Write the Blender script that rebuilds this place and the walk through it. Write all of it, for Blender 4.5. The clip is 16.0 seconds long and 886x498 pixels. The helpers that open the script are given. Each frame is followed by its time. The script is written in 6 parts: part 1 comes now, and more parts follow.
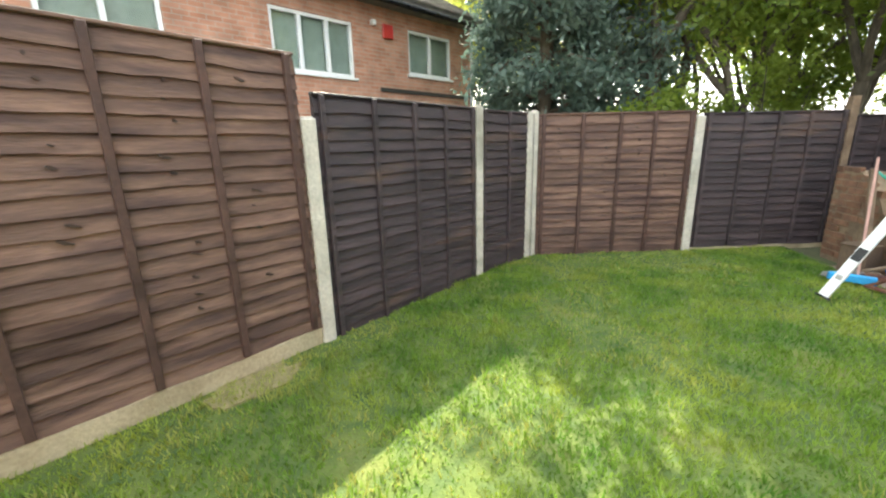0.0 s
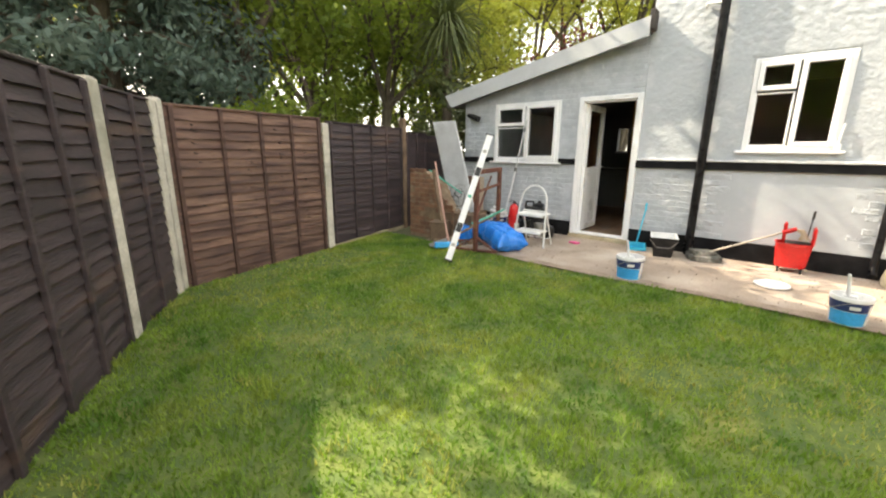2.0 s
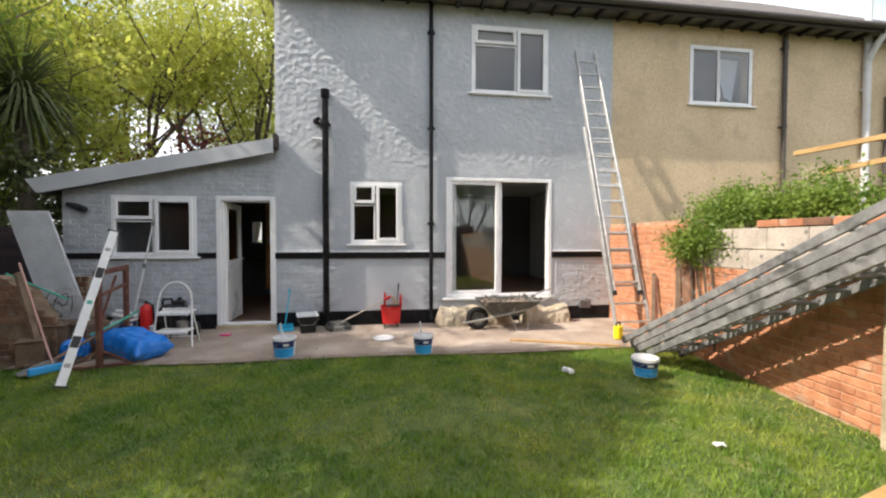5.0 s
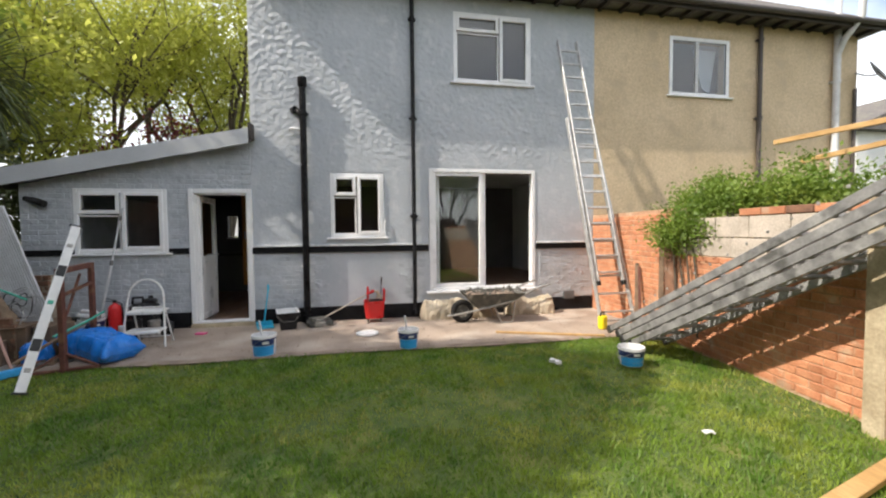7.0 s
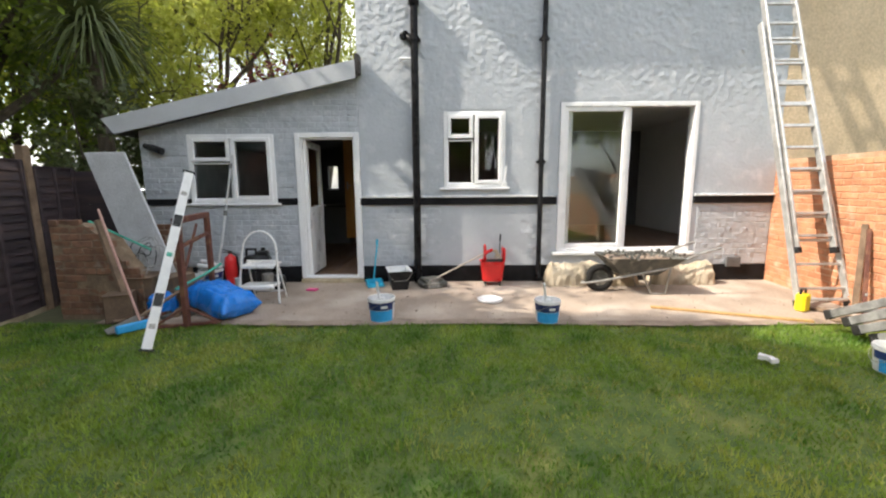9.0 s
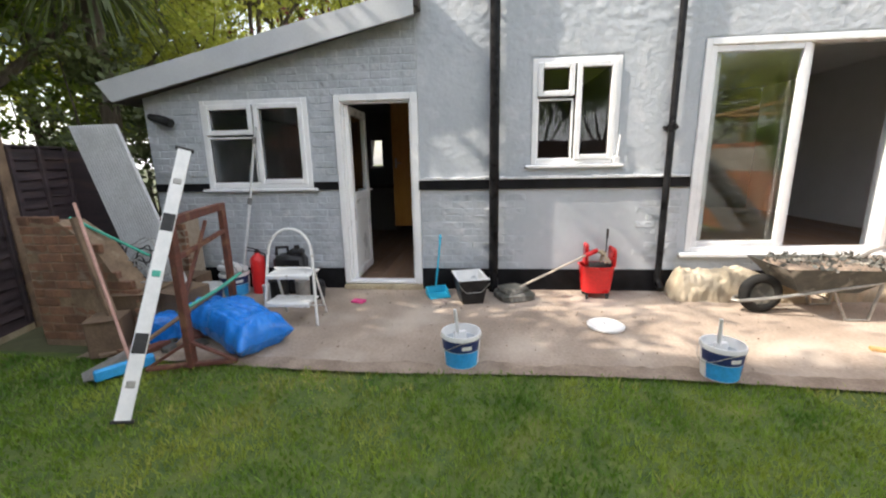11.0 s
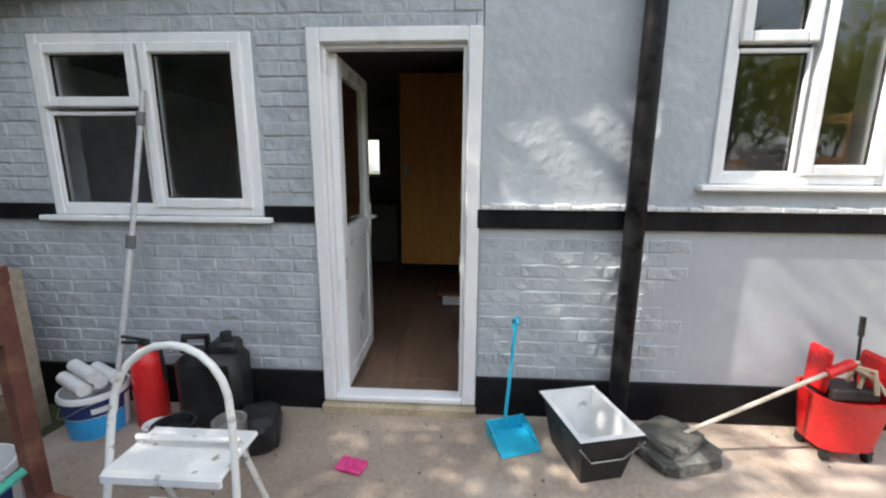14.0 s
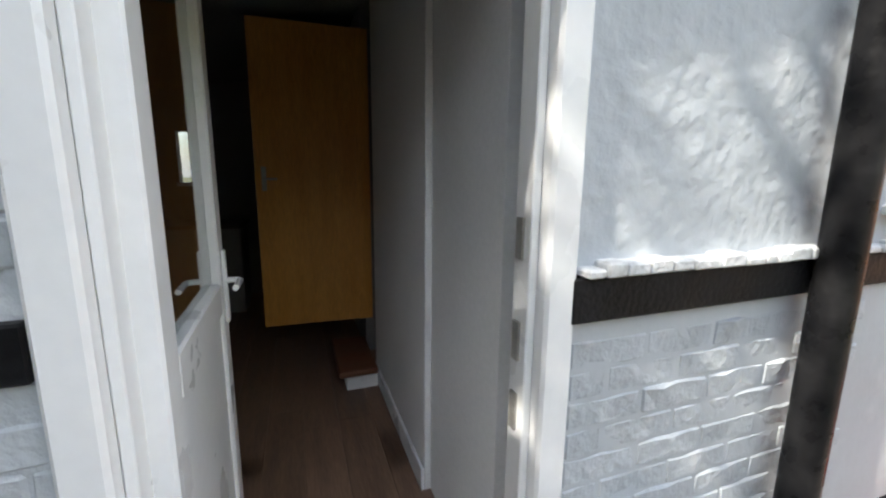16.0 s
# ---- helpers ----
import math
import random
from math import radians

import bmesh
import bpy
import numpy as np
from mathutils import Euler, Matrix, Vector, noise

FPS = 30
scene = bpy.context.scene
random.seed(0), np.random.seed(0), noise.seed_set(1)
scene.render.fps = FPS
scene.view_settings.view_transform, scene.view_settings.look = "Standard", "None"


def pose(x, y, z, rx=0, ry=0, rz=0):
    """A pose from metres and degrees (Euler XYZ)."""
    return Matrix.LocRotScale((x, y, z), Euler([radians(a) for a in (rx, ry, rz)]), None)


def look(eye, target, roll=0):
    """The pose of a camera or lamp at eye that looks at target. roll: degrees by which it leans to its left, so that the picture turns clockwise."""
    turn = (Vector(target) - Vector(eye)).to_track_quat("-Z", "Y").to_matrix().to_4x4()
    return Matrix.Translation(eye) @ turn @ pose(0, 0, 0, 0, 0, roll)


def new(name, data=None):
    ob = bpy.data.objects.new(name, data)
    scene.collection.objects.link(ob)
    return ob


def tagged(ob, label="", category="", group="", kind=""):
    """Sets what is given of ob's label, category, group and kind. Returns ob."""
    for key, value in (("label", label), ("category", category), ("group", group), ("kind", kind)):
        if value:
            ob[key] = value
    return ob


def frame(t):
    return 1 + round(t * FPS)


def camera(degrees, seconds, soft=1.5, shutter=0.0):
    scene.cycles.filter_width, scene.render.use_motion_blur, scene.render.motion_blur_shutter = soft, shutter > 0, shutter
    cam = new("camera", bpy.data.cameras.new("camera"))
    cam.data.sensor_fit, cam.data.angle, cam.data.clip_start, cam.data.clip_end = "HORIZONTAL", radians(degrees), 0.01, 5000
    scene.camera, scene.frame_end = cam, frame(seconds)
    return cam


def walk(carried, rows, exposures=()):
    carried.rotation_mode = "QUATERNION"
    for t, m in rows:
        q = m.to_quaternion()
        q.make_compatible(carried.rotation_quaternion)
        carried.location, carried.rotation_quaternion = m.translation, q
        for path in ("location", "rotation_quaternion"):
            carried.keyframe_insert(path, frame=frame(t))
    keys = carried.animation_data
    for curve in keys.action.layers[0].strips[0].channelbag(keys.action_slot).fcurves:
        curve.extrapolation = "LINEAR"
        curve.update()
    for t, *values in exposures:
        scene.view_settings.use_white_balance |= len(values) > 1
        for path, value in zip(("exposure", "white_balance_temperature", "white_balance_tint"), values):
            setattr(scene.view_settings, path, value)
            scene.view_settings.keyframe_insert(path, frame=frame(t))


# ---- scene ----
cam = camera(95.4, 16.0, 2.2)
METRES, EYE, TILT, LEAN, TURN = 8.74, 1.38, 0.0, 0.0, 10.54
ROWS = [
    (0.0, 0.0, 0.0, 0.0, -0.35, -14.29, 1.38),
    (0.5, -0.0376, 0.0346, -0.0026, -13.35, -14.29, 0.97),
    (1.0, -0.0716, 0.0604, -0.0055, -26.34, -14.05, 0.27),
    (1.5, -0.0882, 0.0865, -0.0056, -42.2, -13.9, -0.31),
    (2.0, -0.0965, 0.112, -0.0056, -59.92, -13.75, -0.44),
    (2.5, -0.1174, 0.1284, -0.002, -77.45, -13.8, -0.58),
    (3.0, -0.1406, 0.1348, 0.0021, -90.34, -13.5, -0.66),
    (3.5, -0.158, 0.1271, 0.0021, -98.83, -11.51, -0.91),
    (4.0, -0.1657, 0.1237, 0.0054, -104.41, -7.28, -0.89),
    (4.5, -0.1685, 0.1222, 0.0082, -107.83, -2.36, -0.46),
    (7.0, -0.1554, 0.1228, 0.0058, -111.47, -2.44, 0.54),
    (7.5, -0.1426, 0.1312, 0.0027, -110.4, -5.7, 0.21),
    (8.0, -0.1198, 0.1352, 0.0011, -107.82, -7.56, 0.11),
    (8.5, -0.0793, 0.142, 0.0015, -104.13, -8.22, 0.2),
    (9.0, -0.0341, 0.1613, -0.001, -100.22, -8.82, 0.39),
    (9.5, 0.0038, 0.1758, 0.0029, -97.32, -9.95, 0.6),
    (12.0, 0.2265, 0.1998, 0.0055, -94.78, -12.62, 1.04),
    (12.5, 0.2703, 0.2078, 0.0082, -94.17, -12.46, 0.78),
    (13.0, 0.3109, 0.21, 0.0066, -94.11, -12.28, 0.42),
    (13.5, 0.3518, 0.2143, 0.0068, -94.89, -11.66, 0.01),
    (14.0, 0.3955, 0.2287, 0.0052, -97.27, -11.21, -0.39),
    (14.5, 0.4355, 0.2391, 0.0056, -100.53, -10.87, -0.69),
    (15.0, 0.4893, 0.2453, 0.0025, -105.41, -10.53, -0.78),
    (15.5, 0.5302, 0.2487, 0.0014, -111.65, -10.12, -0.85),
    (16.0, 0.5724, 0.251, 0.0047, -120.46, -10.04, -0.6),
]
PATH = [(t, pose(0, 0, EYE, TILT, LEAN, TURN) @ pose(METRES * x, METRES * y, METRES * z, 90 + pitch, roll, yaw)) for t, x, y, z, yaw, pitch, roll in ROWS]
EXPOSURES = [(0.0, 2.12, 6800, 4), (1.0, 2.07, 6900, 3), (2.0, 1.76, 7700, 8), (3.0, 1.3, 7700, 10), (4.5, 0.78, 6700, 13), (7.0, 0.62, 6700, 12), (9.0, 1.0, 6700, 10), (12.0, 1.16, 6650, 12), (13.0, 1.08, 6550, 12), (14.0, 1.2, 6450, 10), (16.0, 1.48, 6450, 9)]
walk(cam, PATH, EXPOSURES)

# ---- daylight ----
SUN_WAY = Vector((0.2, -1.0, -1.0)).normalized()     # the way the light travels
world = bpy.data.worlds.new("daylight")
scene.world = world
world.use_nodes = True
wn, wl = world.node_tree.nodes, world.node_tree.links
wn.clear()
sky = wn.new("ShaderNodeTexSky")
sky.sky_type, sky.sun_disc = "NISHITA", False
sky.sun_elevation = math.asin(-SUN_WAY.z)
sky.sun_rotation = math.atan2(-SUN_WAY.x, -SUN_WAY.y)
sky.air_density, sky.dust_density = 1.2, 2.5
w_pos = wn.new("ShaderNodeTexCoord")
w_noise = wn.new("ShaderNodeTexNoise")
w_noise.inputs["Scale"].default_value = 2.6
w_noise.inputs["Detail"].default_value = 7
w_ramp = wn.new("ShaderNodeValToRGB")
w_ramp.color_ramp.elements[0].position, w_ramp.color_ramp.elements[1].position = 0.40, 0.62
w_mix = wn.new("ShaderNodeMix")
w_mix.data_type = "RGBA"
w_mix.inputs["B"].default_value = (8.5, 8.8, 9.2, 1)
w_back = wn.new("ShaderNodeBackground")
w_back.inputs["Strength"].default_value = 0.15
w_out = wn.new("ShaderNodeOutputWorld")
wl.new(w_pos.outputs["Generated"], w_noise.inputs["Vector"])
wl.new(w_noise.outputs["Fac"], w_ramp.inputs["Fac"])
wl.new(w_ramp.outputs["Color"], w_mix.inputs["Factor"])
wl.new(sky.outputs["Color"], w_mix.inputs["A"])
wl.new(w_mix.outputs["Result"], w_back.inputs["Color"])
wl.new(w_back.outputs["Background"], w_out.inputs["Surface"])
sun = new("sun", bpy.data.lights.new("sun", "SUN"))
sun.data.energy, sun.data.angle, sun.data.color = 4.1, radians(0.53), (1.0, 0.93, 0.82)
sun.matrix_world = look((0, 0, 20), Vector((0, 0, 20)) + SUN_WAY)


# ---- materials ----
def surf(name, a, b, scale=6.0, rough=0.8, bump=0.3, grain=60.0, metal=0.0, spread=(0.35, 0.65), vary=0.0, third=None, third_scale=1.5, third_spread=(0.55, 0.7), coat=0.0, stretch=(1, 1, 1), local=False, depth=0.01, fleck=0.8):
    """A surface of two tones mixed by noise, a finer grain in the relief, and stains in a third tone."""
    m = bpy.data.materials.new(name)
    m.use_nodes = True
    n, l = m.node_tree.nodes, m.node_tree.links
    p = n["Principled BSDF"]
    if local:
        src = n.new("ShaderNodeTexCoord").outputs["Object"]
    else:
        src = n.new("ShaderNodeNewGeometry").outputs["Position"]
    mp = n.new("ShaderNodeMapping")
    mp.inputs["Scale"].default_value = stretch
    l.new(src, mp.inputs["Vector"])
    info = n.new("ShaderNodeObjectInfo")
    if local:
        off = n.new("ShaderNodeVectorMath")
        off.operation = "SCALE"
        l.new(info.outputs["Location"], off.inputs[0])
        off.inputs["Scale"].default_value = 3.7
        l.new(off.outputs["Vector"], mp.inputs["Location"])

    def noise_tex(sc, lo, hi, detail=6):
        t = n.new("ShaderNodeTexNoise")
        t.inputs["Scale"].default_value = sc
        t.inputs["Detail"].default_value = detail
        l.new(mp.outputs["Vector"], t.inputs["Vector"])
        r = n.new("ShaderNodeMapRange")
        r.inputs["From Min"].default_value, r.inputs["From Max"].default_value = lo, hi
        l.new(t.outputs["Fac"], r.inputs["Value"])
        return r.outputs["Result"], t.outputs["Fac"]

    def mix(f, x, y, kind="MIX"):
        k = n.new("ShaderNodeMix")
        k.data_type, k.blend_type = "RGBA", kind
        for v, s in ((f, "Factor"), (x, "A"), (y, "B")):
            if isinstance(v, (float, int)):
                k.inputs[s].default_value = v
            elif isinstance(v, tuple):
                k.inputs[s].default_value = (*v, 1)
            else:
                l.new(v, k.inputs[s])
        return k.outputs["Result"]
    f1, _ = noise_tex(scale, *spread)
    col = mix(f1, a, b)
    f2, raw = noise_tex(grain, 0.3, 0.7)
    dark = mix(f2, (0.78, 0.78, 0.78), (1.12, 1.12, 1.12))
    col = mix(fleck, col, dark, "MULTIPLY")
    if third:
        f3, _ = noise_tex(third_scale, *third_spread)
        col = mix(f3, col, third)
    if vary:
        r = n.new("ShaderNodeMapRange")
        r.inputs["To Min"].default_value, r.inputs["To Max"].default_value = 1 - vary, 1 + vary
        l.new(info.outputs["Random"], r.inputs["Value"])
        h = n.new("ShaderNodeHueSaturation")
        l.new(r.outputs["Result"], h.inputs["Value"])
        l.new(col, h.inputs["Color"])
        col = h.outputs["Color"]
    l.new(col, p.inputs["Base Color"])
    p.inputs["Metallic"].default_value = metal
    p.inputs["Coat Weight"].default_value = coat
    rr = n.new("ShaderNodeMapRange")
    rr.inputs["To Min"].default_value, rr.inputs["To Max"].default_value = max(0.02, rough - 0.12), min(1, rough + 0.1)
    l.new(f1, rr.inputs["Value"])
    l.new(rr.outputs["Result"], p.inputs["Roughness"])
    if bump:
        bp = n.new("ShaderNodeBump")
        bp.inputs["Strength"].default_value, bp.inputs["Distance"].default_value = bump, depth
        l.new(raw, bp.inputs["Height"])
        l.new(bp.outputs["Normal"], p.inputs["Normal"])
    return m


def glass_mat(name, tint=(1, 1, 1), rough=0.0):
    m = bpy.data.materials.new(name)
    m.use_nodes = True
    p = m.node_tree.nodes["Principled BSDF"]
    p.inputs["Base Color"].default_value = (*tint, 1)
    p.inputs["Transmission Weight"].default_value = 1
    p.inputs["Roughness"].default_value = rough
    p.inputs["IOR"].default_value = 1.5
    return m


def leaf_mat(name, a, b, glow=0.35, patch=None):
    """Leaf: two greens by piece of the crown, partly letting light through."""
    m = surf(name, a, b, 2.2, 0.55, 0.0, 25.0, third=patch, third_scale=1.3, third_spread=(0.5, 0.72))
    n, l = m.node_tree.nodes, m.node_tree.links
    p = n["Principled BSDF"]
    t = n.new("ShaderNodeBsdfTranslucent")
    l.new(p.inputs["Base Color"].links[0].from_socket, t.inputs["Color"])
    k = n.new("ShaderNodeMixShader")
    k.inputs[0].default_value = glow
    l.new(p.outputs[0], k.inputs[1])
    l.new(t.outputs[0], k.inputs[2])
    l.new(k.outputs[0], n["Material Output"].inputs["Surface"])
    return m


def brick_far(name, a, b, mortar):
    """Brickwork too far off to be told apart: courses in the material, with relief."""
    m = bpy.data.materials.new(name)
    m.use_nodes = True
    n, l = m.node_tree.nodes, m.node_tree.links
    p = n["Principled BSDF"]
    uv = n.new("ShaderNodeTexCoord")
    t = n.new("ShaderNodeTexBrick")
    mp = n.new("ShaderNodeMapping")
    mp.inputs["Rotation"].default_value = (radians(90), 0, 0)
    l.new(uv.outputs["Object"], mp.inputs["Vector"])
    l.new(mp.outputs["Vector"], t.inputs["Vector"])
    t.inputs["Color1"].default_value, t.inputs["Color2"].default_value, t.inputs["Mortar"].default_value = (*a, 1), (*b, 1), (*mortar, 1)
    t.inputs["Scale"].default_value = 1
    t.inputs["Brick Width"].default_value, t.inputs["Row Height"].default_value, t.inputs["Mortar Size"].default_value = 0.225, 0.075, 0.006
    z = n.new("ShaderNodeTexNoise")
    z.inputs["Scale"].default_value = 3
    z.inputs["Detail"].default_value = 8
    l.new(uv.outputs["Object"], z.inputs["Vector"])
    k = n.new("ShaderNodeMix")
    k.data_type, k.blend_type = "RGBA", "OVERLAY"
    k.inputs["Factor"].default_value = 0.6
    l.new(t.outputs["Color"], k.inputs["A"])
    l.new(z.outputs["Fac"], k.inputs["B"])
    l.new(k.outputs["Result"], p.inputs["Base Color"])
    p.inputs["Roughness"].default_value = 0.9
    bp = n.new("ShaderNodeBump")
    bp.inputs["Strength"].default_value, bp.inputs["Distance"].default_value = 0.5, 0.01
    bp.invert = True
    l.new(t.outputs["Fac"], bp.inputs["Height"])
    l.new(bp.outputs["Normal"], p.inputs["Normal"])
    return m


GREY_RENDER = surf("grey masonry paint on render", (0.40, 0.43, 0.46), (0.47, 0.50, 0.53), 1.4, 0.7, 0.6, 24, third=(0.52, 0.54, 0.56), third_scale=5, depth=0.012, fleck=0.15)
GREY_BRICK = surf("grey masonry paint on brick", (0.39, 0.42, 0.45), (0.48, 0.51, 0.54), 5, 0.7, 1.0, 26, vary=0.05, third=(0.56, 0.57, 0.58), third_scale=9, third_spread=(0.6, 0.75), depth=0.011, fleck=0.25)
CREAM = surf("cream masonry paint", (0.57, 0.44, 0.28), (0.66, 0.52, 0.35), 1.2, 0.85, 0.8, 30, depth=0.012, third=(0.50, 0.39, 0.26), third_scale=2.5)
GREY_SMOOTH = surf("smooth grey masonry paint", (0.41, 0.44, 0.47), (0.47, 0.50, 0.53), 1.6, 0.65, 0.25, 20, depth=0.008, fleck=0.12, third=(0.52, 0.54, 0.56), third_scale=4, third_spread=(0.58, 0.75))
BLACK_PAINT = surf("black bitumen paint", (0.007, 0.007, 0.008), (0.016, 0.016, 0.018), 7, 0.55, 0.4, 60)
WHITE_PVC = surf("white window plastic", (0.78, 0.79, 0.80), (0.84, 0.84, 0.84), 4, 0.35, 0.03, 30, fleck=0.12)
GREY_BARGE = surf("pale grey painted board", (0.46, 0.48, 0.50), (0.51, 0.53, 0.55), 3, 0.6, 0.2, 40, fleck=0.2)
GLASS = glass_mat("window glass", (0.93, 0.96, 0.95))
GASKET = surf("dark rubber gasket", (0.02, 0.02, 0.02), (0.035, 0.035, 0.035), 10, 0.7, 0.1)
PIPE_BLACK = surf("black gloss pipe paint", (0.008, 0.008, 0.009), (0.015, 0.015, 0.016), 12, 0.34, 0.15, 50, third=(0.3, 0.31, 0.32), third_scale=20, third_spread=(0.71, 0.75))
PIPE_GREY = surf("grey plastic pipe", (0.55, 0.56, 0.57), (0.64, 0.65, 0.66), 5, 0.5, 0.1)
PIPE_BROWN = surf("brown black iron pipe", (0.05, 0.04, 0.035), (0.08, 0.065, 0.055), 8, 0.5, 0.3)
ROOF_TILE = surf("weathered roof tile", (0.10, 0.095, 0.09), (0.17, 0.15, 0.14), 6, 0.9, 0.6, 30, third=(0.2, 0.2, 0.15), third_scale=3)
SOFFIT = surf("dark stained eaves timber", (0.035, 0.03, 0.028), (0.06, 0.05, 0.045), 5, 0.7, 0.3)
CONCRETE = surf("pale concrete", (0.46, 0.43, 0.37), (0.60, 0.56, 0.49), 5, 0.9, 0.5, 45, third=(0.28, 0.27, 0.22), third_scale=2.2)
PATIO = surf("dusty concrete paving", (0.30, 0.235, 0.185), (0.43, 0.345, 0.275), 1.8, 0.9, 0.5, 40, third=(0.52, 0.45, 0.38), third_scale=1.1, third_spread=(0.5, 0.72))
SOIL = surf("lawn soil and moss", (0.055, 0.095, 0.018), (0.115, 0.15, 0.03), 9, 1.0, 0.8, 60, third=(0.18, 0.18, 0.045), third_scale=1.7, third_spread=(0.58, 0.74))
FAR_GROUND = surf("rough ground", (0.06, 0.08, 0.03), (0.10, 0.10, 0.05), 0.8, 1.0, 0.5, 12)
GRASS = leaf_mat("grass blade", (0.095, 0.215, 0.024), (0.27, 0.39, 0.05), 0.48, (0.42, 0.45, 0.08))
DRY_GRASS = leaf_mat("dry grass blade", (0.32, 0.37, 0.07), (0.46, 0.45, 0.13), 0.4)
FENCE_RED = surf("red brown fence stain", (0.070, 0.036, 0.030), (0.205, 0.122, 0.090), 6, 0.8, 0.6, 40, vary=0.16, stretch=(0.35, 0.35, 2.6), third=(0.05, 0.026, 0.02), third_scale=3)
FENCE_DARK = surf("dark brown fence stain", (0.030, 0.022, 0.026), (0.068, 0.048, 0.052), 6, 0.7, 0.6, 40, vary=0.16, stretch=(0.35, 0.35, 2.6), third=(0.105, 0.066, 0.052), third_scale=2.2, third_spread=(0.60, 0.74))
FENCE_BATTEN = surf("dark red fence stain", (0.050, 0.024, 0.020), (0.095, 0.050, 0.040), 6, 0.75, 0.5, 40, vary=0.1)
KNOT = surf("dark knot and resin stain", (0.028, 0.015, 0.012), (0.055, 0.030, 0.022), 30, 0.6, 0.4, 60)
GRAVEL = surf("weathered tan concrete", (0.36, 0.29, 0.19), (0.50, 0.42, 0.29), 4, 0.9, 0.6, 45, third=(0.16, 0.14, 0.08), third_scale=2.6, third_spread=(0.58, 0.74))
ALU_OLD = surf("oxidised grey aluminium", (0.22, 0.22, 0.22), (0.36, 0.36, 0.35), 9, 0.55, 0.25, 50, fleck=0.6, metal=0.4, third=(0.12, 0.12, 0.115), third_scale=6)
BRICK_ORANGE = surf("orange red brick", (0.45, 0.18, 0.09), (0.58, 0.27, 0.145), 7, 0.9, 0.6, 60, vary=0.16, third=(0.50, 0.36, 0.25), third_scale=5, third_spread=(0.58, 0.72))
BRICK_BROWN = surf("weathered brown brick", (0.16, 0.085, 0.055), (0.27, 0.14, 0.085), 7, 0.9, 0.6, 60, vary=0.25, third=(0.3, 0.25, 0.2), third_scale=5, third_spread=(0.6, 0.75))
MORTAR = surf("sandy mortar", (0.33, 0.27, 0.20), (0.42, 0.35, 0.27), 20, 0.95, 0.6, 80)
MORTAR_DUSTY = surf("orange dusted mortar", (0.40, 0.22, 0.13), (0.52, 0.33, 0.21), 9, 0.95, 0.6, 60, third=(0.55, 0.42, 0.30), third_scale=3)
BLOCK = surf("pale concrete block", (0.42, 0.37, 0.31), (0.52, 0.46, 0.39), 6, 0.95, 0.6, 50, vary=0.06)
RED_HOUSE = brick_far("red brick courses", (0.42, 0.19, 0.12), (0.50, 0.26, 0.18), (0.42, 0.34, 0.28))
ALU = surf("worn aluminium", (0.40, 0.40, 0.39), (0.54, 0.54, 0.53), 12, 0.45, 0.15, 60, fleck=0.5, metal=0.5, third=(0.6, 0.59, 0.57), third_scale=9)
RED_ALARM = surf("red alarm box plastic", (0.5, 0.03, 0.03), (0.58, 0.05, 0.04), 5, 0.4, 0.0)
ROOM_WHITE = surf("indoor wall paint", (0.74, 0.74, 0.73), (0.80, 0.80, 0.79), 2, 0.8, 0.05, fleck=0.2)
# indoor shade is put into this colour, for rooms that should look dim
ROOM_DIMMED = surf("indoor wall darkened to look unlit", (0.16, 0.16, 0.16), (0.2, 0.2, 0.2), 2, 0.85, 0.1)
ROOM_FLOOR = surf("brown wood floor", (0.17, 0.10, 0.065), (0.25, 0.155, 0.10), 4, 0.5, 0.2, 30, vary=0.12, stretch=(0.5, 4, 1))
ORANGE_WOOD = surf("orange varnished wood", (0.50, 0.215, 0.03), (0.58, 0.27, 0.05), 3, 0.5, 0.1, 30, stretch=(4, 4, 0.5))
BARK = surf("grey brown bark", (0.07, 0.055, 0.04), (0.14, 0.115, 0.085), 8, 0.95, 0.9, 30, stretch=(1, 1, 0.35), depth=0.03)
LEAF_BLUE = leaf_mat("blue green conifer needles", (0.07, 0.12, 0.095), (0.17, 0.23, 0.18), 0.42)
LEAF_MID = leaf_mat("mid green leaves", (0.15, 0.23, 0.035), (0.32, 0.40, 0.07), 0.62)
LEAF_SPRING = leaf_mat("yellow green spring leaves", (0.36, 0.41, 0.06), (0.58, 0.59, 0.14), 0.6)
LEAF_PURPLE = leaf_mat("dark red leaves", (0.14, 0.03, 0.035), (0.22, 0.06, 0.05), 0.4)
LEAF_BUSH = leaf_mat("fresh green shrub leaves", (0.10, 0.19, 0.02), (0.24, 0.33, 0.05), 0.42)
LEAF_PALM = leaf_mat("strap leaves", (0.08, 0.11, 0.04), (0.17, 0.20, 0.08), 0.3)
PINE_TIMBER = surf("new pine timber", (0.40, 0.24, 0.09), (0.52, 0.33, 0.14), 4, 0.6, 0.2, 30, stretch=(0.5, 3, 3))
RUST = surf("rusty red brown steel", (0.10, 0.035, 0.025), (0.17, 0.065, 0.045), 14, 0.75, 0.5, 70, third=(0.22, 0.11, 0.06), third_scale=8)
BLUE_PLASTIC = surf("blue polythene", (0.008, 0.17, 0.62), (0.014, 0.23, 0.74), 6, 0.3, 0.15, 30)
BLUE_LABEL = surf("bright blue label", (0.03, 0.33, 0.72), (0.04, 0.40, 0.80), 6, 0.4, 0.05)
TURQUOISE = surf("turquoise plastic", (0.02, 0.42, 0.62), (0.03, 0.48, 0.68), 6, 0.4, 0.05)
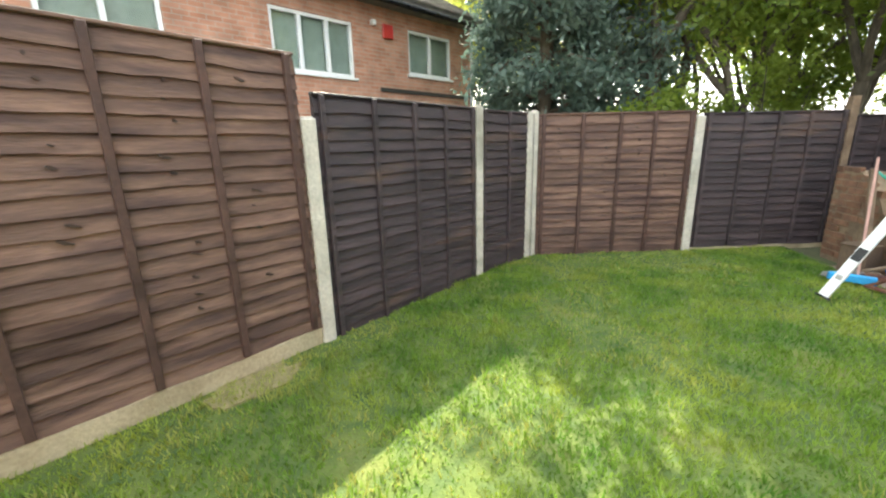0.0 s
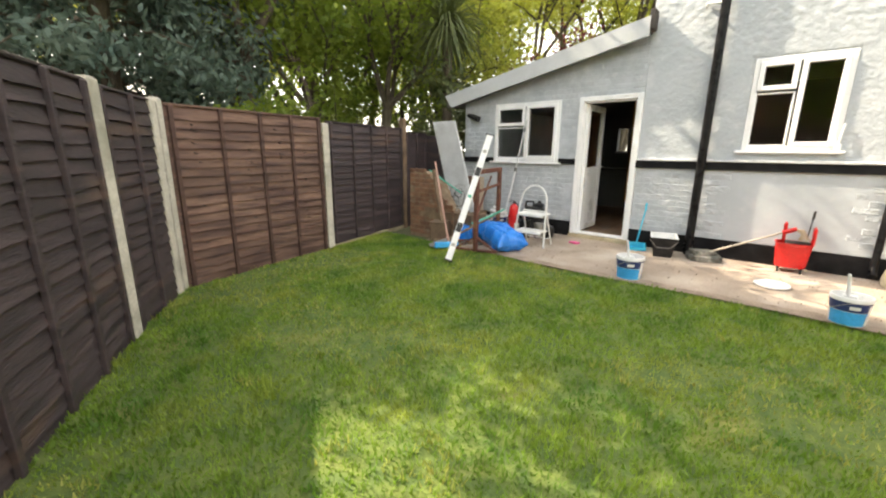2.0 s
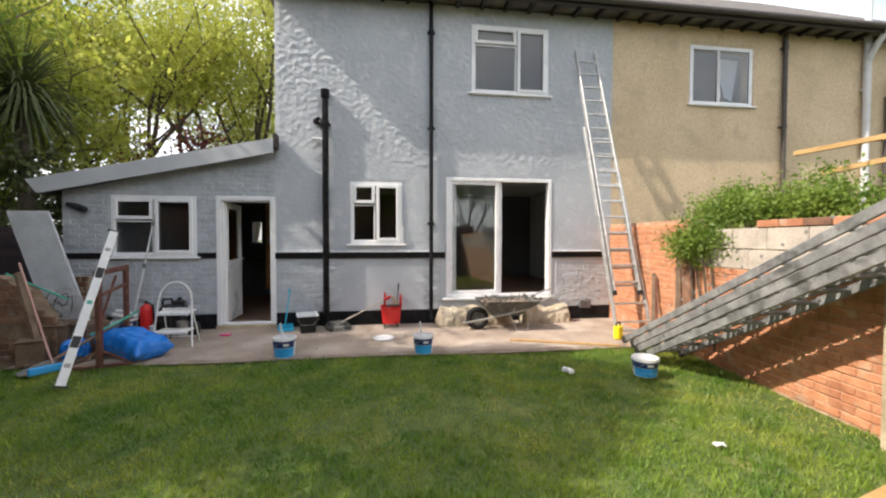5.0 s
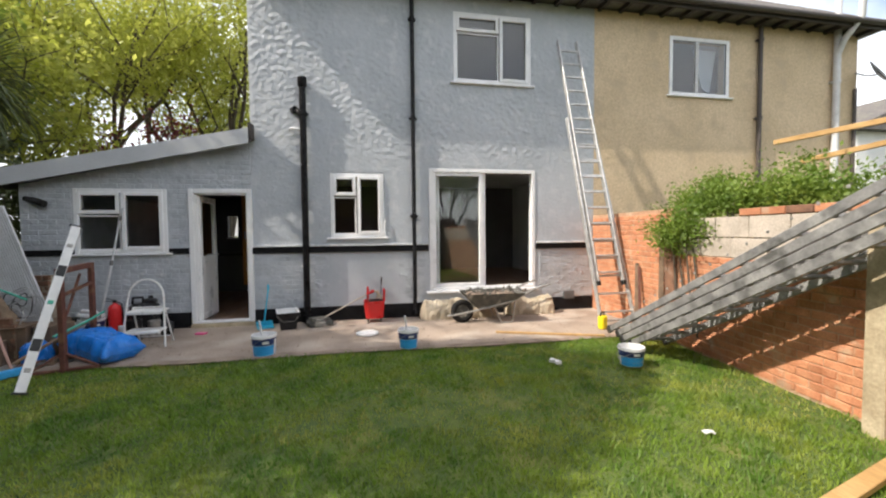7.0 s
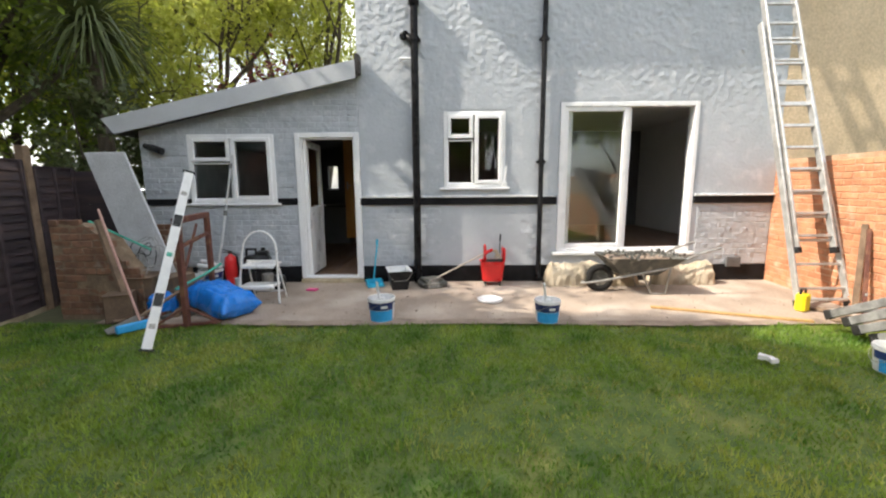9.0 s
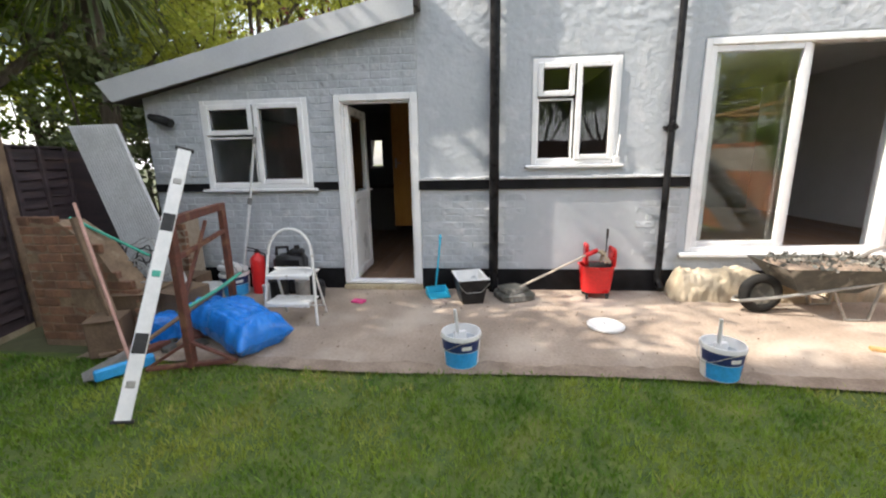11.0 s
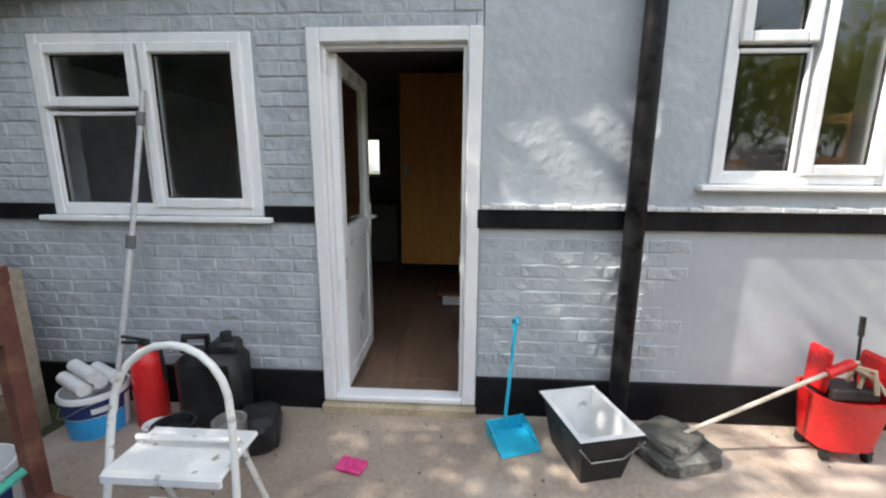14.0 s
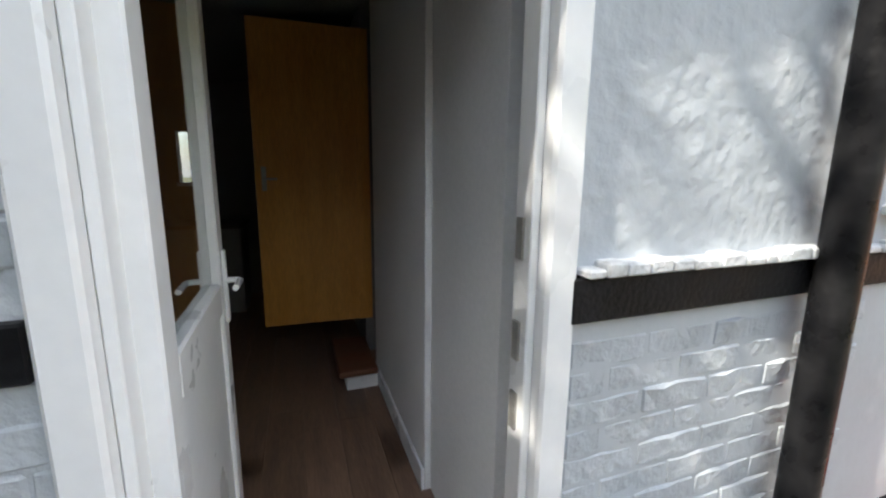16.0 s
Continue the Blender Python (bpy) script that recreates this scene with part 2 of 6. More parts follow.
WHITE_PLASTIC = surf("white plastic with splashes", (0.68, 0.69, 0.69), (0.78, 0.78, 0.77), 8, 0.45, 0.1, fleck=0.2, third=(0.4, 0.42, 0.44), third_scale=12, third_spread=(0.66, 0.74))
WHITE_ENAMEL = surf("white enamelled steel", (0.72, 0.72, 0.70), (0.8, 0.8, 0.78), 8, 0.4, 0.05, fleck=0.12, third=(0.36, 0.33, 0.29), third_scale=16, third_spread=(0.60, 0.66))
PAINT_GREY = surf("wet grey paint", (0.38, 0.41, 0.44), (0.46, 0.49, 0.52), 6, 0.3, 0.2)
NAVY = surf("navy blue label band", (0.015, 0.03, 0.12), (0.02, 0.045, 0.17), 6, 0.5, 0.05)
RED_PLASTIC = surf("bright red plastic", (0.62, 0.012, 0.015), (0.72, 0.025, 0.025), 5, 0.35, 0.05)
BLACK_PLASTIC = surf("black plastic", (0.012, 0.012, 0.013), (0.03, 0.03, 0.03), 9, 0.4, 0.2, third=(0.2, 0.2, 0.2), third_scale=14, third_spread=(0.68, 0.76))
RUBBER = surf("black rubber", (0.015, 0.015, 0.015), (0.035, 0.033, 0.03), 9, 0.85, 0.3)
BARROW = surf("muddy dark steel", (0.05, 0.055, 0.05), (0.12, 0.115, 0.10), 8, 0.7, 0.5, third=(0.35, 0.33, 0.29), third_scale=6)
TARP = surf("cream cotton dust sheet", (0.44, 0.37, 0.265), (0.57, 0.49, 0.37), 5, 0.95, 0.5, 120, third=(0.34, 0.28, 0.2), third_scale=4)
YELLOW = surf("yellow plastic", (0.75, 0.60, 0.01), (0.82, 0.68, 0.02), 5, 0.4, 0.05)
PINK = surf("bright pink packet", (0.72, 0.04, 0.22), (0.8, 0.08, 0.28), 30, 0.4, 0.1)
WOOD_OLD = surf("weathered wood", (0.15, 0.10, 0.065), (0.26, 0.18, 0.12), 6, 0.85, 0.5, 50)
WOOD_PINK = surf("pale pink broom handle", (0.48, 0.27, 0.22), (0.56, 0.33, 0.27), 6, 0.5, 0.1)
CABLE = surf("grey cable sheath", (0.36, 0.36, 0.36), (0.48, 0.48, 0.47), 10, 0.5, 0.1)
CARDBOARD = surf("brown cardboard", (0.11, 0.072, 0.048), (0.19, 0.13, 0.085), 5, 0.9, 0.3)
STEEL_DULL = surf("dull steel", (0.3, 0.29, 0.27), (0.42, 0.41, 0.38), 9, 0.5, 0.3, metal=0.6)
GREEN_PLASTIC = surf("green plastic hose", (0.03, 0.33, 0.24), (0.05, 0.40, 0.28), 6, 0.4, 0.05)
WHITEWASH = surf("white painted wall", (0.72, 0.72, 0.7), (0.8, 0.8, 0.78), 2, 0.8, 0.2)
CURTAIN = surf("pale blue curtain cloth", (0.42, 0.48, 0.58), (0.52, 0.57, 0.66), 8, 0.9, 0.3)

for m_, level in ((BLACK_PAINT, 0.15), (PIPE_BLACK, 0.12), (BLACK_PLASTIC, 0.3), (RUBBER, 0.2), (GASKET, 0.2)):
    m_.node_tree.nodes["Principled BSDF"].inputs["Specular IOR Level"].default_value = level


# ---- building helpers ----
class Shape:
    """Collects pieces of one mesh."""

    def __init__(self):
        self.bm = bmesh.new()

    def box(self, lo, hi, bevel=0.0, m=None):
        lo, hi = Vector(lo), Vector(hi)
        mid, size = (lo + hi) / 2, hi - lo
        mat = Matrix.Translation(mid) @ Matrix.Diagonal((size.x, size.y, size.z, 1))
        if m is not None:
            mat = m @ mat
        r = bmesh.ops.create_cube(self.bm, size=1, matrix=mat)
        if bevel:
            vs = set(r["verts"])
            es = [e for e in self.bm.edges if e.verts[0] in vs]
            bmesh.ops.bevel(self.bm, geom=es, offset=bevel, segments=1, affect="EDGES")
        return self

    def bar(self, p, q, w, d=None, up=(0, 0, 1), bevel=0.0):
        """A square bar from p to q, w wide and d deep."""
        p, q = Vector(p), Vector(q)
        z = (q - p).normalized()
        x = z.cross(Vector(up))
        x = x.normalized() if x.length > 1e-4 else Vector((1, 0, 0))
        y = z.cross(x)
        m = Matrix((x, y, z)).transposed().to_4x4()
        m.translation = (p + q) / 2
        d, h = d or w, (q - p).length
        return self.box((-w / 2, -d / 2, -h / 2), (w / 2, d / 2, h / 2), bevel, m)

    def tube(self, pts, r, seg=10, cap=True):
        """A round tube along pts; r is one radius or one for each point."""
        pts = [Vector(p) for p in pts]
        rs = r if isinstance(r, (list, tuple)) else [r] * len(pts)
        rings, x = [], None
        for i, p in enumerate(pts):
            z = (pts[min(i + 1, len(pts) - 1)] - pts[max(i - 1, 0)]).normalized()
            if x is None:
                x = z.orthogonal().normalized()
            x = (x - z * x.dot(z)).normalized()
            y = z.cross(x)
            rings.append([self.bm.verts.new(p + rs[i] * (math.cos(a) * x + math.sin(a) * y)) for a in (math.tau * k / seg for k in range(seg))])
        for a, b in zip(rings, rings[1:]):
            for k in range(seg):
                self.bm.faces.new((a[k], a[(k + 1) % seg], b[(k + 1) % seg], b[k]))
        if cap:
            self.bm.faces.new(rings[0][::-1])
            self.bm.faces.new(rings[-1])
        return self

    def lathe(self, prof, seg=28, m=None, sx=1.0, sy=1.0):
        """A turned form from (radius, height) pairs about z."""
        m = m or Matrix()
        rings = []
        for r, z in prof:
            if r < 1e-5:
                rings.append([self.bm.verts.new(m @ Vector((0, 0, z)))])
            else:
                rings.append([self.bm.verts.new(m @ Vector((sx * r * math.cos(a), sy * r * math.sin(a), z))) for a in (math.tau * k / seg for k in range(seg))])
        for a, b in zip(rings, rings[1:]):
            for k in range(seg):
                j = (k + 1) % seg
                if len(a) == 1:
                    self.bm.faces.new((a[0], b[j], b[k]))
                elif len(b) == 1:
                    self.bm.faces.new((a[k], a[j], b[0]))
                else:
                    self.bm.faces.new((a[k], a[j], b[j], b[k]))
        return self

    def poly(self, pts, push):
        """A prism: the outline pts pushed along push."""
        a = [self.bm.verts.new(p) for p in pts]
        b = [self.bm.verts.new(Vector(p) + Vector(push)) for p in pts]
        self.bm.faces.new(a[::-1])
        self.bm.faces.new(b)
        for k in range(len(a)):
            j = (k + 1) % len(a)
            self.bm.faces.new((a[k], a[j], b[j], b[k]))
        return self

    def done(self, name, mat, parent=None, smooth=False, m=None):
        bmesh.ops.recalc_face_normals(self.bm, faces=self.bm.faces[:])
        me = bpy.data.meshes.new(name)
        self.bm.to_mesh(me)
        self.bm.free()
        me.materials.append(mat)
        if smooth:
            me.polygons.foreach_set("use_smooth", [True] * len(me.polygons))
            me.set_sharp_from_angle(angle=radians(40))
        ob = new(name, me)
        if parent is not None:
            ob.parent = parent
        if m is not None:
            ob.matrix_basis = m
        return ob


def empty(name, label, category, m=None, group="", kind=""):
    ob = new(name)
    if m is not None:
        ob.matrix_basis = m
    return tagged(ob, label, category, group, kind)


def raw_mesh(name, verts, faces, mat, parent=None, smooth=False):
    me = bpy.data.meshes.new(name)
    me.from_pydata([tuple(v) for v in verts], [], faces)
    me.materials.append(mat)
    if smooth:
        me.polygons.foreach_set("use_smooth", [True] * len(me.polygons))
    ob = new(name, me)
    if parent is not None:
        ob.parent = parent
    return ob


def many_faces(name, quads, mat, parent=None):
    """One mesh of loose four-cornered faces from an array of n x 4 x 3."""
    quads = np.asarray(quads, dtype=np.float32)
    n = len(quads)
    me = bpy.data.meshes.new(name)
    me.vertices.add(n * 4)
    me.vertices.foreach_set("co", quads.reshape(-1))
    me.loops.add(n * 4)
    me.loops.foreach_set("vertex_index", np.arange(n * 4, dtype=np.int32))
    me.polygons.add(n)
    me.polygons.foreach_set("loop_start", np.arange(0, n * 4, 4, dtype=np.int32))
    me.update(calc_edges=True)
    me.validate()
    me.materials.append(mat)
    ob = new(name, me)
    if parent is not None:
        ob.parent = parent
    return ob


X0 = 5.22            # the face of the house
RENDER_TOP = 5.40

# ---- ground ----
tagged(Shape().box((-300, -300, -0.35), (300, 300, -0.05)).done("ground", FAR_GROUND), "rough green ground around the gardens", "ground", kind="structure")
# patio: edge towards the lawn waves slightly
edge = [(3.36 + 0.03 * math.sin(1.7 * y) + 0.015 * y + 0.012 * noise.noise(Vector((y * 9, 1, 0))), y) for y in np.arange(-3.4, 5.0, 0.05)]
tagged(Shape().poly([(x, y, -0.1) for x, y in edge] + [(5.3, 4.8, -0.1), (5.3, -3.4, -0.1)], (0, 0, 0.1)).done("patio", PATIO), "dusty brown concrete patio strip along the house", "paving", kind="structure")
DIRT = surf("damp brown dirt", (0.21, 0.155, 0.115), (0.34, 0.265, 0.205), 6, 1.0, 0.8, 50)
inner = [(x + 0.10 + 0.07 * noise.noise(Vector((0, y * 3.1, 0))) + 0.03 * noise.noise(Vector((0, y * 14, 3))), y) for x, y in edge]
raw_v = [(x - 0.05, y, 0.003) for x, y in edge] + [(x, y, 0.003) for x, y in inner]
ne = len(edge)
tagged(raw_mesh("dirt_edge", raw_v, [(i, ne + i, ne + i + 1, i + 1) for i in range(ne - 1)], DIRT), "damp brown dirt along the edge of the patio", "dirt", kind="structure")
FENCE_PTS = [(-4.62, -3.0), (-3.62, -1.26), (-2.52, 0.66), (-1.39, 2.60), (-0.42, 4.31), (0.19, 5.24), (2.18, 5.64), (4.08, 6.10), (4.9, 6.3)]


def fence_y(x):
    """The fence line's y at x."""
    for (x1, y1), (x2, y2) in zip(FENCE_PTS, FENCE_PTS[1:]):
        if x1 <= x <= x2:
            return y1 + (y2 - y1) * (x - x1) / (x2 - x1)
    return FENCE_PTS[-1][1]


def garden_wall_y(x):
    return -3.30 + (X0 - x) * 0.108


def lump(x, y):
    return 0.012 * noise.noise(Vector((x * 1.3, y * 1.3, 0))) + 0.006 * noise.noise(Vector((x * 5, y * 5, 3)))


def make_lawn():
    xs, ys = np.linspace(-4.8, 3.5, 90), np.linspace(-3.2, 6.4, 100)
    vs = [(x, y, -0.02 + lump(x, y)) for y in ys for x in xs]
    nx = len(xs)
    fs = []
    for j in range(len(ys) - 1):
        for i in range(nx - 1):
            x, y = xs[i] + 0.04, ys[j] + 0.04
            if y < fence_y(x) + 0.25 and y > garden_wall_y(x) - 0.25:
                fs.append((j * nx + i, j * nx + i + 1, (j + 1) * nx + i + 1, (j + 1) * nx + i))
    lawn = tagged(raw_mesh("lawn", vs, fs, SOIL, smooth=True), "mown green lawn with yellowish worn patches", "lawn", kind="structure")
    rng = np.random.default_rng(5)
    n = 260000
    x, y = rng.uniform(-4.5, 3.42, n), rng.uniform(-3.1, 6.0, n)
    keep = np.array([garden_wall_y(a) + 0.02 < b < fence_y(a) - 0.05 and a < 3.34 + 0.03 * math.sin(1.7 * b) + 0.015 * b for a, b in zip(x, y)])
    bare = np.array([noise.noise(Vector((a * 0.9, b * 0.9, 9))) + 0.5 * noise.noise(Vector((a * 3, b * 3, 2))) for a, b in zip(x, y)])
    keep &= (bare < 0.42) | (rng.random(n) < 0.45)
    near = (x > -3.2)
    keep &= near
    x, y, bare = x[keep], y[keep], bare[keep]
    n = len(x)
    z = np.array([-0.022 + lump(a, b) for a, b in zip(x, y)])
    tuft = np.array([noise.noise(Vector((a * 4.5, b * 4.5, 5))) + 0.7 * noise.noise(Vector((a * 11, b * 11, 7))) for a, b in zip(x, y)])
    h = rng.uniform(0.017, 0.040, n) * (1 - 0.5 * np.clip(bare, 0, 0.6)) * (1 + 0.75 * np.clip(tuft, -0.8, 0.9))
    a = rng.uniform(0, math.tau, n)
    w = rng.uniform(0.0035, 0.0065, n)
    lean = rng.uniform(0.1, 0.9, n) * h
    b = a + rng.normal(math.pi / 2, 0.7, n)
    base = np.stack([x, y, z], 1)
    side = np.stack([np.cos(a) * w, np.sin(a) * w, 0 * a], 1)
    tip = base + np.stack([np.cos(b) * lean, np.sin(b) * lean, h], 1)
    quads = np.stack([base - side, base + side, tip + 0.25 * side, tip - 0.25 * side], 1)
    straw = np.hypot((x + 1.62) / 0.34, (y - 2.05) / 0.34) < 1 + 0.4 * tuft
    dry = ((bare + 0.45 * tuft > 0.29) & (rng.random(n) < 0.5)) | straw
    tagged(many_faces("grass_blades", quads[~dry], GRASS), "short mown green grass blades over the lawn", "grass", kind="stuff")
    tagged(many_faces("dry_grass_blades", quads[dry], DRY_GRASS), "dry yellowish grass blades in worn patches", "grass", kind="stuff")


make_lawn()
# worn straw-coloured turf square by the fence, and a bare soil gap
STRAW = surf("dry straw turf", (0.20, 0.17, 0.07), (0.30, 0.25, 0.12), 12, 1.0, 0.7, 70)
ring = [(-1.56 + (0.22 + 0.07 * noise.noise(Vector((math.cos(a) * 3, math.sin(a) * 3, 4)))) * (math.cos(a) * 0.75 + math.sin(a) * 0.5), 1.96 + (0.25 + 0.07 * noise.noise(Vector((math.cos(a) * 3, math.sin(a) * 3, 9)))) * math.sin(a)) for a in np.linspace(0, math.tau, 40)[:-1]]
tagged(Shape().poly([(x, y, -0.05) for x, y in ring], (0, 0, 0.038)).done("turf_piece", STRAW), "dry straw coloured piece of turf by the fence", "turf")


# ---- house ----
def wall_with_holes(name, axis, at, thick, u0, u1, z0, z1, holes, mat, label, parent=None):
    """A wall across x ('x') or y ('y') at a place, from u0 to u1 along it, with oblong holes (u0, u1, z0, z1)."""
    us = sorted({u0, u1, *[min(max(v, u0), u1) for h in holes for v in h[:2]]})
    zs = sorted({z0, z1, *[min(max(v, z0), z1) for h in holes for v in h[2:]]})
    s = Shape()
    for a, b in zip(us, us[1:]):
        run = None
        for c, d in zip(zs, zs[1:]):
            mu, mz = (a + b) / 2, (c + d) / 2
            if any(h[0] < mu < h[1] and h[2] < mz < h[3] for h in holes):
                if run:
                    s.box(*((at, a, run[0]), (at + thick, b, run[1])) if axis == "x" else ((a, at, run[0]), (b, at + thick, run[1])))
                run = None
            else:
                run = (run[0] if run else c, d)
        if run:
            s.box(*((at, a, run[0]), (at + thick, b, run[1])) if axis == "x" else ((a, at, run[0]), (b, at + thick, run[1])))
    ob = s.done(name, mat, parent)
    return tagged(ob, label, "wall", kind="structure") if parent is None else ob


DOOR = (2.60, 3.36, 0.05, 2.06)            # clear opening in the outer frame, y0 y1 z0 z1
DOOR_HOLE = (2.53, 3.42, 0.0, 2.12)
WIN_LEFT = (3.72, 4.94, 1.16, 2.11)
WIN_MID = (0.49, 1.35, 1.36, 2.39)
SLIDE = (-2.16, -0.26, 0.43, 2.50)
WIN_UP = (-2.08, -0.70, 3.96, 5.12)
WIN_NEXT = (-6.17, -4.85, 3.97, 5.06)
BAND = 1.17

house_holes = [WIN_MID, SLIDE, WIN_UP]
wall_with_holes("wall_house", "x", X0, 0.25, -3.30, 2.52, -0.1, RENDER_TOP, house_holes, GREY_RENDER, "grey painted back wall of the house")
wall_with_holes("wall_neighbour", "x", X0 + 0.004, 0.25, -9.3, -3.30, -0.1, RENDER_TOP, [WIN_NEXT], CREAM, "cream painted rendered wall of the adjoining house")
tagged(Shape().box((X0 + 0.25, 2.27, -0.1), (11.5, 2.515, RENDER_TOP)).done("wall_gable", GREY_RENDER), "grey painted gable wall of the house", "wall", kind="structure")
tagged(Shape().box((X0 + 0.25, -9.3, -0.1), (11.5, -9.05, RENDER_TOP)).done("wall_gable_far", CREAM), "cream gable wall of the adjoining house", "wall", kind="structure")
tagged(Shape().box((11.5, -9.3, -0.1), (11.75, 2.515, RENDER_TOP)).done("wall_street", GREY_RENDER), "plain far wall closing the house", "wall", kind="structure")
tagged(Shape().box((X0 + 0.25, -3.42, -0.1), (11.5, -3.25, RENDER_TOP)).done("wall_party", ROOM_WHITE), "plain wall between the two houses", "wall", kind="structure")


def roughcast(name, y0, y1, z0, z1, holes, mat, deep, cell=0.0185, smooth_above=9.0):
    """Hand-thrown render: a lumpy skin on the wall."""
    ny, nz = int((y1 - y0) / cell), int((z1 - z0) / cell)
    vs, fs = [], []
    for j in range(nz + 1):
        for i in range(ny + 1):
            y, z = y0 + (y1 - y0) * i / ny, z0 + (z1 - z0) * j / nz
            p = Vector((y * 12.5, z * 15.0, 4))
            v = noise.noise(p) + 0.6 * noise.noise(p * 2.3) + 0.5 * noise.noise(p * 4.3)
            v = max(v, -0.25) + 0.25
            if z > smooth_above:
                v *= 0.55
            v *= 0.55 + 0.45 * min(1.0, max(0.0, 0.6 + 1.4 * noise.noise(Vector((y * 0.8, z * 0.8, 1)))))
            v *= 0.22 + 0.78 * min(1.0, max(0.0, (z - 2.25) / 1.0))
            fade = min(1.0, (y - y0) / 0.04, (y1 - y) / 0.04, (z - z0) / 0.04, (z1 - z) / 0.04)
            for h in holes:
                du, dz = max(h[0] - y, y - h[1]), max(h[2] - z, z - h[3])
                fade = min(fade, max(0.0, max(du, dz)) / 0.05)
            vs.append((X0 - 0.006 - deep * v * max(fade, 0.0), y, z))
    for j in range(nz):
        for i in range(ny):
            y, z = y0 + (y1 - y0) * (i + 0.5) / ny, z0 + (z1 - z0) * (j + 0.5) / nz
            if not any(h[0] - 0.012 < y < h[1] + 0.012 and h[2] - 0.012 < z < h[3] + 0.012 for h in holes):
                a = j * (ny + 1) + i
                fs.append((a, a + ny + 1, a + ny + 2, a + 1))
    return raw_mesh(name, vs, fs, mat, smooth=True)


tagged(roughcast("wall_render_grey", -3.30, 2.52, BAND + 0.05, RENDER_TOP, house_holes, GREY_RENDER, 0.016), "pale grey painted hand-thrown render", "wall render", kind="structure")
tagged(roughcast("wall_render_cream", -9.3, -3.302, 0.2, RENDER_TOP, [WIN_NEXT], CREAM, 0.020, 0.045, 3.5), "cream painted rough render", "wall render", kind="structure")

# eaves and roof of the pair of houses
EAVE_OUT = 0.38
s = Shape()
s.poly([(X0 - EAVE_OUT, 2.68, 5.44), (X0 - EAVE_OUT, 2.68, 5.52), (8.4, 2.68, 8.0), (11.9, 2.68, 5.6), (11.9, 2.68, 5.44)], (0, -12.3, 0))
roof = tagged(s.done("roof_house", ROOF_TILE), "dark tiled roof over the pair of houses", "roof", kind="structure")
tagged(Shape().box((X0 - EAVE_OUT - 0.02, -9.62, 5.36), (X0 - EAVE_OUT + 0.03, 2.68, 5.50)).done("fascia_board", SOFFIT, roof))
tagged(Shape().tube([(X0 - EAVE_OUT - 0.08, y, 5.45) for y in (2.68, -4, -9.62)], 0.055, 10).done("gutter", PIPE_BROWN, roof, True))
for i, y in enumerate(np.arange(-9.3, 2.6, 0.42)):
    Shape().box((X0 - EAVE_OUT + 0.04, y, 5.36), (X0, y + 0.06, 5.435)).done("rafter_end", SOFFIT, roof)
course = Shape()
for k in range(28):
    f = k / 28
    x, z = X0 - EAVE_OUT + f * (8.4 - X0 + EAVE_OUT), 5.52 + f * 2.48
    course.bar((x, 2.68, z + 0.012), (x, -9.62, z + 0.012), 0.022, 0.12, up=(0.79, 0, 0.61))
course.done("tile_courses", ROOF_TILE, roof)
# ceilings and floors indoors
for nm, z in (("ceiling", 2.62), ("ceiling_upper", 5.30)):
    tagged(Shape().box((X0 + 0.25, -9.05, z), (11.5, 2.27, z + 0.12)).done(nm, ROOM_WHITE), "plain indoor ceiling", "ceiling", kind="structure")
tagged(Shape().box((X0 + 0.25, -3.25, 0.28), (11.5, 2.27, 0.42)).done("floor_room", ROOM_FLOOR), "brown wood floor of the living room", "floor", kind="structure")
# both walls are toned dark so that the living room looks dim
tagged(Shape().box((9.2, -3.25, 0.42), (9.3, 2.27, 2.62)).done("wall_room_back", ROOM_DIMMED), "indoor wall darkened to look unlit", "wall", kind="structure")
tagged(Shape().box((X0 + 0.25, 0.05, 0.42), (9.2, 0.15, 2.62)).done("wall_room_side", ROOM_DIMMED), "indoor partition wall darkened to look unlit", "wall", kind="structure")


# ---- brick pieces ----
def brick_mesh(name, l, h, d, mat, bevel=0.006, worn=0.0, seed=0):
    """One brick or board; worn: how far its face and edges wander."""
    bm = bmesh.new()
    bmesh.ops.create_cube(bm, size=1, matrix=Matrix.Diagonal((l, d, h, 1)))
    if worn:
        long = [e for e in bm.edges if abs(e.verts[0].co.x - e.verts[1].co.x) > l * 0.5]
        bmesh.ops.subdivide_edges(bm, edges=long, cuts=3)
        for v in bm.verts:
            q = Vector((v.co.x * 17 + seed * 7.3, v.co.z * 23, seed))
            v.co += Vector((0.5 * noise.noise(q), 0.9 * noise.noise(q + Vector((0, 9, 0))), 0.75 * noise.noise(q + Vector((5, 0, 0))))) * worn
        edges = [e for e in bm.edges if len(e.link_faces) == 2 and e.calc_face_angle() > 0.9]
        bmesh.ops.bevel(bm, geom=edges, offset=bevel, segments=1, affect="EDGES")
    else:
        bmesh.ops.bevel(bm, geom=bm.edges[:], offset=bevel, segments=1, affect="EDGES")
    me = bpy.data.meshes.new(name)
    bm.to_mesh(me)
    bm.free()
    me.materials.append(mat)
    return me


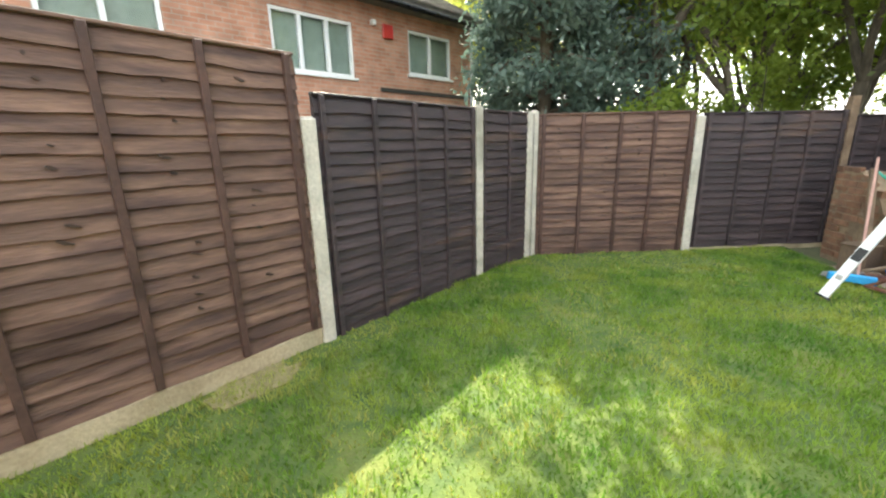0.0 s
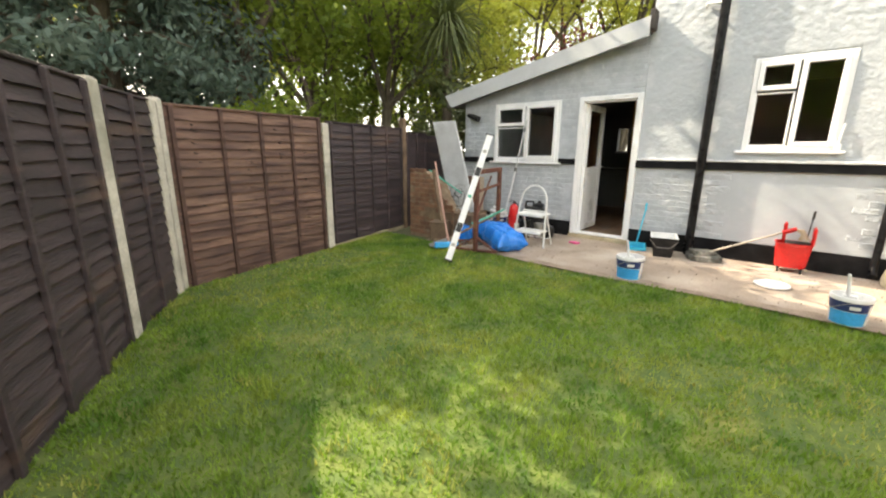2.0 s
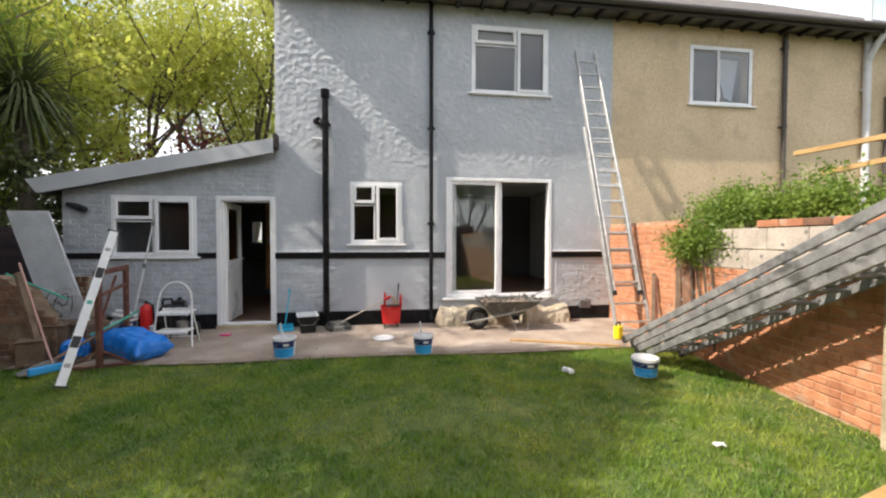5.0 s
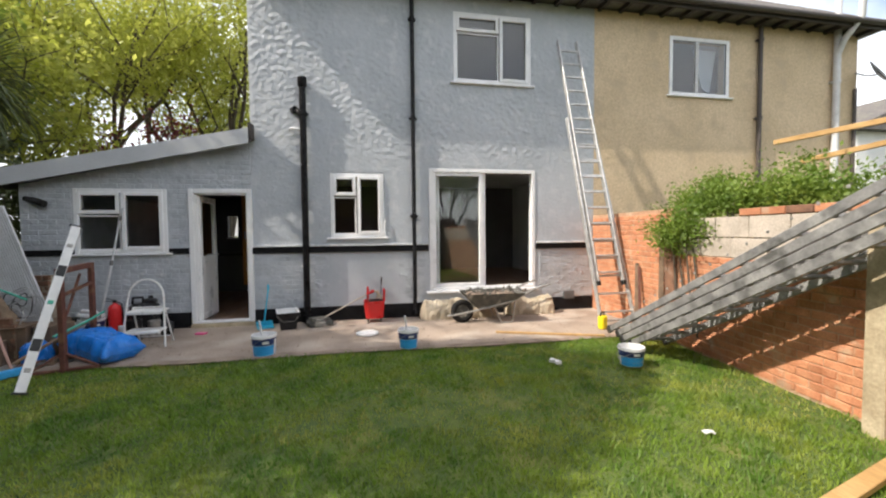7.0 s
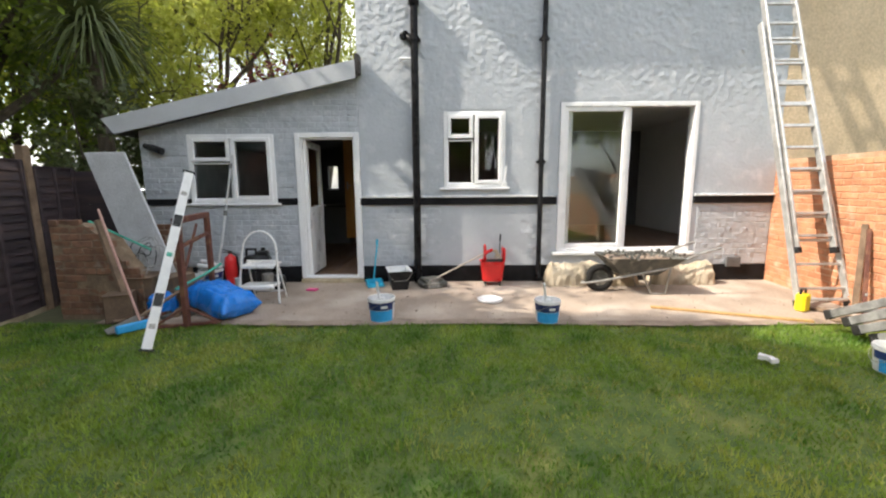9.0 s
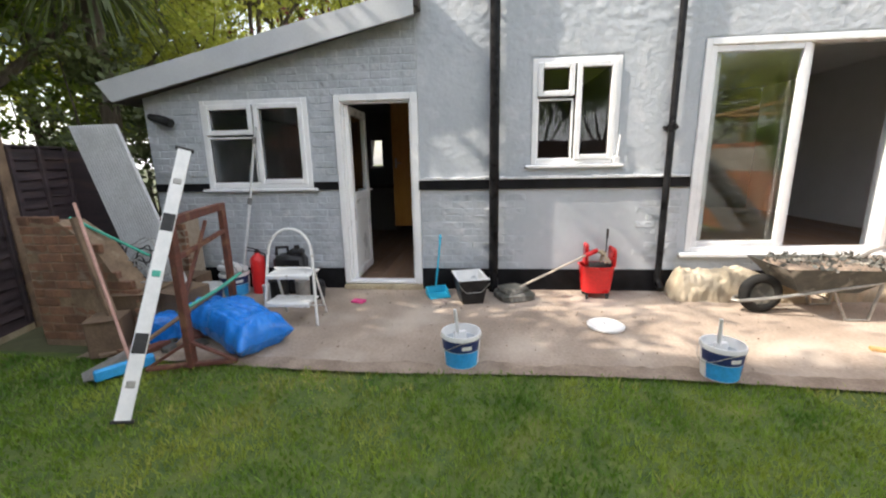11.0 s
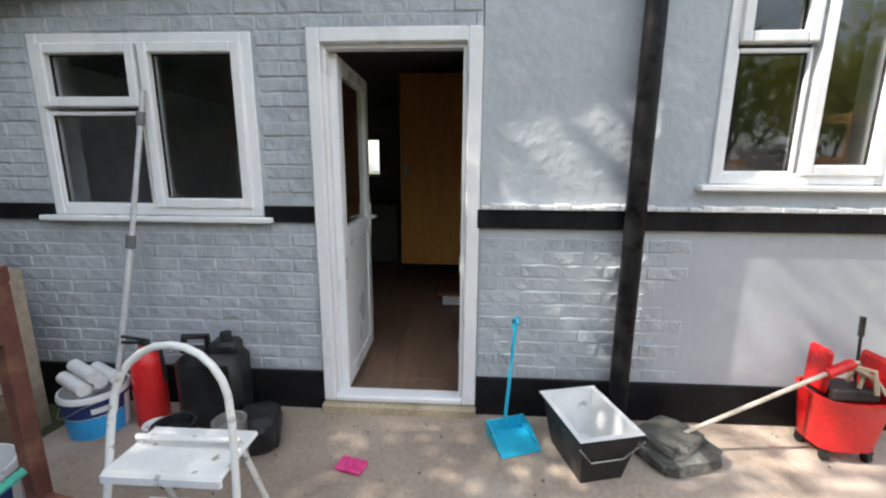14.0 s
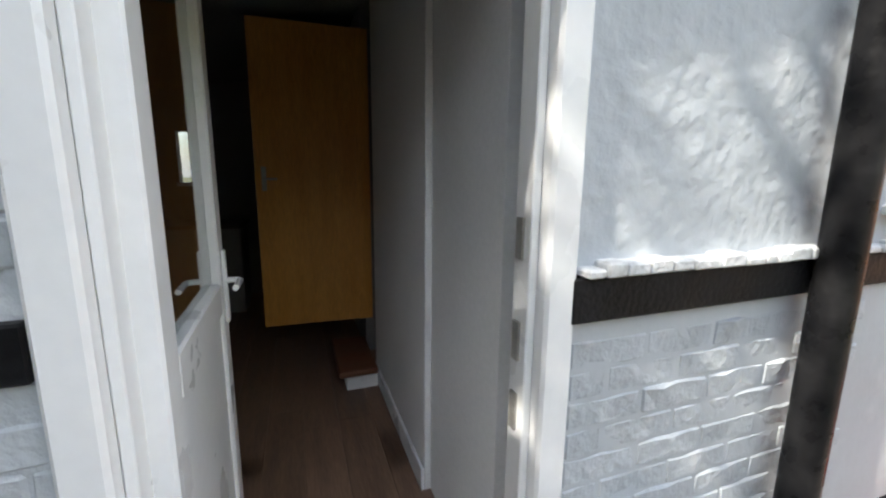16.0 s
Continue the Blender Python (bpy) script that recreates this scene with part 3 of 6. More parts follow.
def lay_bricks(parent, mat, length, z0, z1, m, inside, near, L=0.225, H=0.075, proud=0.011, joint=0.010, seed=1, limit=300, uneven=0.003, worn=0.008):
    """Stretcher-bond bricks on a wall's face. m maps (along, out, up) to the world; inside(u0, u1, z) says how a brick is cut; near: the place whose nearest are single pieces."""
    rng = random.Random(seed)
    spots = []
    rows = int((z1 - z0) / H)
    for r in range(rows):
        z = z0 + (r + 0.5) * H
        u = -L / 2 if r % 2 else 0.0
        while u < length:
            a, b = max(u, 0.0), min(u + L, length)
            for c, d in inside(a, b, z):
                if d - c > 0.035:
                    spots.append(((c + d) / 2, z, d - c))
            u += L
    full = [brick_mesh("brick", L - joint, H - joint, 0.05, mat, 0.006, worn, seed + k) for k in range(8)]
    cut = {}
    place = lambda u, z: m @ Vector((u, 0, z))
    spots.sort(key=lambda s: (place(s[0], s[1]) - Vector(near)).length)
    rest = Shape()
    for k, (u, z, w) in enumerate(spots):
        out = proud - 0.025 + rng.uniform(-uneven, uneven)
        mm = m @ Matrix.Translation((u, -out, z)) @ Euler((rng.uniform(-0.022, 0.022), rng.uniform(-0.016, 0.016), rng.uniform(-0.016, 0.016))).to_matrix().to_4x4()
        if k < limit:
            key = round(w, 2)
            if abs(w - L) < 0.012:
                me = full[rng.randrange(8)]
            else:
                me = cut.setdefault(key, None) or cut.update({key: brick_mesh("brick", max(0.02, key - joint), H - joint, 0.05, mat, 0.006, worn * 0.7, seed + 9)}) or cut[key]
            ob = new("brick", me)
            ob.parent = parent
            ob.matrix_basis = parent.matrix_basis.inverted() @ mm
        else:
            rest.box((-(w - joint) / 2, -0.025, -(H - joint) / 2), ((w - joint) / 2, 0.025, (H - joint) / 2), 0.005, mm)
    if len(spots) > limit:
        tagged(rest.done("brick_courses", mat, parent, m=parent.matrix_basis.inverted()), kind="stuff")
    else:
        rest.bm.free()


def cutter(y_of, holes, ok=None):
    """What is left of a brick from u0 to u1 at height z: y_of maps u to the wall's own measure."""
    def inside(a, b, z):
        parts = [(a, b)]
        for h0, h1, hz0, hz1 in holes:
            if hz0 - 0.03 < z < hz1 + 0.03:
                nxt = []
                for c, d in parts:
                    if h1 <= c or h0 >= d:
                        nxt.append((c, d))
                    else:
                        if h0 > c:
                            nxt.append((c, h0))
                        if h1 < d:
                            nxt.append((h1, d))
                parts = nxt
        return [p for p in parts if ok is None or ok((p[0] + p[1]) / 2, z)]
    return inside


# ---- side extension ----
def ext_top(y):
    """Underside of the lean-to roof at y."""
    return 2.80 - (y - 2.52) * (2.80 - 2.13) / (5.60 - 2.52)


wall_ext = wall_with_holes("wall_extension", "x", X0, 0.22, 2.524, 5.60, -0.1, 2.12, [DOOR_HOLE, WIN_LEFT], GREY_BRICK, "grey painted brick wall of the lean-to extension")
Shape().poly([(X0, 2.524, 2.1205), (X0, 5.60, 2.1205), (X0, 5.60, 2.16), (X0, 2.524, 2.84)], (0.22, 0, 0)).done("gable_top", GREY_BRICK, wall_ext)
tagged(Shape().box((X0 + 0.22, 5.38, -0.1), (10.0, 5.60, 2.12)).done("wall_extension_side", GREY_BRICK), "grey painted side wall of the extension", "wall", kind="structure")
s = Shape()
s.poly([(X0 - 0.16, 2.50, 2.86), (X0 - 0.16, 5.92, 2.11), (X0 - 0.16, 5.92, 2.20), (X0 - 0.16, 2.50, 2.95)], (5.2, 0, 0))
roof_ext = tagged(s.done("roof_extension", ROOF_TILE), "lean-to roof with a pale grey barge board", "roof", kind="structure")
Shape().poly([(X0 - 0.20, 2.51, 2.79), (X0 - 0.20, 5.79, 2.10), (X0 - 0.20, 5.94, 2.30), (X0 - 0.20, 2.51, 3.02)], (0.035, 0, 0)).done("barge_board", GREY_BARGE, roof_ext)
Shape().box((X0 - 0.19, 2.46, 2.86), (X0 - 0.02, 2.52, 3.10), 0.008).done("flashing_end", SOFFIT, roof_ext)
# ceiling and back wall take the dark tone in place of kitchen shade
tagged(Shape().poly([(X0 + 0.22, 2.52, 2.60), (X0 + 0.22, 5.38, 2.12), (X0 + 0.22, 5.38, 2.16), (X0 + 0.22, 2.52, 2.64)], (4.5, 0, 0)).done("ceiling_extension", ROOM_DIMMED), "white sloping indoor ceiling darkened to look unlit", "ceiling", kind="structure")
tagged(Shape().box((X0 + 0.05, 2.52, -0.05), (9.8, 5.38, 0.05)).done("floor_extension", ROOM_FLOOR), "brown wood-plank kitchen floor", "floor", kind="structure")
wall_with_holes("wall_extension_back", "x", 9.6, 0.15, 2.52, 5.38, 0.0, 2.7, [(4.0, 4.24, 1.34, 1.88)], ROOM_DIMMED, "grey indoor wall with a small window, darkened to look unlit")
tagged(Shape().box((X0 + 0.22, 2.52, 0.05), (7.15, 2.57, 2.62)).done("wall_passage", ROOM_WHITE), "white painted indoor passage wall", "wall", kind="structure")
tagged(Shape().box((X0 + 0.80, 2.571, 0.05), (7.15, 2.60, 2.60), 0.004).done("wall_passage_boxing", ROOM_WHITE), "white boxed-out part of the passage wall", "wall", kind="structure")
tagged(Shape().box((X0 + 0.80, 2.601, 0.05), (7.14, 2.615, 0.16), 0.003).done("baseboard", WHITE_PVC), "white painted skirting board", "skirting", kind="structure")
# this wall too is darkened by its colour, as if unlit
tagged(Shape().box((7.56, 2.52, 0.05), (9.6, 2.60, 2.62)).done("wall_stair_side", ROOM_DIMMED), "indoor wall darkened to look unlit", "wall", kind="structure")

# black plinth and painted band along both parts
def strip(name, z0, z1, out, spans, label):
    for a, b in spans:
        tagged(Shape().box((X0 - out, a, z0), (X0 + 0.01, b, z1), 0.004).done(name, BLACK_PAINT), label, "painted band", kind="structure")


strip("trim_plinth", -0.05, 0.235, 0.022, [(-3.29, 2.53), (3.42, 5.60)], "black painted plinth at the foot of the wall")
strip("trim_band", 1.115, 1.215, 0.034, [(0.0, 2.535), (-0.24, -0.001), (-3.29, -2.18)], "black painted band of bricks across the wall")
strip("trim_band", 1.13, 1.22, 0.022, [(3.43, 3.71), (4.95, 5.60)], "black painted band beside the extension window")
LEDGE = surf("white paint crusted ledge", (0.6, 0.61, 0.62), (0.7, 0.71, 0.72), 12, 0.6, 0.8, 50)
rngl = random.Random(3)
for a, b in ((0.0, 2.515), (-0.24, -0.001), (-3.29, -2.18)):
    s = Shape()
    y = a
    while y < b - 0.02:
        w = min(rngl.uniform(0.04, 0.09), b - y)
        s.box((X0 - 0.052 + rngl.uniform(-0.006, 0.006), y, 1.2165), (X0, y + w, 1.236 + rngl.uniform(0, 0.014)), 0.005)
        y += w
    tagged(s.done("trim_render_lip", LEDGE), "white paint-crusted lower edge of the render", "ledge", kind="structure")


# ---- windows and doors ----
def pvc_window(name, hole, parts, label, sill=True, back=0.03, curtain=False):
    """White window: outer frame, then sashes (y0, y1, z0, z1, opening)."""
    y0, y1, z0, z1 = hole
    w = empty(name, label, "window", pose(X0 - 0.012, 0, 0), kind="structure")
    f = 0.055
    s = Shape()
    s.box((0, y0, z0), (0.07, y0 + f, z1), 0.005).box((0, y1 - f, z0), (0.07, y1, z1), 0.005)
    s.box((0.001, y0 + f, z0), (0.07, y1 - f, z0 + f), 0.005).box((0.001, y0 + f, z1 - f), (0.07, y1 - f, z1), 0.005)
    s.done("frame", WHITE_PVC, w)
    for a, b, c, d, sash in parts:
        t, out = (0.052, -0.022) if sash else (0.022, 0.004)
        s = Shape()
        s.box((out, a, c), (0.06, a + t, d), 0.006).box((out, b - t, c), (0.06, b, d), 0.006)
        s.box((out + 0.001, a + t, c), (0.06, b - t, c + t), 0.006).box((out + 0.001, a + t, d - t), (0.06, b - t, d), 0.006)
        s.done("sash", WHITE_PVC, w)
        g = Shape()
        k = 0.006
        g.box((0.016, a + t, c + t), (0.03, a + t + k, d - t)).box((0.016, b - t - k, c + t), (0.03, b - t, d - t))
        g.box((0.016, a + t + k, c + t), (0.03, b - t - k, c + t + k)).box((0.016, a + t + k, d - t - k), (0.03, b - t - k, d - t))
        g.done("gasket", GASKET, w)
        p = Shape().box((0.024, a + t, c + t), (0.028, b - t, d - t)).done("pane", GLASS, w)
        p.visible_shadow = False
    if sill:
        Shape().box((-0.05, y0 - 0.06, z0 - 0.035), (0.03, y1 + 0.06, z0 - 0.004), 0.006).done("sill", WHITE_PVC, w)
    return w


m = 4.34
pvc_window("window_1", WIN_LEFT, [(m, 4.89, 1.74, 2.06, True), (m, 4.89, 1.205, 1.72, False), (3.77, m - 0.02, 1.205, 2.06, True)], "white plastic three-pane window of the extension")
m = 0.93
pvc_window("window_2", WIN_MID, [(m + 0.01, 1.30, 2.03, 2.345, True), (m + 0.01, 1.305, 1.405, 2.01, False), (0.535, m - 0.01, 1.405, 2.345, True)], "white plastic three-pane ground-floor window")
m = -1.50
pvc_window("window_3", WIN_UP, [(m + 0.01, -0.75, 4.80, 5.07, True), (m + 0.01, -0.75, 4.00, 4.78, False), (-2.03, m - 0.01, 4.00, 5.07, True)], "white plastic upstairs window over the sliding door")
m = -5.45
pvc_window("window_4", WIN_NEXT, [(m + 0.01, -4.90, 4.01, 5.01, False), (-6.12, m - 0.01, 4.01, 5.01, False)], "white upstairs window of the adjoining house with a pale curtain")
s = Shape()
s.poly([(5.44, -5.55, 4.95), (5.44, -5.78, 4.20), (5.44, -5.95, 4.12), (5.44, -6.08, 4.95)], (0.02, 0, 0))
tagged(s.done("curtain", CURTAIN), "pale blue curtain drawn half across the window", "curtain")
# frame of the back door with its half-glazed leaf, open inwards
d = empty("door_1", "white plastic back door standing open, half glazed", "door", kind="structure")
s = Shape()
s.box((X0 - 0.03, 2.524, 0.056), (X0 + 0.06, 2.60, 2.12), 0.008).box((X0 - 0.03, 3.355, 0.056), (X0 + 0.06, 3.425, 2.12), 0.008)
s.box((X0 - 0.029, 2.60, 2.05), (X0 + 0.06, 3.355, 2.12), 0.006)
s.box((X0 + 0.005, 2.601, 0.075), (X0 + 0.07, 2.622, 2.05), 0.003).box((X0 + 0.005, 3.334, 0.075), (X0 + 0.07, 3.354, 2.05), 0.003).box((X0 + 0.005, 2.622, 2.028), (X0 + 0.07, 3.334, 2.049), 0.003)
s.done("frame", WHITE_PVC, d)
Shape().box((X0 - 0.035, 2.60, 0.058), (X0 + 0.07, 3.355, 0.096), 0.008).done("threshold", WHITE_PVC, d)
Shape().box((X0 - 0.07, 2.52, -0.01), (X0 + 0.05, 3.43, 0.054), 0.010).done("step_board", GRAVEL, d)
leaf = new("leaf")
leaf.parent = d
leaf.matrix_basis = pose(X0 + 0.06, 3.325, 0.085, 0, 0, 1)
s = Shape()
L, H = 0.72, 1.94
s.box((0, -0.03, 0), (0.09, 0.03, H), 0.006).box((L - 0.09, -0.03, 0), (L, 0.03, H), 0.006)
s.box((0.09, -0.029, 0), (L - 0.09, 0.029, 0.10), 0.006).box((0.09, -0.029, 0.90), (L - 0.09, 0.029, 1.00), 0.006).box((0.09, -0.029, H - 0.09), (L - 0.09, 0.029, H), 0.006)
s.box((0.09, -0.018, 0.10), (L - 0.09, 0.018, 0.90))
s.done("stiles", WHITE_PVC, leaf)
Shape().box((0.09, -0.004, 1.00), (L - 0.09, 0.004, H - 0.09)).done("pane", GLASS, leaf)
s = Shape()
s.box((L - 0.06, -0.042, 0.86), (L - 0.03, -0.031, 1.10), 0.003)
s.tube([(L - 0.045, -0.035, 1.0), (L - 0.045, -0.075, 1.0), (L - 0.06, -0.082, 1.0), (L - 0.16, -0.078, 1.0)], 0.009, 8)
s.box((L - 0.06, 0.031, 0.86), (L - 0.03, 0.042, 1.10), 0.003)
s.tube([(L - 0.045, 0.035, 1.0), (L - 0.045, 0.075, 1.0), (L - 0.06, 0.082, 1.0), (L - 0.16, 0.078, 1.0)], 0.009, 8)
s.done("handle", WHITE_PVC, leaf, True)
s = Shape()
for z in (0.35, 0.85, 1.02, 1.25):
    s.box((X0 + 0.03, 2.622, z), (X0 + 0.055, 2.628, z + 0.09))
s.done("keeps", STEEL_DULL, d)
# sliding door
d = empty("door_2", "white plastic sliding patio door, slid open by half", "door", kind="structure")
y0, y1, z0, z1 = SLIDE
s = Shape()
f = 0.06
s.box((X0 - 0.02, y0, z0), (X0 + 0.12, y0 + f, z1), 0.005).box((X0 - 0.02, y1 - f, z0), (X0 + 0.12, y1, z1), 0.005)
s.box((X0 - 0.019, y0 + f, z0), (X0 + 0.12, y1 - f, z0 + 0.05), 0.005).box((X0 - 0.019, y0 + f, z1 - f), (X0 + 0.12, y1 - f, z1), 0.005)
s.done("frame", WHITE_PVC, d)
for nm, a, b, x in (("leaf_fixed", -1.20, y1 - f, X0 + 0.0), ("leaf_sliding", -1.27, y1 - f - 0.07, X0 + 0.062)):
    s = Shape()
    t = 0.06
    s.box((x, a, z0 + 0.05), (x + 0.05, a + t, z1 - f), 0.005).box((x, b - t, z0 + 0.05), (x + 0.05, b, z1 - f), 0.005)
    s.box((x + 0.001, a + t, z0 + 0.05), (x + 0.05, b - t, z0 + 0.05 + t), 0.005).box((x + 0.001, a + t, z1 - f - t), (x + 0.05, b - t, z1 - f), 0.005)
    s.done(nm, WHITE_PVC, d)
    p = Shape().box((x + 0.02, a + t, z0 + 0.05 + t), (x + 0.026, b - t, z1 - f - t)).done("pane", GLASS, d)
    p.visible_shadow = False
Shape().box((X0 - 0.07, y0 - 0.06, z0 - 0.045), (X0 + 0.02, y1 + 0.06, z0 - 0.003), 0.006).done("sill", WHITE_PVC, d)
tagged(Shape().box((9.58, 3.98, 1.30), (9.70, 4.26, 1.338)).done("window_sill_back", WHITE_PVC), "white sill of the small far window", "sill", kind="structure")

# ---- pipes on the wall ----
def wall_pipe(name, label, y, z0, z1, r, mat, clips, group="pipes on the wall", lean=0.0, shoe=False):
    p = empty(name, label, "pipe", pose(X0 - 0.03 - r, y, 0), group)
    pts = [(0, -lean, z0), (0, 0, z1)]
    if shoe:
        pts = [(-0.10, 0, z0 - 0.06), (-0.02, 0, z0), (0, 0, z0 + 0.05), (0, 0, z1)]
    Shape().tube(pts, r, 14).done("shaft", mat, p, True)
    for z in clips:
        s = Shape().lathe([(r, z - 0.03), (r + 0.012, z - 0.028), (r + 0.012, z + 0.028), (r, z + 0.03)], 14)
        s.box((0, -r - 0.03, z - 0.015), (r + 0.035, r + 0.03, z + 0.015), 0.003)
        s.done("bracket", mat, p, True)
    return p


p = wall_pipe("soil_pipe", "black painted soil pipe on the grey wall", 1.73, 0.0, 3.72, 0.051, PIPE_BLACK, (3.30,), lean=0.0)
Shape().lathe([(0.055, 3.70), (0.07, 3.72), (0.07, 3.85), (0.05, 3.86)], 14).done("cap", PIPE_BLACK, p, True)
s = Shape()
s.tube([(0.07, 0.10, 3.36), (0.0, 0.05, 3.30), (0, 0, 3.20)], 0.045, 10).tube([(0.09, 0.16, 3.36), (0.02, 0.11, 3.36)], 0.055, 10)
s.done("branch", PIPE_BLACK, p, True)
Shape().tube([(0.06, 0.20, 3.06), (0.0, 0.19, 3.06), (0.0, 0.03, 3.05)], 0.02, 8).done("overflow", WHITE_PVC, p, True)
p = wall_pipe("down_pipe", "thin black downpipe on the grey wall", 0.0, 0.12, 5.40, 0.034, PIPE_BLACK, (1.7, 3.3, 4.9), shoe=True)
p = wall_pipe("down_pipe", "dark brown downpipe on the cream wall", -6.82, 0.0, 5.40, 0.04, PIPE_BROWN, (2.0, 3.6, 5.1))
p = wall_pipe("vent_pipe", "grey plastic soil vent pipe on the cream wall", -8.66, 0.0, 6.6, 0.06, PIPE_GREY, (3.0, 4.4))
Shape().tube([(0, 0, 4.95), (-0.12, 0, 5.2), (-0.40, 0, 5.5), (-0.42, 0, 6.6)], 0.058, 12).done("offset", PIPE_GREY, p, True)
p = wall_pipe("down_pipe", "dark downpipe at the far corner of the cream wall", -9.18, 0.0, 4.3, 0.035, PIPE_BROWN, (2.0, 3.5))

# ---- fences ----
def concrete_post(x, y, h, turn, label="pale concrete fence post with a weathered top", w=0.10, d=0.11):
    s = Shape()
    s.box((-w / 2, -d / 2, -0.3), (w / 2, d / 2, h), 0.008)
    s.box((-w / 2 + 0.012, -d / 2 + 0.012, h), (w / 2 - 0.012, d / 2 - 0.012, h + 0.012), 0.008)
    return tagged(s.done("fence_post", CONCRETE, m=pose(x, y, 0, 0, 0, turn)), label, "post", "concrete fence posts")


def fence_panel(p, q, z0, z1, mat, seed, label, lift=0.15, battens=(0.03, 0.28, 0.53, 0.75, 0.97), front=-1, step=(0.0, 0.0)):
    """Waney-lap panel from p to q: overlapping wavy boards, upright battens and a top rail. It faces to the right of the way from p to q."""
    rng = random.Random(seed)
    p, q = Vector((*p, 0)), Vector((*q, 0))
    L = (q - p).length - 0.11
    a = math.degrees(math.atan2(q.y - p.y, q.x - p.x))
    f = empty("garden_fence", label, "fence", pose(*((p + q) / 2), 0, 0, a), "fence panels")
    H = z1 - z0
    n = max(8, int(H / 0.088))
    step_z = H / n
    for k in range(n):
        zb = z0 + k * step_z
        N = 22
        vs, fs = [], []
        ph = rng.uniform(0, 50)
        for i in range(N + 1):
            x = -L / 2 + L * i / N
            wav = 0.017 * noise.noise(Vector((x * 2.2, ph, 0))) + 0.008 * noise.noise(Vector((x * 8, ph, 5)))
            low, top = zb - 0.02 + wav, zb + step_z + 0.012
            bul = 0.007 * noise.noise(Vector((x * 3, ph, 8)))
            # lower edge stands out, upper edge tucks behind the board above
            vs += [(x, -0.030 + bul, low), (x, -0.013 + bul, (low + top) / 2 + 0.02), (x, 0.004, top), (x, 0.014, top), (x, -0.012 + bul, low)]
        for i in range(N):
            b, c = 5 * i, 5 * (i + 1)
            for j in range(5):
                fs.append((b + j, c + j, c + (j + 1) % 5, b + (j + 1) % 5))
        fs += [(0, 1, 2, 3, 4), tuple(5 * N + j for j in (4, 3, 2, 1, 0))]
        ob = raw_mesh("board", vs, fs, mat, f)
    for fr in battens:
        x = -L / 2 + L * fr
        Shape().box((x - 0.02, -0.052, z0 - 0.01), (x + 0.02, -0.021, z1 + 0.005), 0.004).done("batten", FENCE_BATTEN if mat is FENCE_RED else mat, f)
    if mat is FENCE_RED:
        s = Shape()
        for lo, hi in zip(battens, battens[1:]):
            col = -L / 2 + L * (lo + (hi - lo) * rng.uniform(0.35, 0.65))
            for k in range(1, n - 1):
                if rng.random() < 0.45 or k < n * 0.2:
                    continue
                x, z = col + rng.gauss(0, 0.018), z0 + (k + rng.uniform(0.1, 0.75)) * step_z
                w, h = rng.uniform(0.008, 0.034), rng.uniform(0.003, 0.011)
                ring = [(x + w * math.cos(a) * rng.uniform(0.7, 1.2), -0.034, z + h * math.sin(a) * rng.uniform(0.6, 1.2) - 0.3 * w * math.cos(a)) for a in np.linspace(0, math.tau, 9)[:-1]]
                s.poly(ring, (0, 0.03, 0))
        tagged(s.done("knots", KNOT, f), kind="stuff")
    Shape().box((-L / 2, -0.028, z1 + 0.002), (L / 2, 0.026, z1 + 0.022), 0.004).done("cap_rail", mat, f)
    Shape().box((-L / 2, 0.012, z0), (L / 2, 0.016, z1)).done("backing", mat, f)
    return f


def gravel_board(p, q, z1, seed):
    p, q = Vector((*p, 0)), Vector((*q, 0))
    a = math.degrees(math.atan2(q.y - p.y, q.x - p.x))
    L = (q - p).length - 0.11
    tagged(Shape().box((-L / 2, -0.03, -0.1), (L / 2, 0.03, z1), 0.008).done("gravel_board", GRAVEL, m=pose(*((p + q) / 2), 0, 0, a)), "weathered tan concrete gravel board under the fence", "gravel board", "gravel boards")


FP = FENCE_PTS
specs = [(0, FENCE_RED, 0.13, 1.93, True), (1, FENCE_RED, 0.13, 1.93, True), (2, FENCE_RED, 0.13, 1.95, True), (3, FENCE_DARK, -0.03, 1.73, False),
         (4, FENCE_DARK, -0.03, 1.72, False), (5, FENCE_RED, -0.01, 1.71, False), (6, FENCE_DARK, 0.035, 1.68, True), (7, FENCE_DARK, -0.03, 1.62, False)]
for k, mat, z0, z1, board in specs:
    tone = "red-brown" if mat is FENCE_RED else "dark brown"
    short = (FP[k + 1][0] - FP[k][0]) < 0.9
    fence_panel(FP[k], FP[k + 1], z0, z1, mat, 10 + k, tone + " stained waney-lap timber fence panel", battens=(0.04, 0.5, 0.96) if short else (0.03, 0.28, 0.52, 0.74, 0.97))
    if board:
        gravel_board(FP[k], FP[k + 1], z0 - 0.022, k)
for k, h in ((1, 1.9), (2, 1.75), (3, 1.58), (4, 1.76), (5, 1.76), (6, 1.66)):
    ang = math.degrees(math.atan2(FP[k + 1][1] - FP[k][1], FP[k + 1][0] - FP[k][0]))
    concrete_post(FP[k][0], FP[k][1], h, ang - 10)
concrete_post(FP[5][0] - 0.075, FP[5][1] - 0.10, 1.74, 45)
tagged(Shape().box((-0.045, -0.05, -0.3), (0.045, 0.05, 1.86), 0.008).done("fence_post", WOOD_OLD, m=pose(*FP[7], 0, 0, 0, 4)), "weathered grey-brown wooden fence post in the corner", "post")
tagged(Shape().box((4.85, 5.62, -0.1), (4.93, 6.32, 1.6)).done("fence_return", FENCE_DARK), "dark brown timber fence beside the extension", "fence", kind="structure")

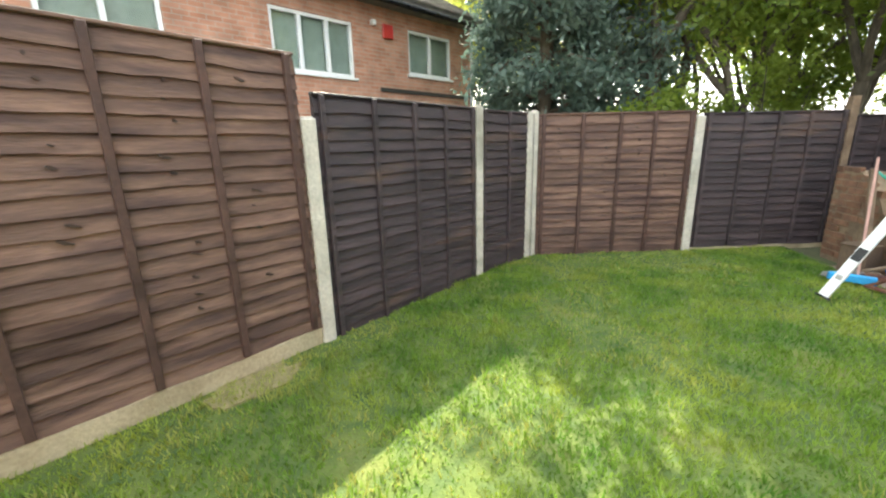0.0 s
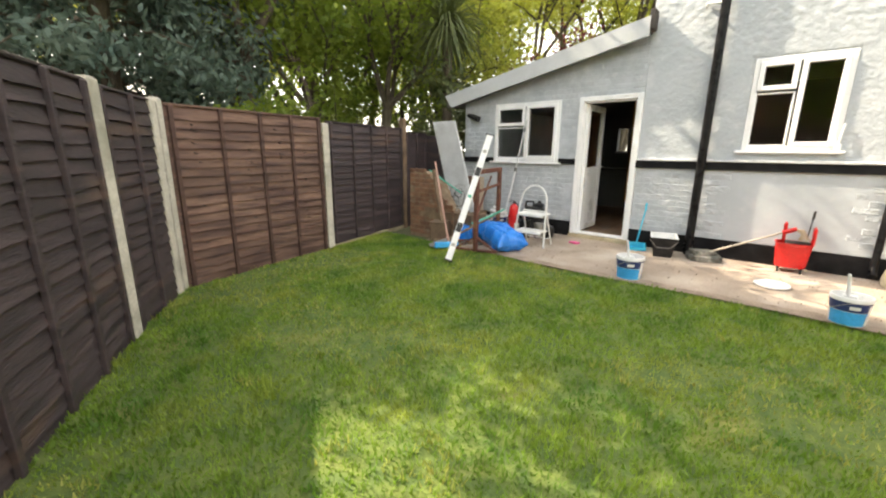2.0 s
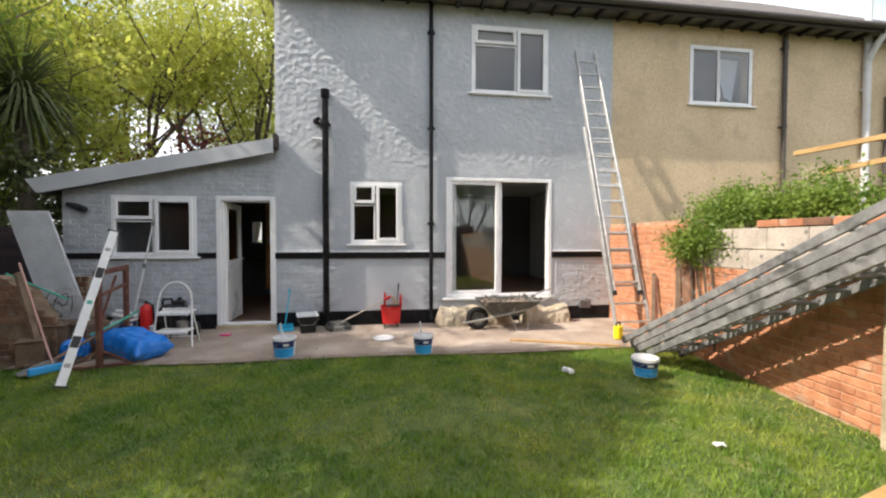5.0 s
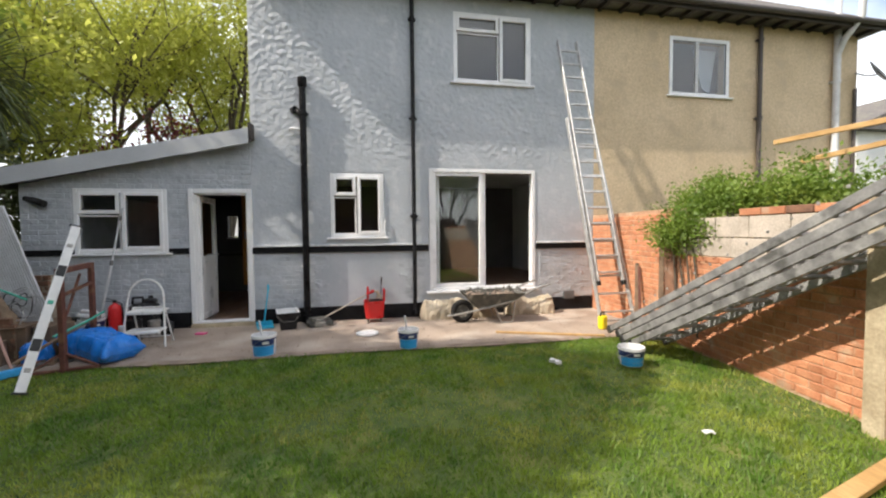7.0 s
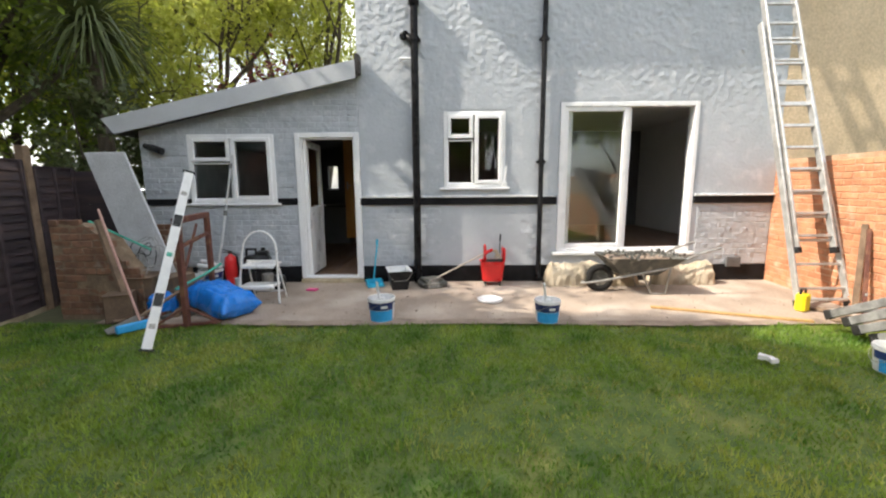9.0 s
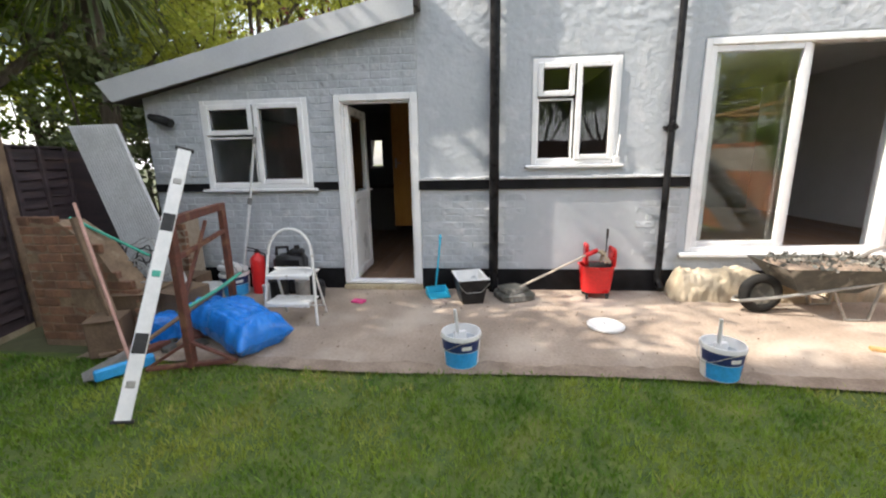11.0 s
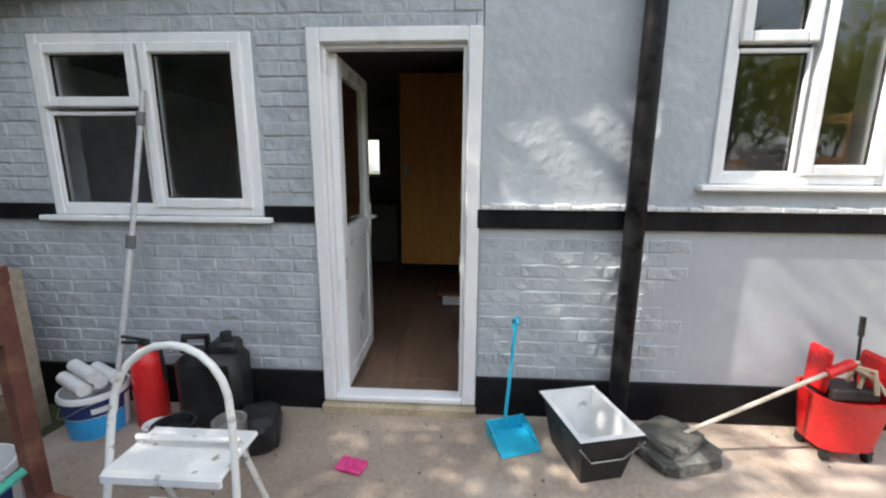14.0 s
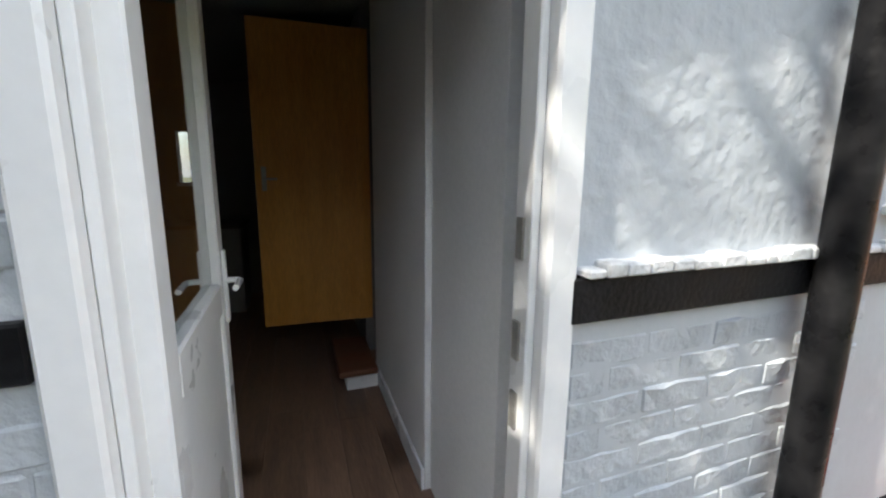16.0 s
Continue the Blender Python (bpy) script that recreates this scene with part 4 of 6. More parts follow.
# ---- garden wall of orange brick ----
GW = empty("garden_wall", "orange brick garden wall with pale concrete blocks on top", "wall", kind="structure")
gm = Matrix.Translation((X0, -3.30, 0)) @ Matrix(((-0.9942, 0.1074 * -1, 0, 0), (0.1074, -0.9942, 0, 0), (0, 0, 1, 0), (0, 0, 0, 1)))
Shape().box((0, 0.0, -0.1), (2.28, 0.20, 1.70), 0, gm).done("core_near_house", MORTAR_DUSTY, GW)
Shape().box((2.28, 0.0, -0.1), (9.8, 0.20, 1.125), 0, gm).done("core", MORTAR_DUSTY, GW)
Shape().box((2.17, -0.06, -0.1), (2.36, -0.002, 1.52), 0.01, gm).done("pier", BRICK_BROWN, GW)
rngb = random.Random(8)
for r, (z0, z1) in enumerate(((1.13, 1.335), (1.345, 1.56))):
    u = 2.30 - (0.22 if r else 0)
    while u < 9.7:
        a = max(u, 2.30)
        if u + 0.44 - a > 0.05:
            Shape().box((a, 0.002 + rngb.uniform(-0.004, 0.004), z0), (u + 0.432, 0.15, z1), 0.006, gm).done("concrete_block", BLOCK, GW)
        u += 0.444
u = 3.3
tone = [BRICK_ORANGE, BRICK_ORANGE, BRICK_BROWN, BRICK_ORANGE, BRICK_ORANGE]
k = 0
while u < 9.4:
    Shape().box((u, -0.01, 1.565), (u + 0.245, 0.12, 1.635), 0.006, gm).done("coping_brick", tone[k % 5], GW)
    u += 0.255
    k += 1
tagged(Shape().box((-0.07, -0.17, -0.3), (0.07, -0.03, 1.70), 0.008, gm @ Matrix.Translation((4.66, 0, 0))).done("fence_post", GRAVEL), "weathered tan concrete post against the brick garden wall", "post", "concrete fence posts")


# ---- red brick house beyond the fence ----
rh = Matrix.Translation((-1.22, 11.0, 0)) @ Matrix(((-0.559, -0.829, 0, 0), (-0.829, 0.559, 0, 0), (0, 0, 1, 0), (0, 0, 0, 1)))   # along: from the right corner leftwards; out: away from the garden
RH = empty("brick_house", "red brick semi-detached house with white windows", "house", rh)
holes = [(0.74, 2.08, 2.93, 3.83), (3.50, 5.12, 2.72, 3.72), (6.65, 7.98, 2.45, 3.6)]


def holes_box(s, u0, u1, z0, z1, holes, d):
    us = sorted({u0, u1, *[v for h in holes for v in h[:2]]})
    for a, b in zip(us, us[1:]):
        hit = [h for h in holes if h[0] < (a + b) / 2 < h[1]]
        if hit:
            s.box((a, 0, z0), (b, d, hit[0][2])).box((a, 0, hit[0][3]), (b, d, z1))
        else:
            s.box((a, 0, z0), (b, d, z1))


s = Shape()
holes_box(s, 0, 14, -1, 4.15, holes, 0.25)
s.box((0, 0.25, -1), (0.25, 6, 4.15))
s.done("wall", RED_HOUSE, RH)
Shape().box((0.25, 2.6, -1), (14, 2.8, 4.15)).done("inner_wall", ROOM_DIMMED, RH)
s = Shape()
s.poly([(-0.3, -0.35, 4.12), (-0.3, -0.35, 4.24), (-0.3, 3.1, 6.2), (-0.3, 6.5, 4.24), (-0.3, 6.5, 4.12)], (14.5, 0, 0))
s.done("roof", ROOF_TILE, RH)
s = Shape()
for k in range(20):
    f = k / 20
    s.bar((-0.3, -0.35 + f * 3.45, 4.26 + f * 1.96), (14.2, -0.35 + f * 3.45, 4.26 + f * 1.96), 0.02, 0.1, up=(0, -0.5, 0.87))
s.done("tile_courses", ROOF_TILE, RH)
Shape().tube([(-0.3, -0.40, 4.12), (14.2, -0.40, 4.12)], 0.055, 8).done("gutter", PIPE_BLACK, RH, True)
for (a, b, c, dd), lights in zip(holes, (2, 3, 2)):
    w = new("window")
    w.parent = RH
    s = Shape()
    t = 0.06
    s.box((a, 0.02, c), (a + t, 0.10, dd), 0.004).box((b - t, 0.02, c), (b, 0.10, dd), 0.004).box((a + t, 0.021, c), (b - t, 0.10, c + t), 0.004).box((a + t, 0.021, dd - t), (b - t, 0.10, dd), 0.004)
    for k in range(1, lights):
        u = a + (b - a) * k / lights
        s.box((u - 0.035, 0.015, c + t), (u + 0.035, 0.10, dd - t), 0.004)
    s.done("frame", WHITE_PVC, w)
    Shape().box((a + t, 0.05, c + t), (b - t, 0.056, dd - t)).done("pane", GLASS, w).visible_shadow = False
    Shape().box((a - 0.05, -0.05, c - 0.05), (b + 0.05, 0.03, c - 0.002), 0.004).done("sill", WHITE_PVC, w)
    Shape().box((a + 0.01, 0.13, c + 0.01), (b - 0.01, 0.15, dd - 0.01)).done("blind", surf("pale green net curtain", (0.32, 0.40, 0.34), (0.42, 0.5, 0.44), 5, 0.9, 0.2), w)
Shape().box((2.52, -0.06, 3.55), (2.78, -0.001, 3.82), 0.015).done("alarm_box", RED_ALARM, RH)
Shape().box((0.2, -0.03, 2.52), (2.9, -0.001, 2.60), 0.004).done("band", SOFFIT, RH)
Shape().box((2.98, -0.12, 3.74), (3.08, -0.001, 3.84), 0.02).done("lamp", WHITE_PLASTIC, RH)
Shape().tube([(0.06, -0.08, -1), (0.06, -0.08, 4.1)], 0.04, 8).done("down_pipe", PIPE_GREY, RH, True)

# ---- trees ----
def leaf_quads(rng, centres, per, spread, size, droop=0.0, long=1.7):
    """Small four-cornered leaves scattered round the centres."""
    c = np.repeat(np.asarray(centres), per, 0)
    n = len(c)
    off = rng.normal(0, 1, (n, 3)) * np.asarray(spread)
    off[:, 2] -= droop * np.abs(off[:, 0] + off[:, 1])
    p = c + off
    a = rng.normal(0, 1, (n, 3))
    a[:, 2] -= droop * 1.5
    a /= np.linalg.norm(a, axis=1)[:, None]
    b = np.cross(a, rng.normal(0, 1, (n, 3)))
    b /= np.linalg.norm(b, axis=1)[:, None]
    s = rng.uniform(0.6, 1.3, n)[:, None] * size
    return np.stack([p - a * s * long * 0.5, p + b * s * 0.42, p + a * s * long * 0.5, p - b * s * 0.42], 1)


def grow(rng, s, p, way, length, r, depth, tips, lift=0.15, fork=3, steps=4, rough=0.22):
    """A limb that bends, tapers and forks; returns the ends of its twigs in tips."""
    pts, p, way = [Vector(p)], Vector(p), Vector(way).normalized()
    for _ in range(steps):
        way = (way + Vector((rng.uniform(-rough, rough), rng.uniform(-rough, rough), rng.uniform(-rough, rough) + lift * 0.3))).normalized()
        p = p + way * (length / steps)
        pts.append(p.copy())
    s.tube(pts, [r * (1 - 0.55 * i / steps) for i in range(steps + 1)], 6 if depth > 1 else 4)
    if depth <= 1:
        tips += [tuple(q) for q in pts[1:]]
    if depth == 0:
        return
    for k in range(fork):
        f = pts[rng.randint(max(1, steps // 2), steps)]
        turn = Vector((rng.uniform(-1, 1), rng.uniform(-1, 1), rng.uniform(-0.15, 0.8)))
        grow(rng, s, f, way * 0.55 + turn * 0.8, length * rng.uniform(0.5, 0.75), r * 0.5, depth - 1, tips, lift, fork, steps, rough)


def tree(label, x, y, h, r, mat, seed, per=26, spread=0.28, size=0.075, depth=3, fork=3, lean=(0, 0), stems=1, name="tree", bare=0.42, category="tree", fill=0, floor_z=0.0, wide=1.0):
    rng, nrng = random.Random(seed), np.random.default_rng(seed)
    t = empty(name, label, category, pose(x, y, floor_z - 0.06), "garden trees")
    s, tips = Shape(), []
    for k in range(stems):
        a = math.tau * k / max(1, stems) + seed
        off = Vector((math.cos(a), math.sin(a), 0)) * (0.0 if stems == 1 else 0.18)
        way = Vector((lean[0] + off.x * 1.6, lean[1] + off.y * 1.6, 1))
        pts = [off + way * (h * bare * f) for f in (0, 0.35, 0.7, 1.0)]
        pts = [pts[0]] + [q + Vector((rng.uniform(-0.06, 0.06), rng.uniform(-0.06, 0.06), 0)) for q in pts[1:]]
        s.tube(pts, [r * 1.25, r, r * 0.85, r * 0.7], 9)
        for j in range(fork + 1):
            f = pts[2] if j == 0 else pts[3]
            turn = Vector((rng.uniform(-1, 1), rng.uniform(-1, 1), 0)) * wide
            grow(rng, s, f, way.normalized() + turn * 0.8, h * (1 - bare) * rng.uniform(0.5, 0.65), r * 0.5, depth - 1, tips, fork=fork)
    s.done("trunk", BARK, t, True)
    q = leaf_quads(nrng, tips, per, (spread, spread, spread * 0.8), size)
    ob = many_faces("crown", q, mat, t)
    tagged(ob, kind="stuff")
    return t


def conifer(label, x, y, h, r, mat, seed, low=1.2, n=26000, shade_flare=0.0):
    """Drooping, ragged evergreen: whorls of boughs hung with sprays. Its top can be widened for shade."""
    rng, nrng = random.Random(seed), np.random.default_rng(seed)
    t = empty("conifer", label, "tree", pose(x, y, -0.06), "garden trees")
    s = Shape().tube([(0, 0, 0), (0.05, 0, h * 0.5), (0.02, 0.04, h)], [0.15, 0.10, 0.02], 9)
    ends = []
    z = low
    while z < h - 0.2:
        R = r * (1 - ((z - low) / (h - low)) ** 2.4) * rng.uniform(0.75, 1.15) * (1 + shade_flare * min(1.0, max(0.0, (z - 4.4) / 0.8))) + 0.15
        for k in range(6):
            a = rng.uniform(0, math.tau)
            tip = Vector((R * math.cos(a), R * math.sin(a), z + rng.uniform(-0.35, 0.25)))
            mid = Vector((tip.x * 0.55, tip.y * 0.55, z + 0.15))
            s.tube([(0, 0, z), mid, tip], [0.035, 0.022, 0.006], 5)
            for f in (0.45, 0.65, 0.8, 0.92, 1.02):
                q = mid.lerp(tip, (f - 0.45) / 0.57)
                ends.append((q.x, q.y, q.z))
        z += 0.24
    s.done("trunk", BARK, t, True)
    per = max(6, n // len(ends))
    tagged(many_faces("crown", leaf_quads(nrng, ends, per, (0.17, 0.17, 0.11), 0.062, 0.5, 2.2), mat, t), kind="stuff")
    return t


def shrub(label, pts, per, spread, size, mat, seed, name="shrub"):
    nrng = np.random.default_rng(seed)
    rng = random.Random(seed)
    base = pts[len(pts) // 2]
    t = empty(name, label, "shrub")
    s = Shape()
    for p in pts:
        foot = Vector((p[0] * 0.7 + base[0] * 0.3, p[1] * 0.85 + base[1] * 0.15, -0.1))
        s.tube([foot, Vector(p).lerp(foot, 0.5) + Vector((rng.uniform(-0.1, 0.1), rng.uniform(-0.1, 0.1), 0)), p], [0.025, 0.016, 0.006], 5)
    s.done("stems", BARK, t, True)
    c = []
    for p in pts:
        for _ in range(9):
            c.append((p[0] + rng.gauss(0, spread), p[1] + rng.gauss(0, spread), p[2] + rng.gauss(0, spread * 0.6)))
    tagged(many_faces("leaves", leaf_quads(nrng, c, per, (0.10, 0.10, 0.08), size), mat, t), kind="stuff")
    return t


# the first conifer's unseen upper crown is widened to shade the lawn
conifer("blue-green drooping conifer behind the fence", 0.42, 7.8, 9.6, 1.0, LEAF_BLUE, 1, 1.7, 36000, 1.5)
conifer("tall blue-green conifer with ragged boughs", 1.25, 8.5, 9.8, 1.35, LEAF_BLUE, 2, 1.6, 34000)
tree("tall garden tree with a dark straight trunk", 2.25, 7.9, 7.5, 0.17, LEAF_BLUE, 3, per=34, spread=0.30, size=0.07, bare=0.38)
tree("green tree with a leaning forked trunk", 3.9, 8.6, 5.8, 0.13, LEAF_MID, 4, per=34, lean=(0.12, 0.05), stems=2, bare=0.36)
tree("green tree with crooked bare boughs", 5.2, 8.0, 6.0, 0.15, LEAF_MID, 14, per=30, lean=(0.1, 0.0), bare=0.38)
tree("slim green tree behind the dark fence", 2.9, 10.2, 8.5, 0.12, LEAF_SPRING, 5, per=26, stems=2, size=0.09)
tree("slim yellow-green tree behind the fence", 6.3, 10.8, 8.0, 0.12, LEAF_SPRING, 6, per=28, stems=3, size=0.09)
tree("yellow-green spring tree with many stems", 12.6, 8.6, 9.2, 0.13, LEAF_SPRING, 7, per=54, stems=4, size=0.074, spread=0.38)
tree("yellow-green spring tree behind the extension", 15.0, 6.2, 10.5, 0.15, LEAF_SPRING, 8, per=54, stems=3, size=0.080, spread=0.4)
tree("yellow-green spring tree further back", 11.2, 12.6, 8.8, 0.14, LEAF_SPRING, 9, per=44, stems=3, size=0.065, spread=0.4)
tree("small dark red leaved tree", 11.0, 6.9, 4.9, 0.09, LEAF_PURPLE, 10, per=26, stems=2, size=0.08, depth=2)
tree("yellow-green tree far behind the fence", -0.6, 14.5, 8.5, 0.15, LEAF_SPRING, 11, per=30, size=0.12, spread=0.45)
tree("green tree far behind the fence", 4.2, 14.0, 9.0, 0.15, LEAF_MID, 12, per=30, size=0.12, spread=0.45)
tree("yellow-green tree far beyond the extension", 8.6, 15.5, 9.0, 0.15, LEAF_SPRING, 13, per=30, size=0.12, spread=0.45)
tree("yellow-green tree beyond the adjoining house", 14.5, -13.0, 8.6, 0.15, LEAF_SPRING, 15, per=30, size=0.12, spread=0.5)
tree("leafy green tree behind the back fence", 5.0, 11.6, 7.6, 0.13, LEAF_SPRING, 16, per=30, stems=2, size=0.10, spread=0.4, bare=0.25)
tree("yellow-green bushy tree behind the extension", 8.4, 9.6, 6.4, 0.11, LEAF_SPRING, 17, per=36, stems=3, size=0.09, spread=0.36, bare=0.3)
tree("leafy yellow-green tree further back", 1.8, 16.5, 9.5, 0.15, LEAF_SPRING, 18, per=34, size=0.14, spread=0.5, bare=0.25)
tree("leafy green tree far behind", 9.5, 19.0, 10.0, 0.16, LEAF_MID, 19, per=34, size=0.15, spread=0.55, bare=0.25)
tree("tall yellow-green tree beside the brick house", -0.75, 18.5, 8.0, 0.17, LEAF_SPRING, 23, per=16, size=0.11, spread=0.45, bare=0.3, stems=2)
tree("tall yellow-green tree behind the brick house", -3.4, 21.0, 9.0, 0.18, LEAF_SPRING, 24, per=16, size=0.12, spread=0.5, bare=0.4, stems=2)
for k, (tx, ty) in enumerate(((-9.2, 2.2), (-9.6, -7.5), (-8.8, -11.0))):
    tree("yellow-green garden tree across the lawn", tx, ty, 6.5, 0.15, LEAF_SPRING, 40 + k, per=36, size=0.13, spread=0.5, bare=0.2)
tree("green garden tree across the lawn", -10.5, -1.0, 8.0, 0.17, LEAF_MID, 25, per=40, size=0.13, spread=0.5, bare=0.2)
tree("green garden tree across the lawn", -13.0, -4.5, 7.5, 0.17, LEAF_MID, 26, per=40, size=0.13, spread=0.5, bare=0.2)
rs = random.Random(4)
shrub("mixed green shrubs growing over the fence", [(1.6 + 0.33 * k, 6.75 + rs.uniform(-0.2, 0.5) + 0.16 * k, rs.uniform(1.5, 2.6)) for k in range(13)], 34, 0.26, 0.06, LEAF_MID, 20)
shrub("tall mixed green shrubs behind the corner of the garden", [(4.4 + 0.35 * k, 9.0 + rs.uniform(-0.3, 0.8), rs.uniform(1.8, 4.2)) for k in range(16)], 34, 0.42, 0.085, LEAF_MID, 27)
shrub("dark green shrub beside the extension", [(5.3 + rs.uniform(-0.4, 1.6), 6.3 + rs.uniform(-0.1, 0.6), rs.uniform(0.8, 2.7)) for k in range(16)], 40, 0.25, 0.06, LEAF_PALM, 21)
shrub("fresh green shrub tumbling over the garden wall", [(3.15 - 0.15 * k, -3.32 + rs.uniform(-0.2, 0.12), 1.72 + rs.uniform(-0.05, 0.22)) for k in range(13)] + [(2.9 - 0.1 * k, -2.98, 1.45 - rs.uniform(0, 0.15)) for k in range(4)], 120, 0.13, 0.027, LEAF_BUSH, 22)


def palm(x, y, top, R, seed):
    rng = random.Random(seed)
    t = empty("palm_tree", "cordyline palm with long drooping strap leaves", "palm tree", pose(x, y, -0.06))
    Shape().tube([(0, 0, 0), (0.06, 0.03, top * 0.6), (0, 0, top)], [0.13, 0.10, 0.09], 10).done("trunk", BARK, t, True)
    quads = []
    for k in range(420):
        a, e = rng.uniform(0, math.tau), rng.uniform(-0.7, 1.4)
        L = R * rng.uniform(0.75, 1.15)
        w = 0.022
        way = Vector((math.cos(a) * math.cos(e), math.sin(a) * math.cos(e), math.sin(e)))
        side = Vector((-math.sin(a), math.cos(a), 0)) * w
        p = Vector((0, 0, top - rng.uniform(0, 0.3)))
        for j in range(5):
            q = p + way * (L / 5)
            s0, s1 = side * (1 - 0.15 * j), side * (1 - 0.15 * (j + 1) - (0.2 if j == 4 else 0))
            quads.append([p - s0, p + s0, q + s1, q - s1])
            p, way = q, (way + Vector((0, 0, -0.30))).normalized()
    tagged(many_faces("fronds", [[tuple(v) for v in f] for f in quads], LEAF_PALM, t), kind="stuff")


palm(5.55, 6.35, 3.85, 1.15, 2)

# ---- kitchen seen through the open door ----
d = empty("inner_door", "orange varnished flush wooden door standing ajar", "door", pose(7.50, 2.56, 0.36, 0, 0, 88))
Shape().box((0, -0.02, 0), (0.76, 0.02, 2.05), 0.004).done("leaf", ORANGE_WOOD, d)
s = Shape().box((0.69, 0.021, 0.96), (0.72, 0.026, 1.12), 0.003)
s.tube([(0.705, 0.02, 1.04), (0.705, 0.06, 1.04), (0.62, 0.06, 1.04)], 0.008, 8)
s.done("handle", STEEL_DULL, d, True)
Shape().box((0.0, 0.021, 0.0), (0.10, 0.024, 2.05)).done("edge_board", ORANGE_WOOD, d)
st = empty("stair_step", "brown wooden step with a white riser", "step", pose(6.97, 2.56, 0.05))
Shape().box((0.02, 0.06, 0), (0.56, 0.26, 0.11), 0.004).done("riser", WHITE_PVC, st)
Shape().box((-0.02, 0.06, 0.111), (0.56, 0.31, 0.15), 0.008).done("tread", surf("red brown stair wood", (0.14, 0.055, 0.03), (0.2, 0.085, 0.045), 5, 0.5, 0.2), st)
cab = empty("kitchen_cupboard", "dark kitchen base cupboard against the far wall", "cupboard", pose(8.9, 3.6, 0.05))
Shape().box((0, 0, 0), (0.6, 1.7, 0.86), 0.006).done("body", ROOM_DIMMED, cab)
Shape().box((-0.03, -0.02, 0.861), (0.62, 1.72, 0.90), 0.006).done("worktop", SOFFIT, cab)

# ---- paint tubs and buckets ----
def tub(label, x, y, r=0.135, h=0.27, level=0.8, brush=False, turn=0, body=None, tilt=0):
    t = empty("paint_tub", label, "bucket", pose(x, y, 0.0, 0, 0, turn), "paint tubs")
    r0 = r * 0.86
    s = Shape().lathe([(0, 0.004), (r0 - 0.01, 0.0), (r0, 0.006), (r, h - 0.035), (r + 0.008, h - 0.03), (r + 0.008, h - 0.012), (r + 0.004, h), (r - 0.004, h), (r - 0.006, h - 0.03), (r0 - 0.004, 0.02), (0, 0.02)], 32)
    s.done("pail", body or WHITE_PLASTIC, t, True)

    def wrap(nm, z0, z1, a0, a1, mat, out=0.002):
        s = Shape()
        n = 18
        vs = []
        for i in range(n + 1):
            a = radians(a0 + (a1 - a0) * i / n)
            row = []
            for z in (z0, z1):
                q = r0 + (r - r0) * z / (h - 0.035) + out
                row.append(s.bm.verts.new((q * math.cos(a), q * math.sin(a), z)))
            vs.append(row)
        for p, q in zip(vs, vs[1:]):
            s.bm.faces.new((p[0], q[0], q[1], p[1]))
        s.done(nm, mat, t, True)
    wrap("label_panel", 0.012, h * 0.52, 100, 310, BLUE_LABEL)
    wrap("label_band", h * 0.535, h * 0.86, 80, 330, NAVY)
    wrap("label_splash", h * 0.62, h * 0.74, 165, 195, WHITE_PLASTIC, 0.004)
    wrap("label_paint_run", 0.02, h * 0.8, 225, 245, WHITE_PLASTIC, 0.004)
    Shape().lathe([(0, h * level), (r * 0.95, h * level)], 28).done("paint", PAINT_GREY, t)
    pts = [((r + 0.012) * math.cos(a), (r + 0.012) * math.sin(a), h - 0.03 - 0.09 * math.sin(a * 1.0) ** 2) for a in np.linspace(0, math.pi, 12)]
    Shape().tube(pts, 0.003, 6).done("bail", STEEL_DULL, t, True)
    if brush:
        s = Shape().tube([(0.02, 0.01, h * level - 0.02), (0.0, 0.03, h + 0.05), (-0.02, 0.05, h + 0.17)], [0.012, 0.014, 0.010], 8)
        s.box((0.0, -0.04, h * level - 0.02), (0.03, 0.05, h * level + 0.06), 0.004)
        s.done("brush", WHITE_PLASTIC, t, True)
    return t


tub("white and blue paint tub with a brush standing in grey paint", 3.50, 2.0, 0.135, 0.245, 0.72, True, 20)
tub("white and blue paint tub at the patio edge", 3.42, 0.30, 0.125, 0.235, 0.72, True, 10)
tub("blue and white paint tub standing on the lawn", 2.25, -1.95, 0.128, 0.20, 0.25, False, -10)
tub("blue paint tub among the clutter by the trestle", 4.22, 4.45, 0.16, 0.32, 0.3, False, 60)
t = tub("white paint tub with roller sleeves lying on top", 4.93, 4.60, 0.15, 0.26, 0.6, False, 50)
s = Shape()
for k, (yy, zz) in enumerate(((-0.07, 0.30), (0.0, 0.31), (0.07, 0.30), (0.02, 0.35))):
    s.tube([(-0.12, yy, zz), (0.12, yy + 0.02, zz + 0.01)], 0.033, 10)
tagged(s.done("roller_sleeves", WHITE_PLASTIC, m=pose(4.93, 4.60, 0.0, 0, 0, 60), smooth=True), "bundle of white paint roller sleeves on a tub", "rollers")
tagged(Shape().lathe([(0, 0.0), (0.15, 0.0), (0.165, 0.008), (0.165, 0.022), (0.155, 0.026), (0.15, 0.018), (0, 0.016)], 32).done("tub_lid", WHITE_PLASTIC, m=pose(4.19, 0.80, 0.002) @ Matrix.Diagonal((0.93, 0.93, 1, 1)), smooth=True), "round white plastic tub lid lying on the patio", "lid")

